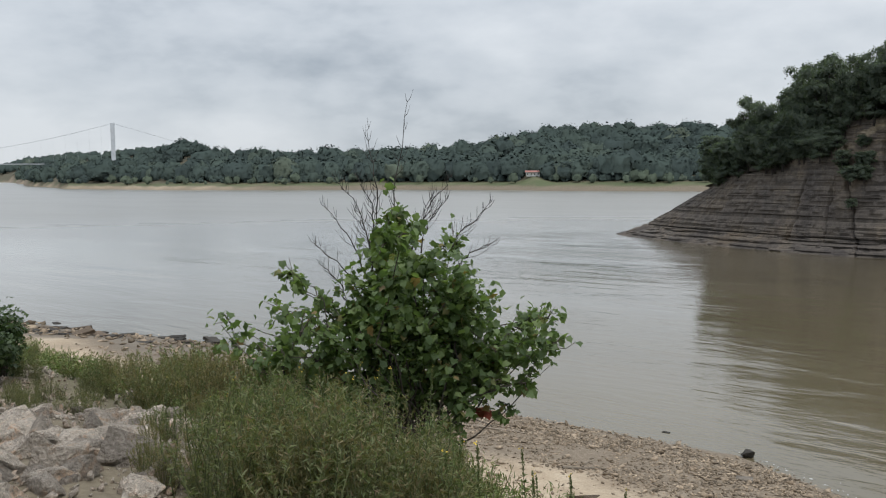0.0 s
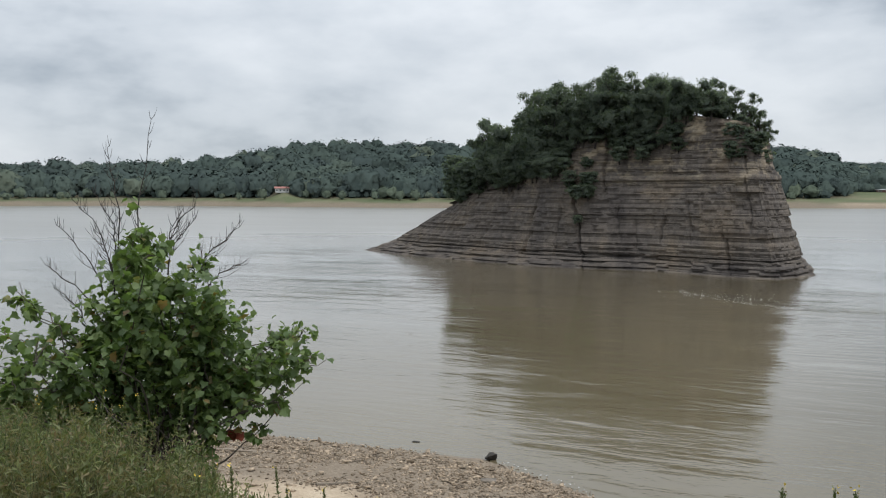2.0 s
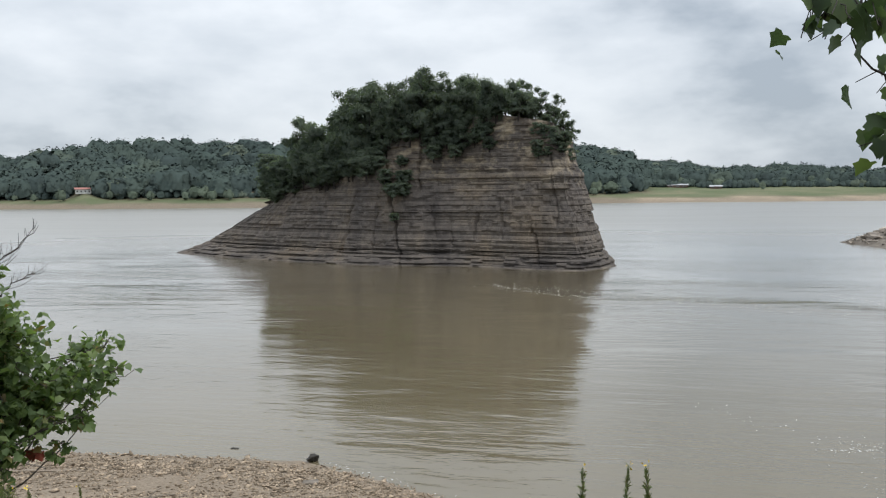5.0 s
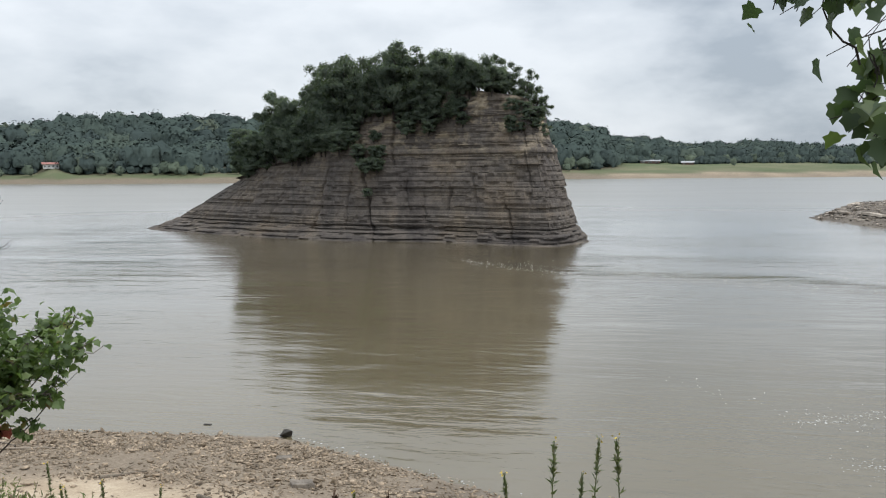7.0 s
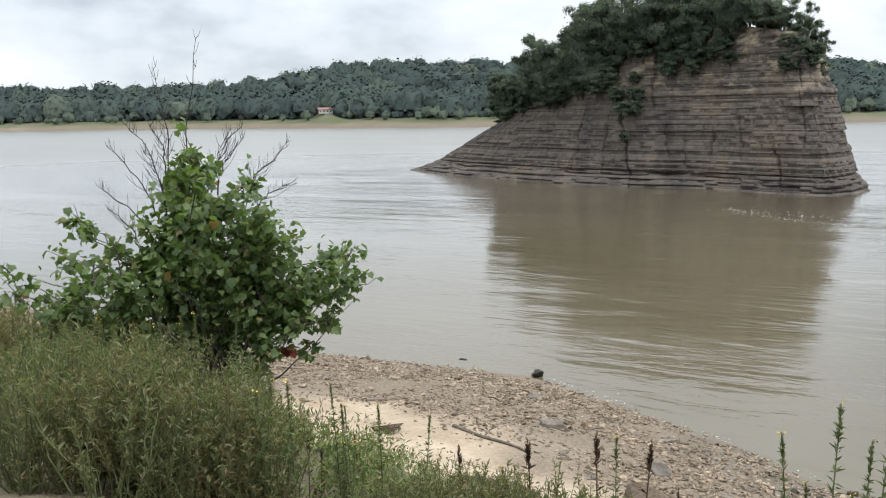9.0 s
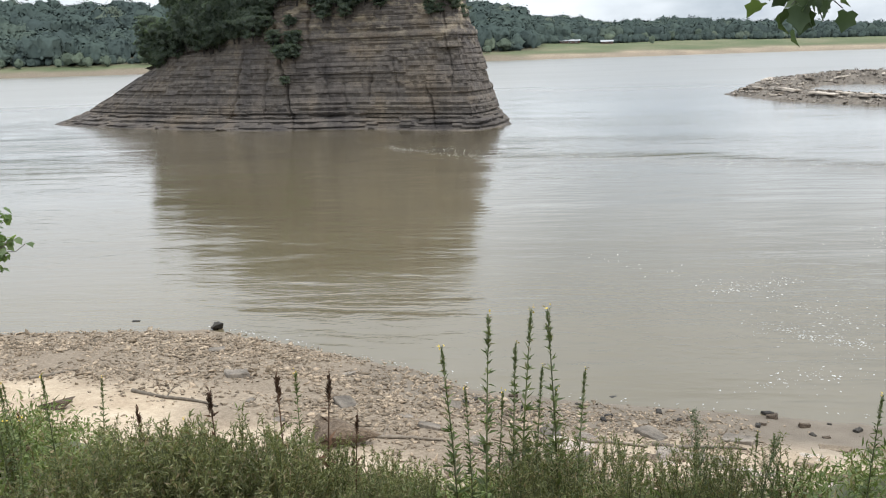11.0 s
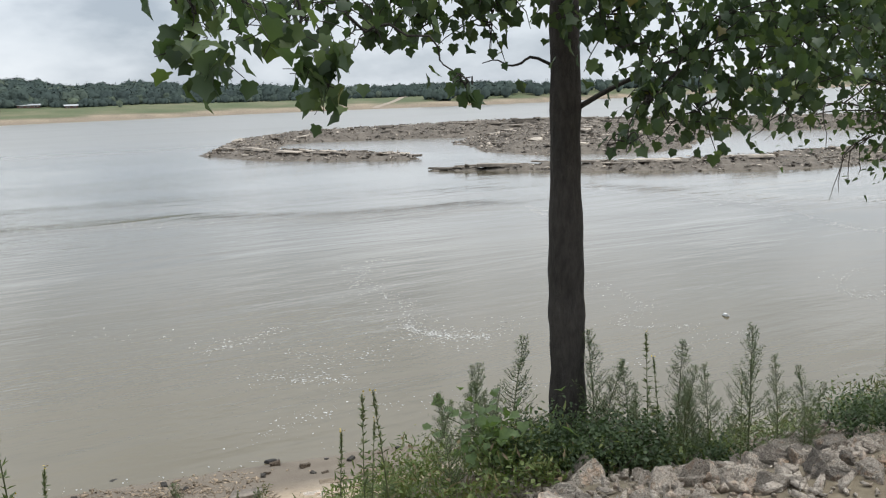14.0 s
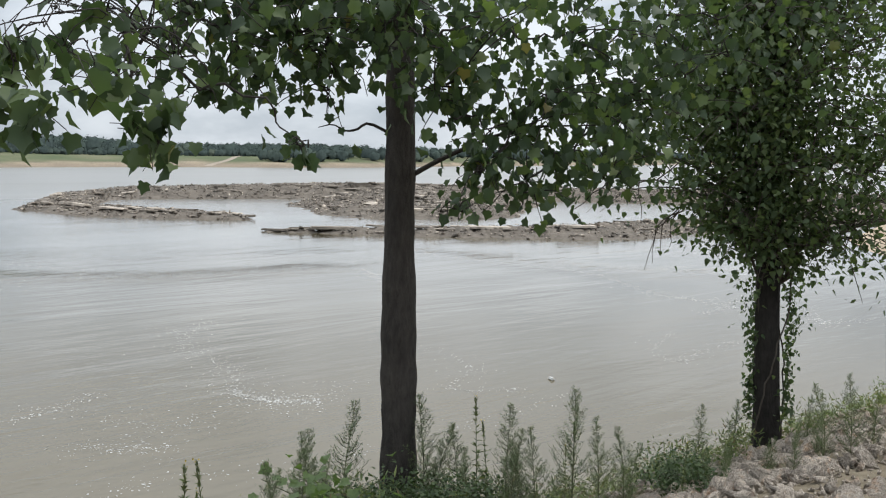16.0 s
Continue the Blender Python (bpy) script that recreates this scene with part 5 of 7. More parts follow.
def build_foam():
    """Flecks of foam that drift in curling lines on the eddies."""
    r = np.random.default_rng(19)
    lines = [
        ([(16.5, 44), (16.2, 41.7), (15.2, 36), (14.4, 31.4), (14.6, 29.5), (15.6, 28.8), (17.5, 29.5)], 420, 0.9), ([(18.8, 45.3), (15.4, 40.3), (15.6, 34.8), (14.0, 31.0), (14.6, 29.4), (15.9, 28.2)], 650, 0.6), ([(14.0, 31.0), (14.6, 29.4), (15.9, 28.2)], 320, 0.5), ([(6.1, 32.3), (7.8, 32.6), (9.5, 34.1)], 160, 0.3), ([(7.2, 28.4), (8.3, 27.2), (9.6, 26.4)], 260, 0.6), ([(24.5, 36), (24.4, 30.1), (22.8, 28), (21.1, 26.6), (23, 25.2)], 240, 0.5),
        ([(37, 28.5), (33.3, 26.6), (32.3, 24.5), (34.6, 24.9), (38, 25.5)], 260, 0.4), ([(56, 62), (48.7, 50.3), (46.7, 37.9), (47.9, 34.3), (52, 32)], 420, 0.7),
        ([(44.4, 25.5), (46, 26.5), (48, 25.0), (53, 24)], 240, 0.6), ([(7.9, 32.8), (9.5, 30), (10, 28.2), (12, 29)], 200, 0.7), ([(6, 23), (8.2, 24), (12, 22.5), (17, 22.5), (24, 23.4)], 330, 0.6),
        ([(36, 57), (36.6, 56.0), (37.4, 55.6)], 110, 0.5), ([(-14, 82), (-9, 79.5), (-3.6, 76.2), (4, 72), (14.3, 66.6)], 360, 1.6), ([(-14.1, 81.8), (-12, 79.5), (-7.8, 75.4), (-3.5, 73.0)], 240, 0.8), ([(-8, 25.9), (-5, 24.9), (-2, 23.0), (3, 21.7), (8, 21.2)], 80, 0.2), ([(-11.4, 28), (-9, 27), (-7, 26)], 40, 0.15),
        ([(62, 60), (70, 52), (80, 50), (90, 56)], 260, 0.9), ([(2, 38), (6, 34), (8, 33)], 60, 0.8),
        ([(49, 68), (48.4, 61), (50.7, 51), (50.3, 45.5), (47.3, 38), (47, 31.4)], 1200, 0.6), ([(43.8, 31.3), (46, 31.8), (48.6, 32.8), (52.2, 31.6), (46.4, 25.4)], 700, 0.45), ([(37.5, 59.5), (36.3, 56), (35, 52.5)], 420, 0.8),
        ([(9, 67), (18, 66), (25.3, 64.7), (38.7, 64.1), (46, 66)], 420, 1.5), ([(14.5, 78.5), (17, 74.5), (19.3, 70.8)], 260, 1.0),
    ]
    P = []
    for pts, n, wide in lines:
        c = curve(np.array(pts, float), 200)
        n = int(n * 1.1)
        k = np.clip(r.integers(0, 12, n) * 17 + r.normal(size=n) * 7 + r.choice([0, 5, 40], n), 0, 199).astype(int)
        us = c[k] + r.normal(size=(n, 2)) * wide * r.choice([0.25, 0.6, 1.4], (n, 1))
        P.append(us)
    P = np.concatenate(P)
    x, y = P[:, 0] * ALONG[0] + P[:, 1] * OUT[0], P[:, 0] * ALONG[1] + P[:, 1] * OUT[1]
    keep = land(x, y) < -0.01
    x, y = x[keep], y[keep]
    n = len(x)
    size = r.uniform(0.018, 0.055, n) * r.choice([0.5, 0.7, 0.9, 1.3], n) * np.hypot(x, y) ** 0.35 / 4.5 * np.where(np.hypot(x, y) > 52, 1.15, 1)
    k = np.linspace(0, 2 * np.pi, 8)[:-1]
    disc = np.column_stack([np.cos(k) * (1 + 0.3 * np.sin(3 * k)), np.sin(k) * 0.6, np.full(7, 0.0)])
    disc = np.vstack([disc, [0, 0, 0.12]])
    f = np.array([(7, i, (i + 1) % 7) for i in range(7)])
    v, f = scattered((disc, f), np.column_stack([x, y, np.full(n, 0.006)]), np.stack([np.array([[np.cos(a), -np.sin(a), 0], [np.sin(a), np.cos(a), 0], [0, 0, 1]]) for a in r.uniform(0, 6.28, n)]), size)
    tagged(new("foam", fast_mesh("foam", v, f, M_FOAM)), "white foam flecks drifting in curling lines", "foam", kind="stuff")


build_foam()


def build_float():
    """A small white piece of litter adrift on the eddy."""
    bm = block((0.34, 0.2, 0.13), 0.05)
    for v in bm.verts:
        v.co += noise.noise_vector(v.co * 9) * 0.03
    loose("litter", bm_mesh("litter", bm, M_WHITE), (35.9, 1.9, -0.03), (6, 4), 30, "small white piece of litter afloat on the river", "litter")


build_float()

# ---- bridge and buildings on the far bank ----
def build_bridge():
    """A suspension bridge far upstream: one tower in sight, main cables, hangers and deck."""
    bx, by = polar(-19.2, 1200)
    a = np.radians(-19.2)
    b = thing("suspension_bridge", (bx, by, 0), "pale grey steel suspension bridge far upstream", "bridge", turn=19.2)
    for y in (-3.5, 3.5):
        bm = bmesh.new()
        block((5.2, 2.6, 80), 0, (0, y, -2), bm)
        block((7.2, 3.6, 6), 0.2, (0, y, -3), bm)
        part("tower_leg", bm, M_STEEL, b)
    for z in (24, 50, 74):
        part("cross_beam", block((2.0, 6.0, 2.4), 0.1, (0, 0, z)), M_STEEL, b)
    part("deck", block((900, 6.5, 1.3), 0.1, (-300, 0, 26.2)), M_STEEL, b)
    part("pier", block((3, 6, 29), 0.1, (-47, 0, -3)), M_STEEL, b)
    for y in (-3.5, 3.5):
        t = np.linspace(0, -660, 60)
        z = 28 + 50 * (1 - np.abs(t) / 330) ** 2
        part("main_cable", fast_mesh("main_cable", *tubes([np.column_stack([t, 0 * t + y, z, 0 * t + 0.12])], 5), M_STEEL), M_STEEL, b)
        t = np.linspace(0, 200, 12)
        part("side_cable", fast_mesh("side_cable", *tubes([np.column_stack([t, 0 * t + y, 78 - t * 0.30, 0 * t + 0.1])], 5), M_STEEL), M_STEEL, b)
        hang = [np.array([[x, y, 27, 0.03], [x, y, 28 + 50 * (1 - abs(x) / 330) ** 2, 0.03]]) for x in np.arange(-14, -320, -14.0)]
        ob = part("hangers", fast_mesh("hangers", *tubes(hang, 4), M_STEEL), M_STEEL, b)
        ob["kind"] = "stuff"


build_bridge()


def house(az, d, wide, deep, wall_h, roof_h, wall, roof, label, windows=3, turn=0.0, name="house"):
    x, y = polar(az, d)
    z = float(land(np.array([x]), np.array([y]))[0]) - 0.2
    h = thing(name, (x, y, z), label, "house", turn=-az + turn)
    part("wall", block((wide, deep, wall_h), 0.05), wall, h)
    bm = bmesh.new()
    o = 0.6
    v = [bm.verts.new(p) for p in ((-wide / 2 - o, -deep / 2 - o, wall_h), (wide / 2 + o, -deep / 2 - o, wall_h), (wide / 2 + o, deep / 2 + o, wall_h), (-wide / 2 - o, deep / 2 + o, wall_h), (-wide / 2 - o, 0, wall_h + roof_h), (wide / 2 + o, 0, wall_h + roof_h))]
    for f in ((0, 1, 5, 4), (2, 3, 4, 5), (0, 4, 3), (1, 2, 5), (3, 2, 1, 0)):
        bm.faces.new([v[i] for i in f])
    part("roof", bm, roof, h)
    for k in range(windows):
        wx = (k + 0.5) / windows * wide - wide / 2
        w = part("window", block((wide / windows * 0.45, 0.14, wall_h * 0.42), 0.02, (wx, -deep / 2, wall_h * 0.35)), M_WHITE, h)
        part("pane", block((wide / windows * 0.36, 0.06, wall_h * 0.34), 0.0, (wx, -deep / 2 - 0.08, wall_h * 0.39)), M_GLASS, w)
    return h


house(7.0, 548, 8.5, 7, 2.6, 1.1, M_WHITE, M_REDROOF, "small white river house with a dull red roof", 4)
house(7.8, 552, 3, 4, 1.6, 0.8, M_BRICKWALL, M_GREYROOF, "low reddish shed beside the river house", 1, name="shed")
house(44.05, 575, 12, 8, 1.5, 0.9, M_BRICKWALL, M_GREYROOF, "long barn with a pale metal roof", 3, name="barn")
house(46.35, 575, 7, 6, 1.5, 0.9, M_BRICKWALL, M_GREYROOF, "barn with a pale metal roof behind the field", 2, name="barn")
house(48.6, 590, 3.5, 4, 1.6, 0.8, M_WHITE, M_GREYROOF, "small white shed at the wood's edge", 1, name="shed")
house(54.25, 640, 8, 6, 1.6, 1.3, M_BRICKWALL, M_GREYROOF, "red farm building with a pale roof", 2, name="farm_building")
house(56.4, 690, 14, 8, 2.8, 1.6, M_BRICKWALL, M_REDROOF, "long reddish farmhouse before the woods", 5)
house(61.0, 700, 14, 6, 1.6, 1.6, M_WHITE, M_GREYROOF, "low pale greenhouse in the far field", 2, name="greenhouse")


def build_castle():
    x, y = polar(39.25, 745)
    z = float(land(np.array([x]), np.array([y]))[0])
    t = thing("stone_tower", (x, y, z), "dark stone tower above the hill's trees", "tower", turn=-39)
    part("shaft", block((4.2, 4.2, 9.2 + 745 * math.tan(radians(2.30)) - z), 0.1), M_SLAB, t)
    for k in (-1.5, 0, 1.5):
        part("merlon", block((0.9, 4.2, 1.1), 0.05, (k, 0, 9.2 + 745 * math.tan(radians(2.30)) - z)), M_SLAB, t)


build_castle()


def build_track():
    """The pale track that climbs from the far beach through the field."""
    pts = []
    for az, e in ((64.6, 3), (65.6, 25), (66.3, 60), (66.7, 110), (66.9, 170)):
        d = float(np.interp(az, FAR_AZ, FAR_D)) + e
        pts.append((*polar(az, d), e))
    c = curve(np.array(pts), 40)
    side = np.array([np.cos(radians(66)), -np.sin(radians(66))])
    w = np.interp(c[:, 2], [0, 170], [2.2, 1.0])[:, None]
    left, right = c[:, :2] - side * w, c[:, :2] + side * w
    V = np.concatenate([np.column_stack([p, land(p[:, 0], p[:, 1]) + 0.15]) for p in (left, right)])
    F = np.array([(i, 40 + i, 41 + i, i + 1) for i in range(39)])
    tagged(new("track", fast_mesh("track", V, F, M_TRACK)), "pale sandy track climbing through the far field", "track", kind="structure")


M_TRACK = surface("pale track", (0.24, 0.20, 0.155), (0.34, 0.29, 0.235), 0.2, 0.95, 0.2, 0.02)
build_track()
r_down = np.random.default_rng(3)
far_wood_az = r_down.uniform(103.5, 125, 240)
far_wood_d = r_down.uniform(150, 420, 240)
wx, wy = polar(far_wood_az, far_wood_d)
wu, ws = bank_coords(wx, wy)
wkeep = ws < np.interp(wu, SHORE_U, SHORE_S) - 14
far_wood("downstream_woods", np.column_stack([wx, wy, land(wx, wy) - 0.4])[wkeep], r_down.uniform(9, 15, 240)[wkeep], 220, M_PALEWOODS, "leafy woods on the near bank downstream", 10)

# ---- near trees ----
def spherical(az, el, d, eye=(0.16, -0.115, 9.24)):
    """A place at that azimuth, elevation and level distance from a spot on the crest."""
    x, y = polar(az, d)
    return np.array([eye[0] + x, eye[1] + y, eye[2] + d * math.tan(radians(el))])


def leaf_turns(n, r, droop=-0.7, spread=0.45, face=None):
    """Turns for hanging leaves: the tip points out and down, the blade faces up and outwards."""
    a = r.uniform(0, 2 * np.pi, n)
    p = droop + r.normal(size=n) * spread
    x = np.column_stack([np.cos(a) * np.cos(p), np.sin(a) * np.cos(p), np.sin(p)])
    up = np.column_stack([r.normal(size=n) * 0.55, r.normal(size=n) * 0.55, np.ones(n)])
    y = np.cross(up, x)
    y /= np.linalg.norm(y, axis=1)[:, None]
    return np.stack([x, y, np.cross(x, y)], -1)


def leafy_limb(start, end, rad, count, wide, r, sag=0.0, twigs=5, begin=0.45):
    """A limb with side twigs; gives its tubes and the places of its leaves."""
    start, end = np.asarray(start, float), np.asarray(end, float)
    mid = (start + end) / 2 + np.array([0, 0, sag]) + r.normal(size=3) * 0.06 * np.linalg.norm(end - start)
    limb = curve(np.column_stack([[start, mid, end], [rad, rad * 0.6, 0.003]]), 12, 0.10 * float(np.linalg.norm(end - start)) + 0.03, int(r.integers(1e6)))
    limb[:, 3] = np.maximum(limb[:, 3], 0.003)
    paths, ends = [limb], []
    for _ in range(twigs):
        k = int(r.uniform(begin, 0.98) * 11)
        tip = limb[k, :3] + np.clip(r.normal(size=3), -1.3, 1.3) * wide * [0.8, 0.8, 0.6]
        thick = min(0.007, rad * 0.6)
        tw = curve(np.column_stack([[limb[k, :3], (limb[k, :3] + tip) / 2 + [0, 0, 0.04], tip], [thick, thick * 0.7, 0.002]]), 5, 0.03, int(r.integers(1e6)))
        tw[:, 3] = np.maximum(tw[:, 3], 0.002)
        paths.append(tw)
        ends.append(tw)
    ends.append(limb[min(10, int(begin * 12)):])
    pts = np.concatenate([e[:, :3] for e in ends])
    at = pts[r.integers(0, len(pts), count)] + r.normal(size=(count, 3)) * wide * 0.28
    return paths, at


def build_sycamore():
    """The near tree: a straight dark trunk and low limbs with broad lobed leaves."""
    r = np.random.default_rng(101)
    bx, by = 6.0, 1.27
    bz = float(land(np.array([bx]), np.array([by]))[0])
    t = thing("sycamore_tree", (bx, by, bz), "sycamore with a dark trunk and broad lobed leaves", "tree")
    o = np.array([bx, by, bz])
    trunk = curve([(0, 0, -0.3, 0.19), (0.0, 0.0, 0.15, 0.145), (0.0, 0.0, 0.9, 0.122), (-0.01, 0.0, 1.45, 0.126), (0.0, 0, 2.2, 0.105), (0.02, 0, 3.0, 0.10), (0.06, 0.02, 4.6, 0.085), (0.1, 0.1, 7.0, 0.05), (0.15, 0.1, 9.5, 0.012)], 60)
    trunk[:, 3] *= 1 + 0.035 * np.sin(np.arange(60) * 1.7) + 0.02 * np.sin(np.arange(60) * 0.77)
    v, f = tubes([trunk], 20)
    v = v + np.column_stack([waves(v[:, 2] * 0.4, np.arctan2(v[:, 1], v[:, 0]) * 3, 0.9, 4), waves(v[:, 2], np.arctan2(v[:, 1], v[:, 0]) * 2, 0.7, 5), 0 * v[:, 2]]) * 0.006
    part("trunk", fast_mesh("trunk", v, f, M_BARK, True), M_BARK, t)
    # ends of the limbs: azimuth, elevation, distance, leaves, spread
    ends = [
        (66, 7.6, 5.0, 60, 0.4), (61, 6.5, 4.6, 70, 0.35), (56.5, 8, 4.1, 50, 0.3), (53.9, 5.0, 3.6, 30, 0.12), (53.6, 3.0, 3.6, 18, 0.08), (54.4, 1.3, 3.6, 40, 0.10), (56.8, 5.6, 3.7, 28, 0.2), (58.3, 3.6, 3.9, 44, 0.16), (60.5, 4.6, 4.2, 44, 0.26), (60.4, 7.2, 4.3, 54, 0.32), (63.5, 4.4, 4.5, 38, 0.26),
        (61.9, 1.5, 4.2, 26, 0.10), (61.4, -0.2, 4.2, 46, 0.13), (66.5, 6.0, 4.8, 100, 0.36), (70.6, -0.6, 4.4, 16, 0.06), (68.0, 3.6, 5.0, 50, 0.22), (64.8, 3.2, 4.8, 40, 0.2), (71.0, 6.8, 5.2, 100, 0.4), (66, 9.4, 5.0, 110, 0.45),
        (72.5, 3.6, 5.2, 40, 0.26), (74.0, 9.0, 5.4, 110, 0.45), (78.0, 7.6, 5.2, 110, 0.42), (79.8, 2.2, 5.4, 50, 0.25), (81.5, 5.0, 5.4, 90, 0.36), (83.5, 8.0, 5.8, 120, 0.45), (82.5, -1.5, 5.5, 26, 0.22),
        (84.5, 1.2, 5.6, 70, 0.32), (85.4, -2.8, 5.7, 40, 0.24), (81.9, -1.4, 5.5, 44, 0.2), (87.0, 3.6, 5.8, 100, 0.4), (87.3, -0.6, 5.9, 80, 0.3), (92.5, -0.5, 6.6, 80, 0.35), (90, -2, 6.4, 40, 0.25), (89.0, 6.5, 6.2, 120, 0.45), (90.0, 1.0, 6.2, 70, 0.34), (91.5, 4.0, 6.5, 110, 0.42),
        (93.5, 7.5, 6.8, 130, 0.5), (94.5, 3.0, 7.0, 100, 0.45), (97.5, 6.0, 7.2, 130, 0.5), (100, 9, 7.4, 130, 0.55), (80.5, -4.3, 5.2, 7, 0.1),
        (58.5, 7.5, 4.4, 70, 0.35), (63.5, 7.2, 4.8, 60, 0.38), (69, 6.2, 5.1, 60, 0.36), (72, 5.5, 5.2, 70, 0.34), (75, 6.4, 5.3, 110, 0.36), (63, 9, 4.8, 70, 0.45), (69, 9, 5.2, 70, 0.45), (75, 8.6, 5.4, 130, 0.45),
        # upper limbs, mostly out of view, added for the shade they cast
        (55, 10.5, 4.0, 70, 0.4), (60, 12, 4.6, 90, 0.5), (70, 14, 5.5, 120, 0.6), (80, 13, 6.0, 130, 0.6), (90, 12, 6.6, 130, 0.6), (76, 18, 6.4, 130, 0.7), (66, 20, 6.5, 120, 0.7), (88, 20, 7.2, 130, 0.7),
        (48.6, 11.0, 3.3, 12, 0.07), (49.9, 10.4, 3.3, 14, 0.08), (51.2, 10.0, 3.35, 14, 0.08), (52.7, 10.2, 3.4, 14, 0.08), (53.5, 9.4, 3.4, 12, 0.08),
        (100, 15, 8.0, 130, 0.7), (72, 9.5, 7.2, 110, 0.6), (82, 10, 7.6, 120, 0.6), (78, 27, 6.8, 130, 0.8),
    ]
    paths, leaves = [], []
    for az, el, d, n, wide in ends:
        if az < 66 and el < 11 and wide > 0.18:
            n, wide = n * 0.55, wide * 0.85
        elif 78 < az < 93 and el > 1:
            n *= 1.2
        end = spherical(az, el, d) - o
        z0 = min(max(end[2] + 0.25, 3.3), 8.5)
        k = np.interp(z0, trunk[:, 2], np.arange(60))
        start = trunk[int(k), :3]
        if paths:
            grown = np.concatenate([q[3:, :3] for q in paths if len(q) > 8] or [trunk[-1:, :3]])
            grown = grown[grown[:, 2] > end[2] - 0.25] if (grown[:, 2] > end[2] - 0.25).any() else grown
            gap = np.linalg.norm(grown - end, axis=1)
            if gap.min() < np.linalg.norm(start - end):
                start = grown[int(gap.argmin())]
        p, at = leafy_limb(start, end, 0.005 if d < 4.3 else 0.009, int(n * ((0.36 if wide > 0.2 else 0.75) if d < 4.5 else 1.4 if 78 < az < 93 else 0.95)), wide * (1.25 if d < 4.7 else 1.15), r, 0.12 if len(paths) else 0.5, 9 if wide > 0.2 else 5, 0.6 if wide > 0.3 else 0.78 if wide > 0.17 else 0.93)
        paths += p
        leaves.append(at)
    # the bare, crooked twig low on the trunk
    paths.append(curve([(0.0, 0.04, 2.90, 0.013), (-0.05, 0.20, 2.98, 0.010), (-0.07, 0.28, 2.94, 0.009), (-0.10, 0.35, 2.93, 0.007), (-0.13, 0.43, 2.97, 0.005), (-0.16, 0.52, 2.95, 0.003)], 14))
    paths.append(curve([(0.0, -0.02, 2.6, 0.02), (0.05, -0.35, 2.78, 0.016), (0.1, -0.8, 2.95, 0.011), (0.15, -1.3, 2.98, 0.004)], 10))
    part("branchwork", fast_mesh("branchwork", *tubes(paths, 5), M_BARK, True), M_BARK, t)
    at = np.concatenate(leaves)
    # leaves that would hang low at the edge of the camera's view are left out
    out = at + o - np.array([0.014, 0.017, EYE_Z])
    side = np.degrees(np.arctan2(out[:, 0], out[:, 1]))
    at = at[~((side < 52.6) & (np.degrees(np.arctan2(out[:, 2], np.hypot(out[:, 0], out[:, 1]))) < 8.4))]
    size = r.uniform(0.045, 0.09, len(at)) * np.where(np.hypot(at[:, 0] + bx, at[:, 1] + by) < 4.5, 1.12, 1)
    turns = leaf_turns(len(at), r, -1.0, 0.5)
    near = np.zeros(len(at), bool)
    near[400:560] = True
    sv, sf = lobed_leaf()
    v, f = scattered((sv, sf), at[~near], turns[~near], size[~near])
    ob = part("crown", fast_mesh("crown", v, f, M_SYCAMORE), M_SYCAMORE, t)
    ob["kind"] = "stuff"
    me = fast_mesh("leaf", sv, sf, M_SYCAMORE)
    for p, m, k in zip(at[near], turns[near], size[near]):
        ob = part("leaf", me, M_SYCAMORE, t)
        ob.matrix_basis = Matrix.Translation(p) @ Matrix(m.tolist()).to_4x4() @ Matrix.Diagonal((k, k, k, 1))


build_sycamore()


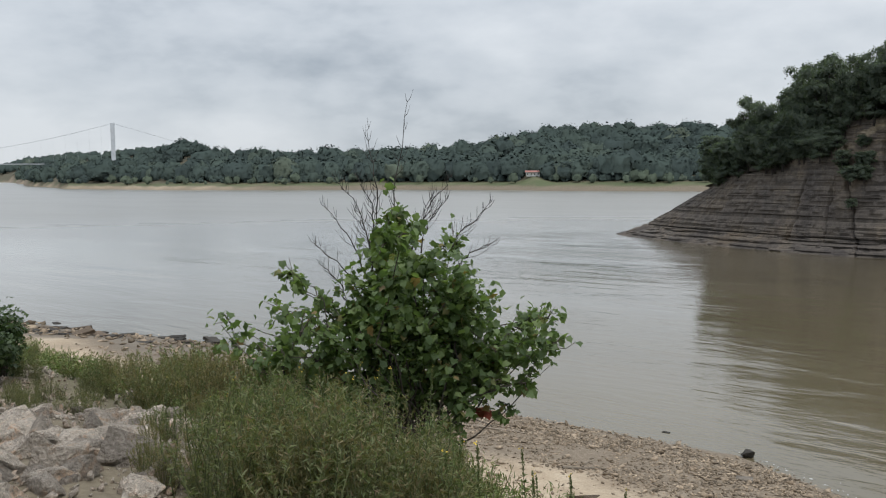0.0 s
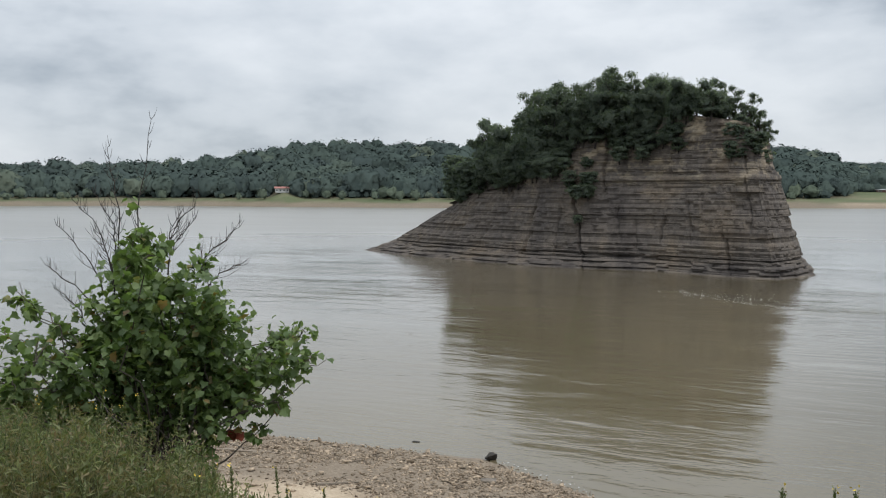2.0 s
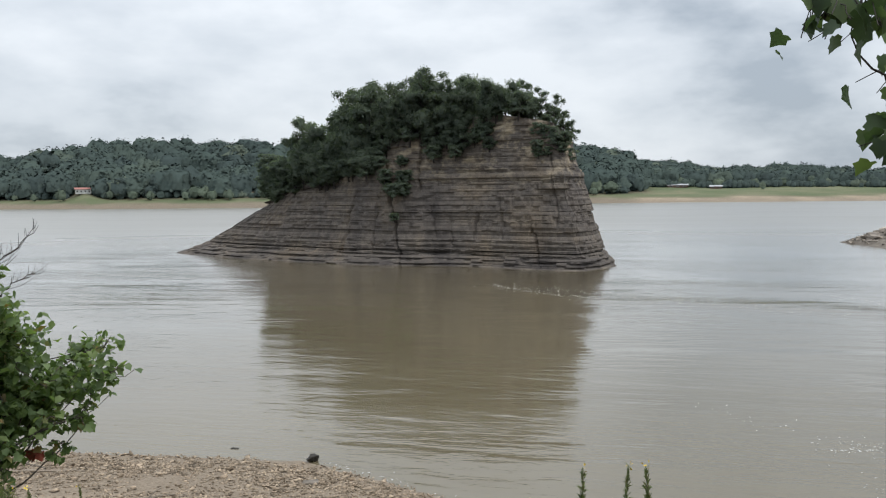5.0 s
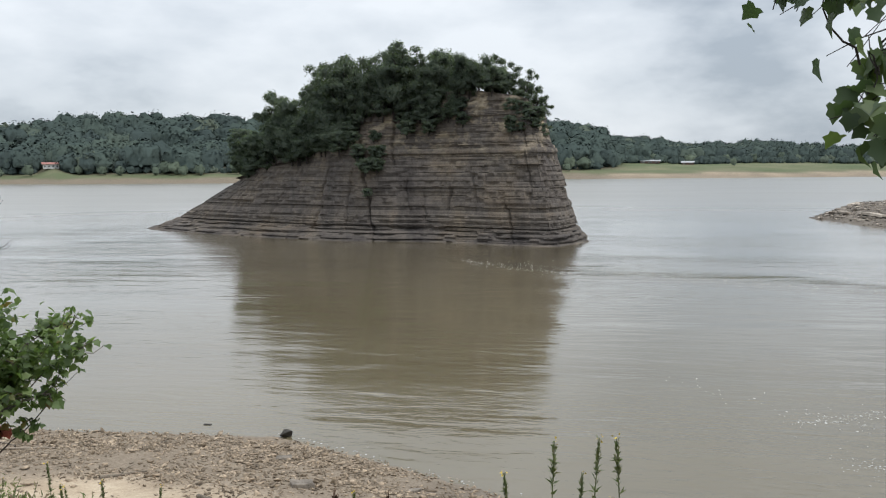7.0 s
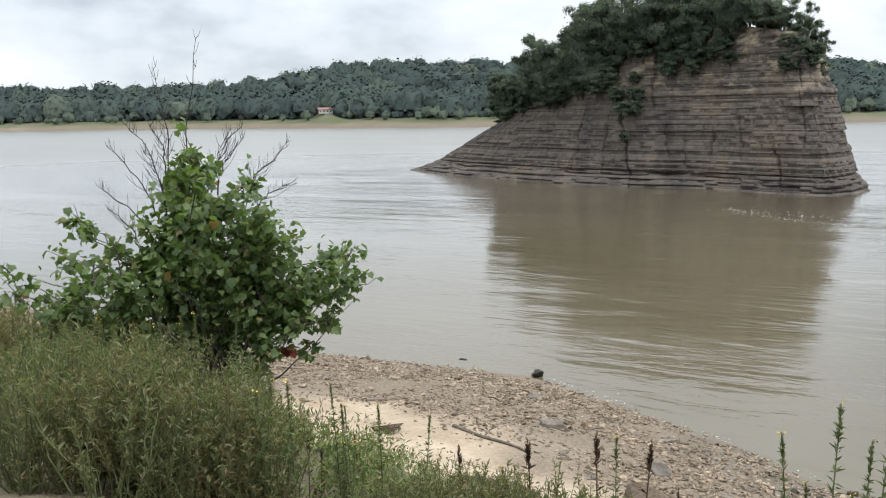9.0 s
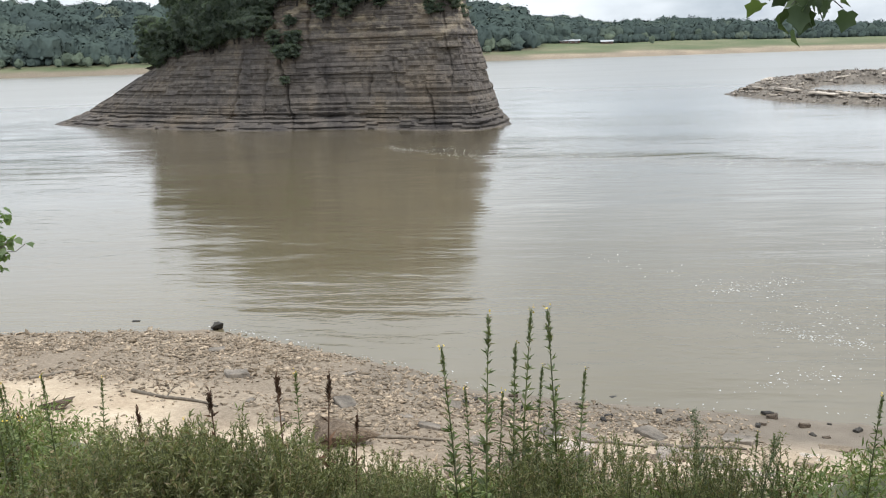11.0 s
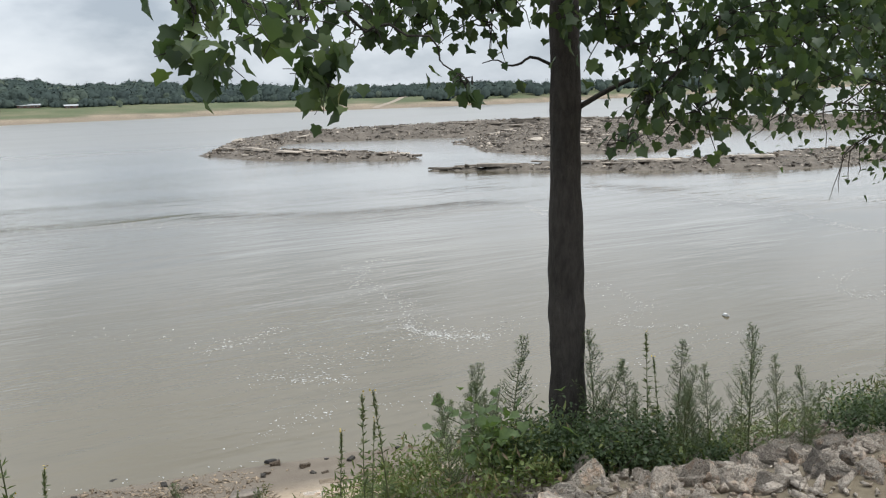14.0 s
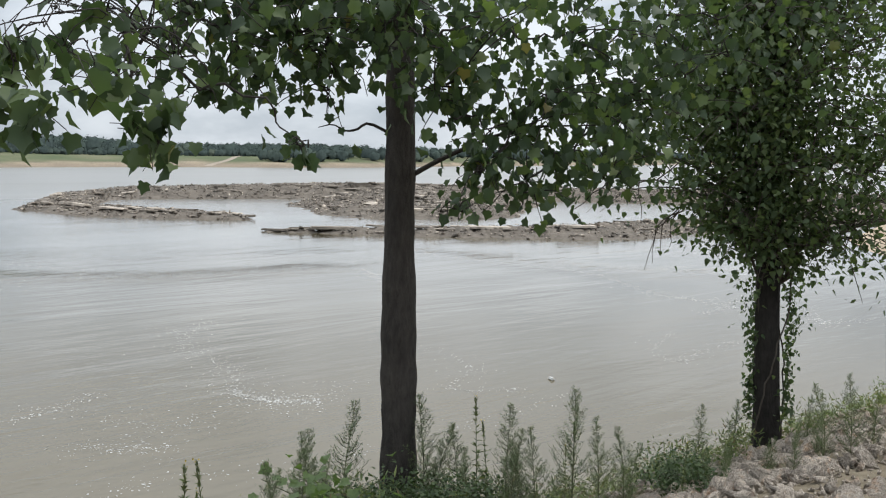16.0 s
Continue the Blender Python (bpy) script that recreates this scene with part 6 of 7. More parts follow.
def build_cottonwood():
    """The second tree: a dark trunk wound with vines, small leaves in a dense low crown."""
    r = np.random.default_rng(103)
    bx, by = 9.0, -1.72
    bz = float(land(np.array([bx]), np.array([by]))[0])
    o = np.array([bx, by, bz])
    t = thing("cottonwood_tree", (bx, by, bz), "cottonwood with a vine-wound trunk and small leaves", "tree")
    trunk = curve([(0, 0, -0.3, 0.18), (0.0, 0.0, 0.2, 0.135), (0.0, 0.03, 1.0, 0.118), (0.02, 0.05, 2.0, 0.11), (0.0, 0.05, 4.0, 0.09), (0.1, 0.1, 7.5, 0.03)], 36)
    part("trunk", fast_mesh("trunk", *tubes([trunk], 14), M_BARK, True), M_BARK, t)
    ends = [
        (93.2, 0.5, 8.4, 200, 0.36), (94.5, -2.6, 8.4, 190, 0.34), (96.0, -1.2, 8.3, 330, 0.42), (97.5, 1.8, 8.4, 330, 0.45), (96.6, -4.4, 8.5, 110, 0.28), (99, 3.8, 8.5, 380, 0.5), (99.5, -0.5, 8.3, 420, 0.45), (101, -3.0, 8.4, 380, 0.42),
        (102.5, 0.6, 8.5, 420, 0.5), (103.5, -2.8, 8.6, 330, 0.42), (104.5, 2.5, 8.8, 380, 0.5), (105.5, -0.8, 9.0, 260, 0.42), (106.0, -4.8, 8.9, 60, 0.25), (102.5, -5.4, 8.7, 60, 0.22), (104, 6, 9, 380, 0.6), (100, 7, 9, 380, 0.6), (96, 5, 9.2, 330, 0.55),
        (107.5, 4, 9.4, 330, 0.55), (93.5, 6.5, 8.8, 700, 0.65), (97, 8.5, 8.6, 700, 0.7), (94, 9, 8.6, 600, 0.6), (96, 6, 8.4, 500, 0.5), (101, 9, 8.5, 420, 0.65), (105, 8.5, 8.8, 420, 0.65), (95, 10.5, 9.2, 400, 0.7), (99, 12, 9.0, 420, 0.7), (104, 12.5, 9.2, 420, 0.7), (102, 5, 8.2, 380, 0.55), (98, 4.5, 8.2, 380, 0.55), (94.8, 3.0, 8.3, 320, 0.45), (106.5, 1.5, 8.8, 360, 0.5), (102, 11, 9.4, 380, 0.7), (97, 12, 9.8, 330, 0.7), (107, 10, 9.6, 330, 0.7), (103, 18, 9.6, 330, 0.8), (110, 7, 10, 330, 0.7), (98.3, -5.4, 8.7, 60, 0.2), (112, 2, 10, 250, 0.6), (93.5, -2.4, 8.6, 220, 0.45), (95.2, -4.0, 8.6, 130, 0.35), (107, -2.4, 9.0, 260, 0.5), (106, -4.0, 9.0, 130, 0.4), (109, -1, 9.5, 280, 0.6), (91.8, 0.6, 8.6, 220, 0.5), (92.4, 3.0, 8.8, 320, 0.6), (91.5, -1.2, 8.5, 110, 0.35),
    ]
    paths, leaves = [], []
    for az, el, d, n, wide in ends:
        end = spherical(az, el, d) - o
        z0 = max(1.7, end[2] - 0.5)
        start = trunk[int(np.interp(z0, trunk[:, 2], np.arange(36))), :3]
        p, at = leafy_limb(start, end, 0.022, int(n * 1.5), wide * 1.35, r, 0.2, 14, 0.3)
        paths += p
        leaves.append(at)
    for k in range(4):
        end = spherical(94.0 - k * 0.5, -5.8 - k * 0.5, 8.4) - o
        paths.append(curve(np.column_stack([[spherical(94.5, -3.5, 8.5) - o, spherical(94.0 - k * 0.3, -4.6, 8.4) - o, end], [0.007, 0.005, 0.002]]), 7, 0.05, k))
    part("branchwork", fast_mesh("branchwork", *tubes(paths, 4), M_TWIG, True), M_TWIG, t)
    at = np.concatenate(leaves)
    ob = part("crown", fast_mesh("crown", *scattered(heart_leaf(), at, leaf_turns(len(at), r, -0.6, 0.6), r.uniform(0.04, 0.082, len(at))), M_COTTONWOOD), M_COTTONWOOD, t)
    ob["kind"] = "stuff"
    z = r.uniform(0.3, 2.1, 900)
    a = math.atan2(-by, -bx) + np.where(r.random(900) < 0.5, 1, -1) * np.where(z > 1.5, r.uniform(0.5, 2.6, 900), r.normal(size=900) * 0.4 + 1.55)
    rad = 0.15 + np.abs(r.normal(size=900)) * np.where(z > 1.2, 0.09, 0.045)
    v = np.column_stack([np.cos(a) * rad, np.sin(a) * rad, z])
    ob = part("vine_leaves", fast_mesh("vine_leaves", *scattered(heart_leaf(), v, leaf_turns(900, r, -0.8, 0.4), r.uniform(0.035, 0.06, 900)), M_COTTONWOOD), M_COTTONWOOD, t, "climbing vine leaves")
    ob["kind"] = "stuff"
    vines = [curve(np.array([(np.cos(p + z * 1.2) * 0.16, np.sin(p + z * 1.2) * 0.16, z, 0.008) for z in np.linspace(0, 2.2, 9)]), 24, 0.06, k) for k, p in enumerate((0.3, 2.2, 4.1))]
    part("vine", fast_mesh("vine", *tubes(vines, 5), M_TWIG, True), M_TWIG, t)


build_cottonwood()


def build_sapling():
    """The bushy sycamore sapling on the bank, with dead bare shoots standing out of its top."""
    r = np.random.default_rng(105)
    bx, by = -0.1, 9.25
    bz = float(land(np.array([bx]), np.array([by]))[0])
    o, UP = np.array([bx, by, bz]), (0.02, 0.2, 9.21)
    t = thing("sycamore_sapling", (bx, by, bz), "bushy green sycamore sapling with bare dead shoots", "sapling")
    # azimuth, elevation of each leafy shoot's end, leaves, spread
    ends = [
        (-2.1, -0.9, 90, 0.16), (-2.0, -2.2, 110, 0.2), (-1.4, -3.6, 130, 0.26), (-2.8, -4.8, 150, 0.3), (-3.2, -3.6, 60, 0.22), (1.8, -3.4, 70, 0.17), (2.0, -4.8, 130, 0.26), (0.5, -5.2, 150, 0.3), (2.6, -6.4, 120, 0.26),
        (-5.6, -7.0, 120, 0.28), (-6.4, -8.2, 120, 0.26), (-8.6, -8.4, 60, 0.22), (-9.0, -6.2, 24, 0.12), (-8.7, -5.2, 12, 0.07), (-11.5, -9.4, 44, 0.2), (-13.0, -9.3, 26, 0.14), (-10.5, -10.6, 60, 0.24), (-3.8, -7.4, 160, 0.34),
        (-1.0, -7.6, 190, 0.36), (1.5, -8.2, 190, 0.36), (4.0, -8.4, 150, 0.32), (6.2, -8.8, 110, 0.26), (7.6, -8.2, 34, 0.14), (8.4, -8.6, 34, 0.14), (9.3, -10.4, 26, 0.11), (6.4, -10.8, 120, 0.26), (4.2, -11.0, 150, 0.32),
        (5.8, -13.2, 36, 0.18), (4.4, -14.2, 24, 0.14), (2.0, -11.4, 150, 0.32), (-1.0, -11.4, 190, 0.36), (-4.0, -11.0, 190, 0.36), (-7.0, -11.4, 150, 0.34), (-9.5, -12.4, 110, 0.3), (-3, -14, 130, 0.32),
        (9.0, -9.2, 40, 0.13), (9.7, -10.8, 30, 0.11), (8.2, -12.2, 22, 0.12), (-9.2, -5.4, 12, 0.07), (-13.4, -9.2, 36, 0.15), (-12.4, -9.8, 40, 0.16), (-10.4, -7.9, 36, 0.18), (7.0, -9.8, 60, 0.2),
    ]
    paths, leaves = [], []
    for az, el, n, wide in ends:
        end = spherical(az, el, 9.05 + r.normal() * 0.4, UP) - o
        start = np.array([r.normal() * 0.1, r.normal() * 0.1, max(-0.1, min(0.6, end[2] * 0.3))])
        p, at = leafy_limb(start, end, 0.012, int(n * 2.7), wide * 1.0, r, 0.06, 8, 0.5)
        paths += p
        leaves.append(at)
    part("branchwork", fast_mesh("branchwork", *tubes(paths, 5), M_TWIG, True), M_TWIG, t)
    at = np.concatenate(leaves)
    ob = part("foliage", fast_mesh("foliage", *scattered(lobed_leaf(), at, leaf_turns(len(at), r, -0.35, 0.45), r.uniform(0.048, 0.098, len(at))), M_SAPLING), M_SAPLING, t)
    ob["kind"] = "stuff"
    bare = []
    for a1, e1, a2, e2 in ((-1.8, -6, -1.0, 4.6), (-3.0, -6, -3.6, 2.8), (-3.6, -7, -6.4, -2.0), (-3.2, -7, -5.4, -0.6), (-4.0, -8, -7.0, -4.4), (-0.8, -5, 1.6, -0.3), (-0.6, -5, 0.8, -0.9), (1.8, -5, 4.2, -1.9), (2.2, -6, 4.4, -4.6), (-3.4, -6, -4.4, -2.4), (-5, -8, -6.6, -5.8), (-3.0, -5, -4.2, -0.2), (-0.2, -5, 1.4, -1.6)):
        a, b = spherical(a1, e1, 9.25, UP) - o, spherical(a2, e2, 9.3, UP) - o
        main = curve(np.column_stack([[a, (a + b) / 2 + [0.05 * np.sign(a1 - a2), 0, 0.02], b], [0.009, 0.006, 0.0025]]), 12, 0.05, len(bare))
        bare.append(main)
        grow = (main[-1, :3] - main[0, :3]) / np.linalg.norm(main[-1, :3] - main[0, :3])
        for k in range(3, 12):
            for side in (-1, 1):
                if r.random() < 0.3:
                    continue
                out = np.array([side * r.uniform(0.35, 0.8), r.normal() * 0.4, 0]) + grow * r.uniform(0.6, 1.1)
                d = out * r.uniform(0.10, 0.26) * (1.15 - k / 14)
                tip = main[k, :3] + d + [0, 0, 0.05]
                bare.append(np.column_stack([[main[k, :3], main[k, :3] + d * 0.55, tip], [0.0034, 0.0026, 0.0014]]))
                if r.random() < 0.4:
                    bare.append(np.column_stack([[main[k, :3] + d * 0.5, main[k, :3] + d * 0.75 + [-side * 0.02, 0, 0.04], main[k, :3] + d * 0.9 + [-side * 0.03, 0, 0.09]], [0.0022, 0.0018, 0.0012]]))
    part("dead_wood", fast_mesh("dead_wood", *tubes(bare, 5), M_BARK, True), M_BARK, t, "bare dead shoots")
    red = spherical(3.8, -15.0, 8.9, UP) - o
    part("dead_leaf", fast_mesh("dead_leaf", *scattered(lobed_leaf(), red + r.normal(size=(5, 3)) * 0.03, leaf_turns(5, r, -1.3, 0.2), np.full(5, 0.095)), M_DEADLEAF), M_DEADLEAF, t, "withered red leaves")


build_sapling()


# ---- weeds ----
def willow_kind(seed, height, spread, stems, leaves):
    """A feathery bush: many thin upright stems set with narrow leaves."""
    r = np.random.default_rng(seed)
    t = thing("willow_bush", (0, 0, 0), "feathery green willow bush with reddish stem tips", "bush", "willow bushes")
    paths, at, turns = [], [], []
    for _ in range(stems):
        a, k = r.uniform(0, 6.28), r.uniform(0.2, 1.0) * spread
        h = height * r.uniform(0.6, 1.0) * (1 - 0.25 * k / spread)
        p = curve([(np.cos(a) * k * 0.25, np.sin(a) * k * 0.25, -0.05, 0.006), (np.cos(a) * k * 0.7, np.sin(a) * k * 0.7, h * 0.55, 0.004), (np.cos(a) * k, np.sin(a) * k, h, 0.0015)], 8, 0.08, int(r.integers(1e6)))
        p[:, 3] = np.maximum(p[:, 3], 0.0015)
        paths.append(p)
        f = r.uniform(1.0, 7.0, leaves)
        i = np.minimum(f.astype(int), 6)
        pts = p[i, :3] + (p[i + 1, :3] - p[i, :3]) * (f - i)[:, None]
        at.append(pts)
        q = leaf_turns(leaves, r, 0.7, 0.45)
        turns.append(q)
    part("stalk", fast_mesh("stalk", *tubes(paths, 3), M_STALK), M_STALK, t)
    at, turns = np.concatenate(at), np.concatenate(turns)
    part("foliage", fast_mesh("foliage", *scattered(narrow_leaf(), at, turns, r.uniform(0.026, 0.056, (len(at), 1)) * [1, 1.1, 1]), M_WILLOW), M_WILLOW, t)
    return t


def primrose_kind(seed, height, dry=False, flower=True):
    """A tall weed: one stalk, narrow leaves up its length, a spike of pods and a few yellow flowers at the top."""
    r = np.random.default_rng(seed)
    t = thing("tall_weed", (0, 0, 0), "dried brown seed stalk standing among weeds" if dry else "tall green weed stalk with pods and yellow flowers", "weed", "tall weeds")
    lean = r.normal(size=2) * 0.07
    stalk = curve([(0, 0, -0.05, 0.007), (lean[0] * 0.4, lean[1] * 0.4, height * 0.5, 0.005), (lean[0], lean[1], height, 0.002)], 24)
    part("stalk", fast_mesh("stalk", *tubes([stalk], 5), M_SEED if dry else M_STALK), M_STALK, t)
    n = 96 if not dry else 16
    f = r.uniform(0.12, 0.93, n)
    k = (f * 23).astype(int)
    size = 0.115 * (1.1 - f * 0.8)
    part("leaves", fast_mesh("leaves", *scattered(narrow_leaf(), stalk[k, :3], leaf_turns(n, r, 0.55, 0.3), np.column_stack([size, size * 1.25, size])), M_SEED if dry else M_WEED), M_WEED, t)
    n = 110
    f = r.uniform(0.86, 0.995, n)
    k = (f * 23).astype(int)
    pods = narrow_leaf()
    part("seed_spike", fast_mesh("seed_spike", *scattered(pods, stalk[k, :3] + r.normal(size=(n, 3)) * [0.004, 0.004, 0.02], leaf_turns(n, r, 1.15, 0.2), r.uniform(0.022, 0.036, n) * (1.15 if dry else 1)), M_SEED if dry else M_WEED), M_WEED, t)
    if flower and not dry:
        n = 4
        part("flowers", fast_mesh("flowers", *scattered(heart_leaf(), stalk[-1, :3] + r.normal(size=(n, 3)) * [0.012, 0.012, 0.015], leaf_turns(n, r, 0.5, 0.4), np.full(n, 0.017)), M_FLOWER), M_FLOWER, t, "small yellow flowers")
    return t


def mugwort_kind(seed, height):
    """A feathery spire: short side sprays up the stalk, shorter towards the tip, set with tiny leaves."""
    r = np.random.default_rng(seed)
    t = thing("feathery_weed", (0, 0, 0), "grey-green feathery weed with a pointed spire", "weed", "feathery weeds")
    stalk = curve([(0, 0, -0.05, 0.007), (0.01, 0.01, height * 0.5, 0.005), (r.normal() * 0.05, r.normal() * 0.05, height, 0.002)], 36)
    paths, at = [stalk], []
    for k in range(3, 35):
        for _ in range(3):
            a, l = r.uniform(0, 6.28), (1 - k / 36) * 0.27 * height * r.uniform(0.5, 1.1) + 0.015
            b = stalk[k, :3]
            e = b + np.array([np.cos(a) * l, np.sin(a) * l, l * 1.0])
            paths.append(np.column_stack([[b, (b + e) / 2 - [0, 0, 0.02], e], [0.003, 0.002, 0.001]]))
            m = int(9 + l * 170)
            f = r.uniform(0.15, 1, m)[:, None]
            at.append(b + (e - b) * f + r.normal(size=(m, 3)) * 0.006)
    part("stalk", fast_mesh("stalk", *tubes(paths[:1], 3), M_STALK), M_STALK, t)
    part("sprays", fast_mesh("sprays", *tubes(paths[1:], 3), M_STALK), M_STALK, t)["kind"] = "stuff"
    at = np.concatenate(at)
    part("leaves", fast_mesh("leaves", *scattered(narrow_leaf(), at, leaf_turns(len(at), r, 0.7, 0.5), r.uniform(0.010, 0.026, len(at))), M_MUGWORT), M_MUGWORT, t)
    return t


WILLOWS = [willow_kind(201 + k, 1.0, 0.30 + 0.08 * k, 26, 64) for k in range(4)]
TALL = [primrose_kind(211 + k, 1.3) for k in range(3)] + [primrose_kind(221 + k, 0.8, True) for k in range(2)]
FEATHER = [mugwort_kind(231 + k, 1.0) for k in range(2)]


def on_bank(az, d):
    x, y = polar(az, d)
    if az > 60:
        x, y = x + 0.17, y - 0.1
    return x, y, float(land(np.array([x]), np.array([y]))[0])


def willow_thicket(spots):
    """The lower willow growth as one thicket; each spot is a kind, a place, a height and a turn."""
    t = thing("willow_thicket", (0, 0, 0), "low green willow growth along the bank", "thicket", kind="stuff")
    for name, material in (("stalks", M_STALK), ("foliage", M_WILLOW)):
        V, F, base = [], [], 0
        for kind, place, k, turn in spots:
            me = [c for c in WILLOWS[kind].children if c.name.startswith(name[:5])][0].data
            v = np.empty(len(me.vertices) * 3, np.float32)
            me.vertices.foreach_get("co", v)
            f = np.empty(len(me.loops), np.int32)
            me.loops.foreach_get("vertex_index", f)
            c, n = math.cos(turn), math.sin(turn)
            V.append((v.reshape(-1, 3) * k) @ np.array([[c, n, 0], [-n, c, 0], [0, 0, 1]]) + place)
            F.append(f.reshape(len(me.polygons), -1) + base)
            base += len(me.vertices)
        part(name, fast_mesh(name, np.concatenate(V), np.concatenate(F), material), material, t)["kind"] = "stuff"


def plant_weeds():
    r = np.random.default_rng(240)
    thicket = []
    # the willow thicket below the sapling; its tops keep under the line of sight to the water
    for _ in range(175):
        az, d = r.uniform(-17, 2.5), r.uniform(5.0, 8.2)
        if az < -12 and r.random() < 0.3:
            continue
        x, y, z = on_bank(az, d)
        top = EYE_Z + d * math.tan(radians(np.interp(az, [-21, -18, -15, -9, -5, 0, 3], [-15.5, -13.5, -12.4, -11.4, -12.0, -13.8, -17]))) - abs(r.normal()) * 0.3
        h = min(max(top - z, 0.3), 1.25) * r.choice([0.6, 0.8, 1.0, 1.15, 1.2])
        plant(WILLOWS, int(r.integers(4)), (x, y, z - 0.03), h, r.uniform(0, 360))
    for _ in range(135):
        u, s = r.uniform(-17, -4), r.uniform(4.7, 7.6)
        x, y, z = at_bank(u, s)
        az, d = math.degrees(math.atan2(x, y)), math.hypot(x, y)
        if az > -9:
            continue
        top = EYE_Z + d * math.tan(radians(np.interp(az, [-29, -25, -22, -10], [-8.8, -9.4, -10.2, -10.5]))) - r.uniform(0, 0.4) * r.random()
        plant(WILLOWS, int(r.integers(4)), (x, y, z - 0.03), min(max(top - z, 0.4), 2.3) * 1.2, r.uniform(0, 360))
    # low weeds behind the riprap upstream
    for _ in range(90):
        az, d = r.uniform(-33, -19.5), r.uniform(8.4, 11.5)
        x, y, z = on_bank(az, d)
        top = EYE_Z + d * math.tan(radians(r.uniform(-13.6, -11.6)))
        thicket.append((int(r.integers(4)), (x, y, z - 0.03), min(max(top - z, 0.25), 0.9), r.uniform(0, 6.28)))
    for _ in range(28):
        az, d = r.uniform(0, 9.5), r.uniform(5.0, 7.5)
        x, y, z = on_bank(az, d)
        top = EYE_Z + d * math.tan(radians(r.uniform(-22, float(np.interp(az, [0, 6, 9.5], [-16.0, -16.2, -19])))))
        plant(TALL, int(r.choice([0, 1, 2, 2, 3])), (x, y, z), max(0.35, top - z) / 1.3, r.uniform(0, 360))
    # stalks that stand out against the water: azimuth and elevation of the tip, distance, kind
    for az, el, d, k in ((35.9, -18.9, 5.0, 1), (37.75, -17.4, 5.0, 0), (39.65, -19.3, 5.05, 2), (40.15, -17.05, 5.0, 1), (41.2, -20.6, 5.1, 2), (43.05, -17.0, 5.0, 0), (44.1, -20.8, 5.0, 2), (36.9, -21.5, 5.2, 1), (38.6, -21.9, 5.2, 0), (42.2, -21.6, 5.2, 1),
                         (23.8, -20.6, 5.5, 3), (25.0, -19.9, 5.5, 0), (26.6, -20.9, 5.5, 4), (9.6, -17.9, 5.5, 1), (19.6, -20.7, 5.5, 3), (17.8, -22.1, 5.4, 2), (63.0, -20.6, 5.4, 0), (62.5, -19.2, 4.9, 0), (64.6, -18.7, 4.9, 1), (60.7, -21.1, 4.9, 2),
                         (82.1, -15.5, 6.0, 0), (83.0, -16.8, 6.1, 1), (12.2, -19.0, 5.6, 2), (7.0, -18.2, 5.8, 0), (28.5, -23.5, 5.4, 4), (15.0, -21.0, 5.6, 4), (56.0, -24.0, 5.2, 2), (88.0, -18.0, 5.6, 1), (95.5, -17.4, 5.8, 0)):
        x, y, z = on_bank(az, d)
        h = EYE_Z + d * math.tan(radians(el)) - z
        plant(TALL, k, (x, y, z), max(h, 0.3) / (1.3 if k < 3 else 0.8), r.uniform(0, 360))
    for _ in range(20):
        az, d = r.uniform(-17, 1), r.uniform(5.6, 8.0)
        x, y, z = on_bank(az, d)
        k = int(r.choice([0, 1, 2]))
        plant(TALL, k, (x, y, z), max(EYE_Z - d * math.tan(radians(r.uniform(11.4, 14.0))) - z, 0.4) / 1.3, r.uniform(0, 360))
    for _ in range(8):
        az, d = r.uniform(-27.5, -24.3), r.uniform(11, 12.5)
        x, y, z = on_bank(az, d)
        plant(WILLOWS, int(r.integers(4)), (x, y, z - 0.03), min(EYE_Z - d * math.tan(radians(r.uniform(8.4, 9.4))) - z, 1.9), r.uniform(0, 360))
    for _ in range(34):
        az, d = r.uniform(66, 108), r.uniform(5.6, 7.4)
        x, y, z = on_bank(az, d)
        plant(FEATHER, int(r.integers(2)), (x, y, z), min(max(EYE_Z + d * math.tan(radians(r.uniform(-21, -17))) - z, 0.3), 1.0), r.uniform(0, 360))
    # low bushes among the weeds under the crest
    for _ in range(46):
        az, d = r.choice([11, 17, 24, 30, 41, 47, 55]) + r.normal() * 2.6, r.uniform(4.6, 6.2)
        x, y, z = on_bank(az, d)
        top = EYE_Z + d * math.tan(radians(r.uniform(-27.0, -21.0)))
        thicket.append((int(r.integers(4)), (x, y, z - 0.03), min(max(top - z, 0.25), 0.8), r.uniform(0, 6.28)))
    for _ in range(60):
        az, d = r.uniform(11, 34), r.uniform(4.8, 6.2)
        x, y, z = on_bank(az, d)
        top = EYE_Z + d * math.tan(radians(np.interp(az, [11, 20, 27, 34], [-20.5, -20.8, -23.6, -25.0]) - abs(r.normal()) * 1.6))
        thicket.append((int(r.integers(4)), (x, y, z - 0.03), min(max(top - z, 0.25), 1.0), r.uniform(0, 6.28)))
    for az, el, d in ((73.0, -15.9, 5.9), (78.4, -15.6, 5.8), (84.0, -15.9, 6.2), (88.4, -14.5, 6.2), (91.8, -16.7, 6.2), (68.5, -19.5, 5.0), (105.3, -12.4, 6.4), (106.5, -13.4, 6.6), (103.8, -13.2, 6.4), (79.3, -17.0, 5.9), (86.0, -17.2, 6.0), (90.2, -16.4, 6.3), (52.5, -23.2, 5.4), (56.5, -24.2, 5.3), (98.5, -14.6, 8.0), (102.8, -14.0, 8.2), (96.4, -15.2, 7.6)):
        x, y, z = on_bank(az, d)
        plant(FEATHER, int(r.integers(2)), (x, y, z), max(EYE_Z + d * math.tan(radians(el)) - z, 0.3), r.uniform(0, 360))

    willow_thicket(thicket)


plant_weeds()


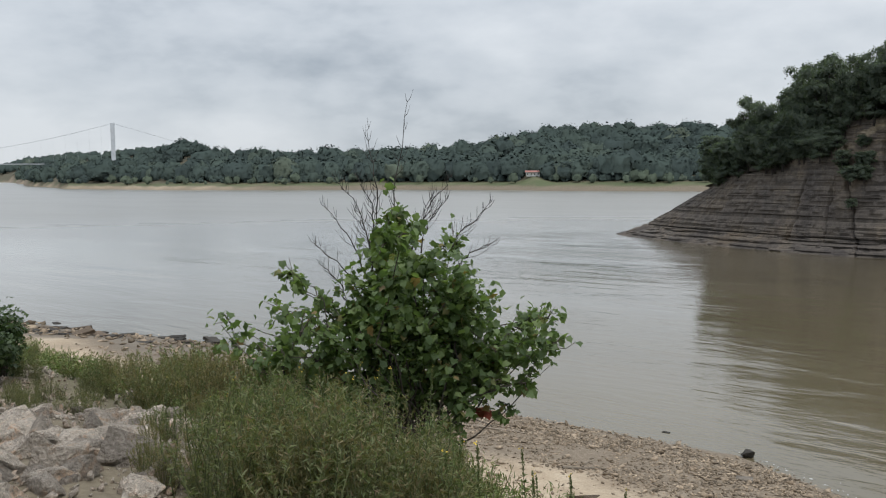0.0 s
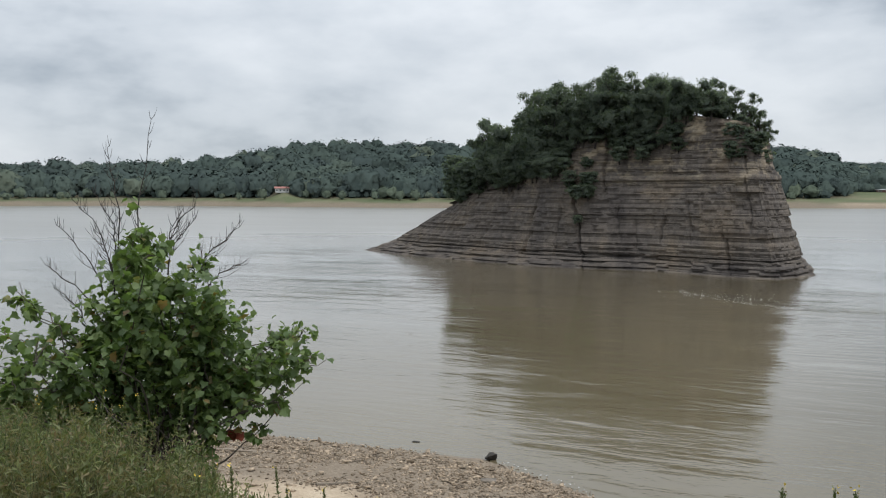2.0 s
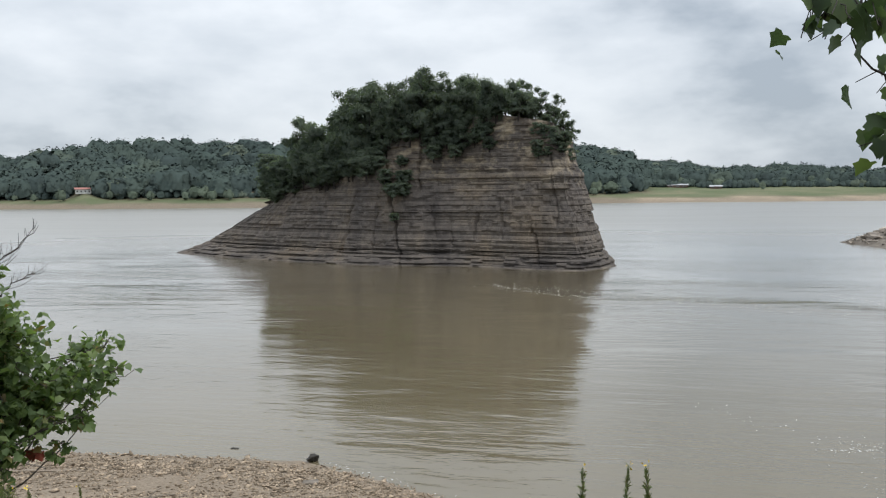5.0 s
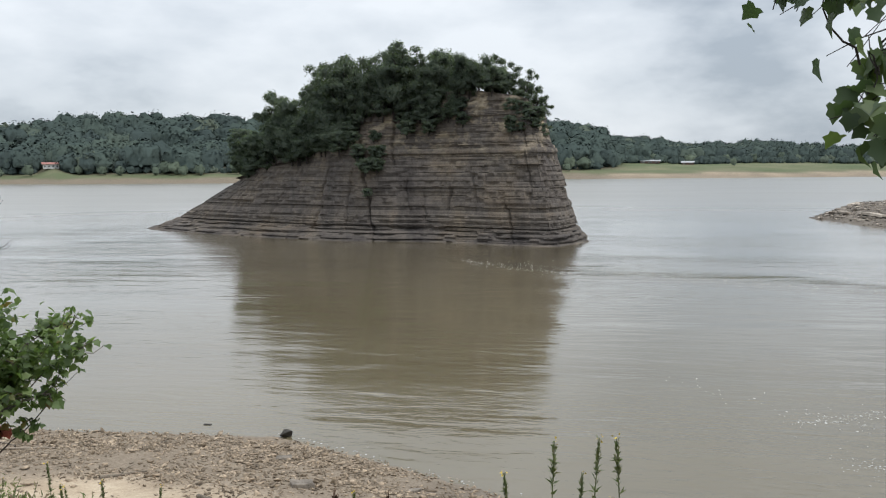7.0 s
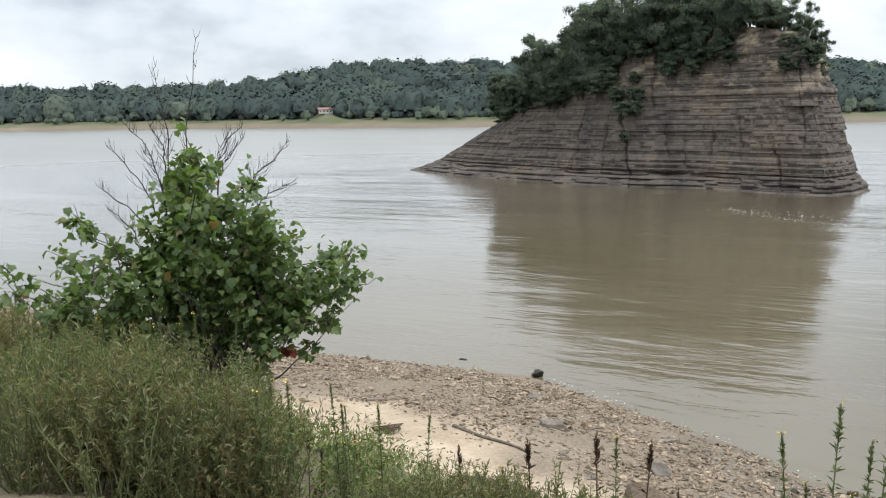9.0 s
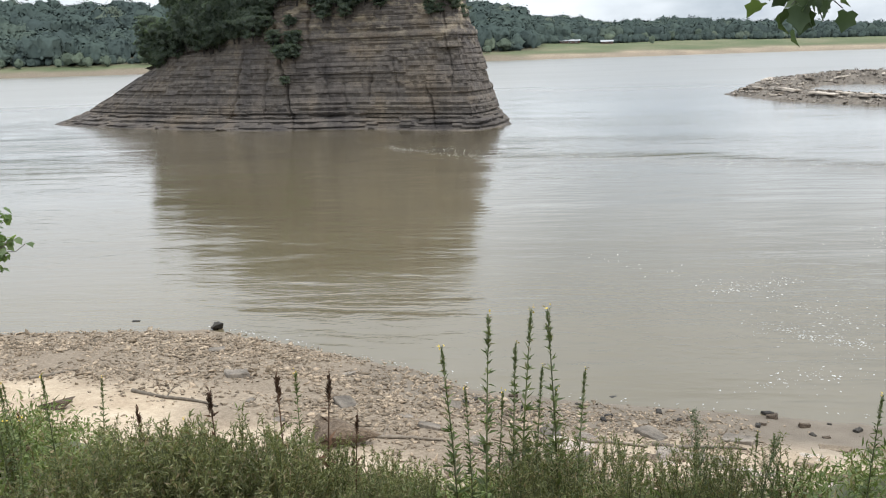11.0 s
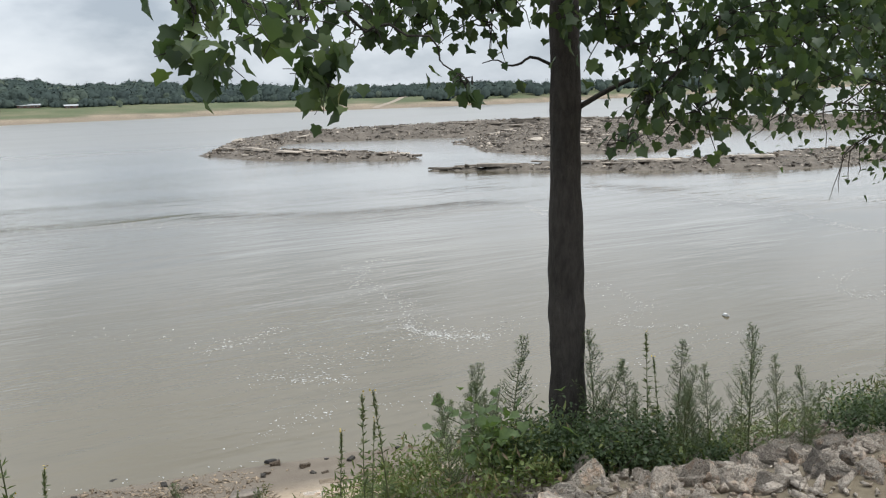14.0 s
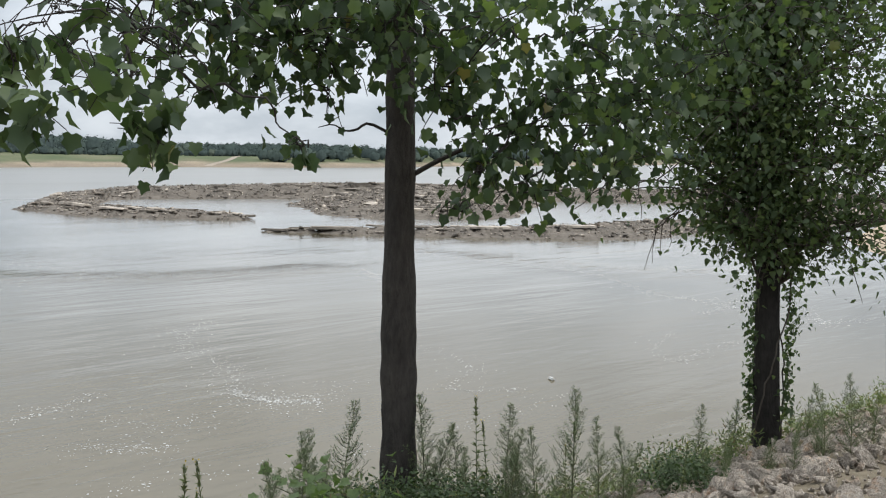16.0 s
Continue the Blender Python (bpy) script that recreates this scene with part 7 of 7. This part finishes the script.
def undergrowth():
    """Low leafy growth over the bank, thick below the crest."""
    r = np.random.default_rng(250)
    n = 3000
    u, s = r.uniform(-15, 15, n), 4.3 + np.abs(r.normal(size=n)) * 2.6
    keep = (s < 11) & (waves(u, s, 2.5, 31) > -0.75) & ~((u > 4.0) & (r.random(n) < 0.62)) & ~((np.abs(u + 0.5) < 3.5) & (r.random(n) < 0.3)) & ~((u < -5) & (s < 4.9))
    u, s = np.concatenate([u[keep], r.uniform(-5, 4.5, 700)]), np.concatenate([s[keep], r.uniform(4.2, 6.2, 700)])
    x, y = u * ALONG[0] + s * OUT[0], u * ALONG[1] + s * OUT[1]
    z = land(x, y)
    h = r.uniform(0.10, 0.30, len(x)) * np.where((u > 1.5) & (u < 4.6) & (s > 4.2) & (s < 6), 1.25, 1) * r.choice([0.7, 1.0, 1.35], len(x))
    per = 40
    a = r.uniform(0, 6.28, (len(x), per))
    f = r.random((len(x), per)) ** 0.7
    rad = h[:, None] * 0.7 * np.sqrt(r.random((len(x), per))) * (1.1 - 0.5 * f)
    at = np.stack([x[:, None] + np.cos(a) * rad, y[:, None] + np.sin(a) * rad, z[:, None] + h[:, None] * f], -1).reshape(-1, 3)
    m = len(at)
    broad = r.random(m) < 0.45
    v1 = scattered(heart_leaf(), at[broad], leaf_turns(broad.sum(), r, 0.0, 0.5), r.uniform(0.016, 0.040, broad.sum()))
    v2 = scattered(narrow_leaf(), at[~broad], leaf_turns((~broad).sum(), r, 0.7, 0.5), r.uniform(0.04, 0.09, (~broad).sum()))
    tagged(new("undergrowth", fast_mesh("undergrowth", *joined(v1, v2), M_UNDERGROWTH)), "low green weeds covering the river bank", "weeds", kind="stuff")


undergrowth()


def low_bush(az, d, height, wide, seed, leaf=1.0):
    """A dense rounded bush of small dark leaves at the foot of the trees."""
    r = np.random.default_rng(seed)
    x, y, z = on_bank(az, d)
    t = thing("bush", (x, y, z), "dense dark green bush at the tree's foot" if az > 0 else "dark green bush above the waterline rocks", "bush", "bushes at the tree" if az > 0 else "")
    stems = []
    for _ in range(14):
        a, k = r.uniform(0, 6.28), r.uniform(0.3, 0.9) * wide
        stems.append(curve([(0, 0, -0.05, 0.008), (np.cos(a) * k * 0.5, np.sin(a) * k * 0.5, height * 0.5, 0.005), (np.cos(a) * k, np.sin(a) * k, height * r.uniform(0.6, 1.0), 0.002)], 6, 0.05, int(r.integers(1e6))))
    part("branchwork", fast_mesh("branchwork", *tubes(stems, 4), M_TWIG), M_TWIG, t)
    n = 2600
    tip = np.array([q[r.integers(2, 6), :3] for q in (stems[i] for i in r.integers(0, 14, n))])
    at = tip + r.normal(size=(n, 3)) * [wide * 0.22, wide * 0.22, height * 0.14]
    at[:, 2] = np.maximum(at[:, 2], 0.03)
    ob = part("foliage", fast_mesh("foliage", *scattered(heart_leaf(), at, leaf_turns(n, r, -0.1, 0.6), leaf * r.uniform(0.014, 0.034, n)), M_BUSH), M_BUSH, t)
    ob["kind"] = "stuff"


for b_k, (b_az, b_d, b_h, b_w) in enumerate(((77.6, 5.4, 0.36, 0.40), (80.6, 5.5, 0.34, 0.42), (74.6, 5.4, 0.32, 0.36), (84.6, 5.9, 0.24, 0.34), (95.5, 6.2, 0.26, 0.34))):
    low_bush(b_az, b_d, b_h, b_w, 400 + b_k)


def leafy_shoot(az, d, height, seed):
    """A young sycamore shoot with bright lobed leaves."""
    r = np.random.default_rng(seed)
    x, y, z = on_bank(az, d)
    t = thing("sycamore_shoot", (x, y, z), "young sycamore shoot with bright green lobed leaves", "sapling", "sycamore shoots")
    stems = [curve([(0, 0, -0.05, 0.008), (r.normal() * 0.05, r.normal() * 0.05, height * 0.5, 0.006), (r.normal() * 0.16, r.normal() * 0.16, height * r.uniform(0.7, 1.0), 0.003)], 8) for _ in range(4)]
    part("stem", fast_mesh("stem", *tubes(stems, 5), M_STALK), M_STALK, t)
    at = np.concatenate([q[r.integers(3, 8, 16), :3] for q in stems]) + r.normal(size=(64, 3)) * 0.07
    me = fast_mesh("leaf", *lobed_leaf(), M_SAPLING)
    for p, m, k in zip(at, leaf_turns(64, r, -0.2, 0.4), r.uniform(0.045, 0.085, 64)):
        part("leaf", me, M_SAPLING, t).matrix_basis = Matrix.Translation(p) @ Matrix(m.tolist()).to_4x4() @ Matrix.Diagonal((k, k, k, 1))


low_bush(-25.1, 11.0, 0.72, 0.34, 421, 2.0)
low_bush(-26.3, 10.6, 0.6, 0.4, 422, 2.0)
leafy_shoot(71.4, 5.3, 0.6, 411)
leafy_shoot(72.6, 5.5, 0.5, 412)
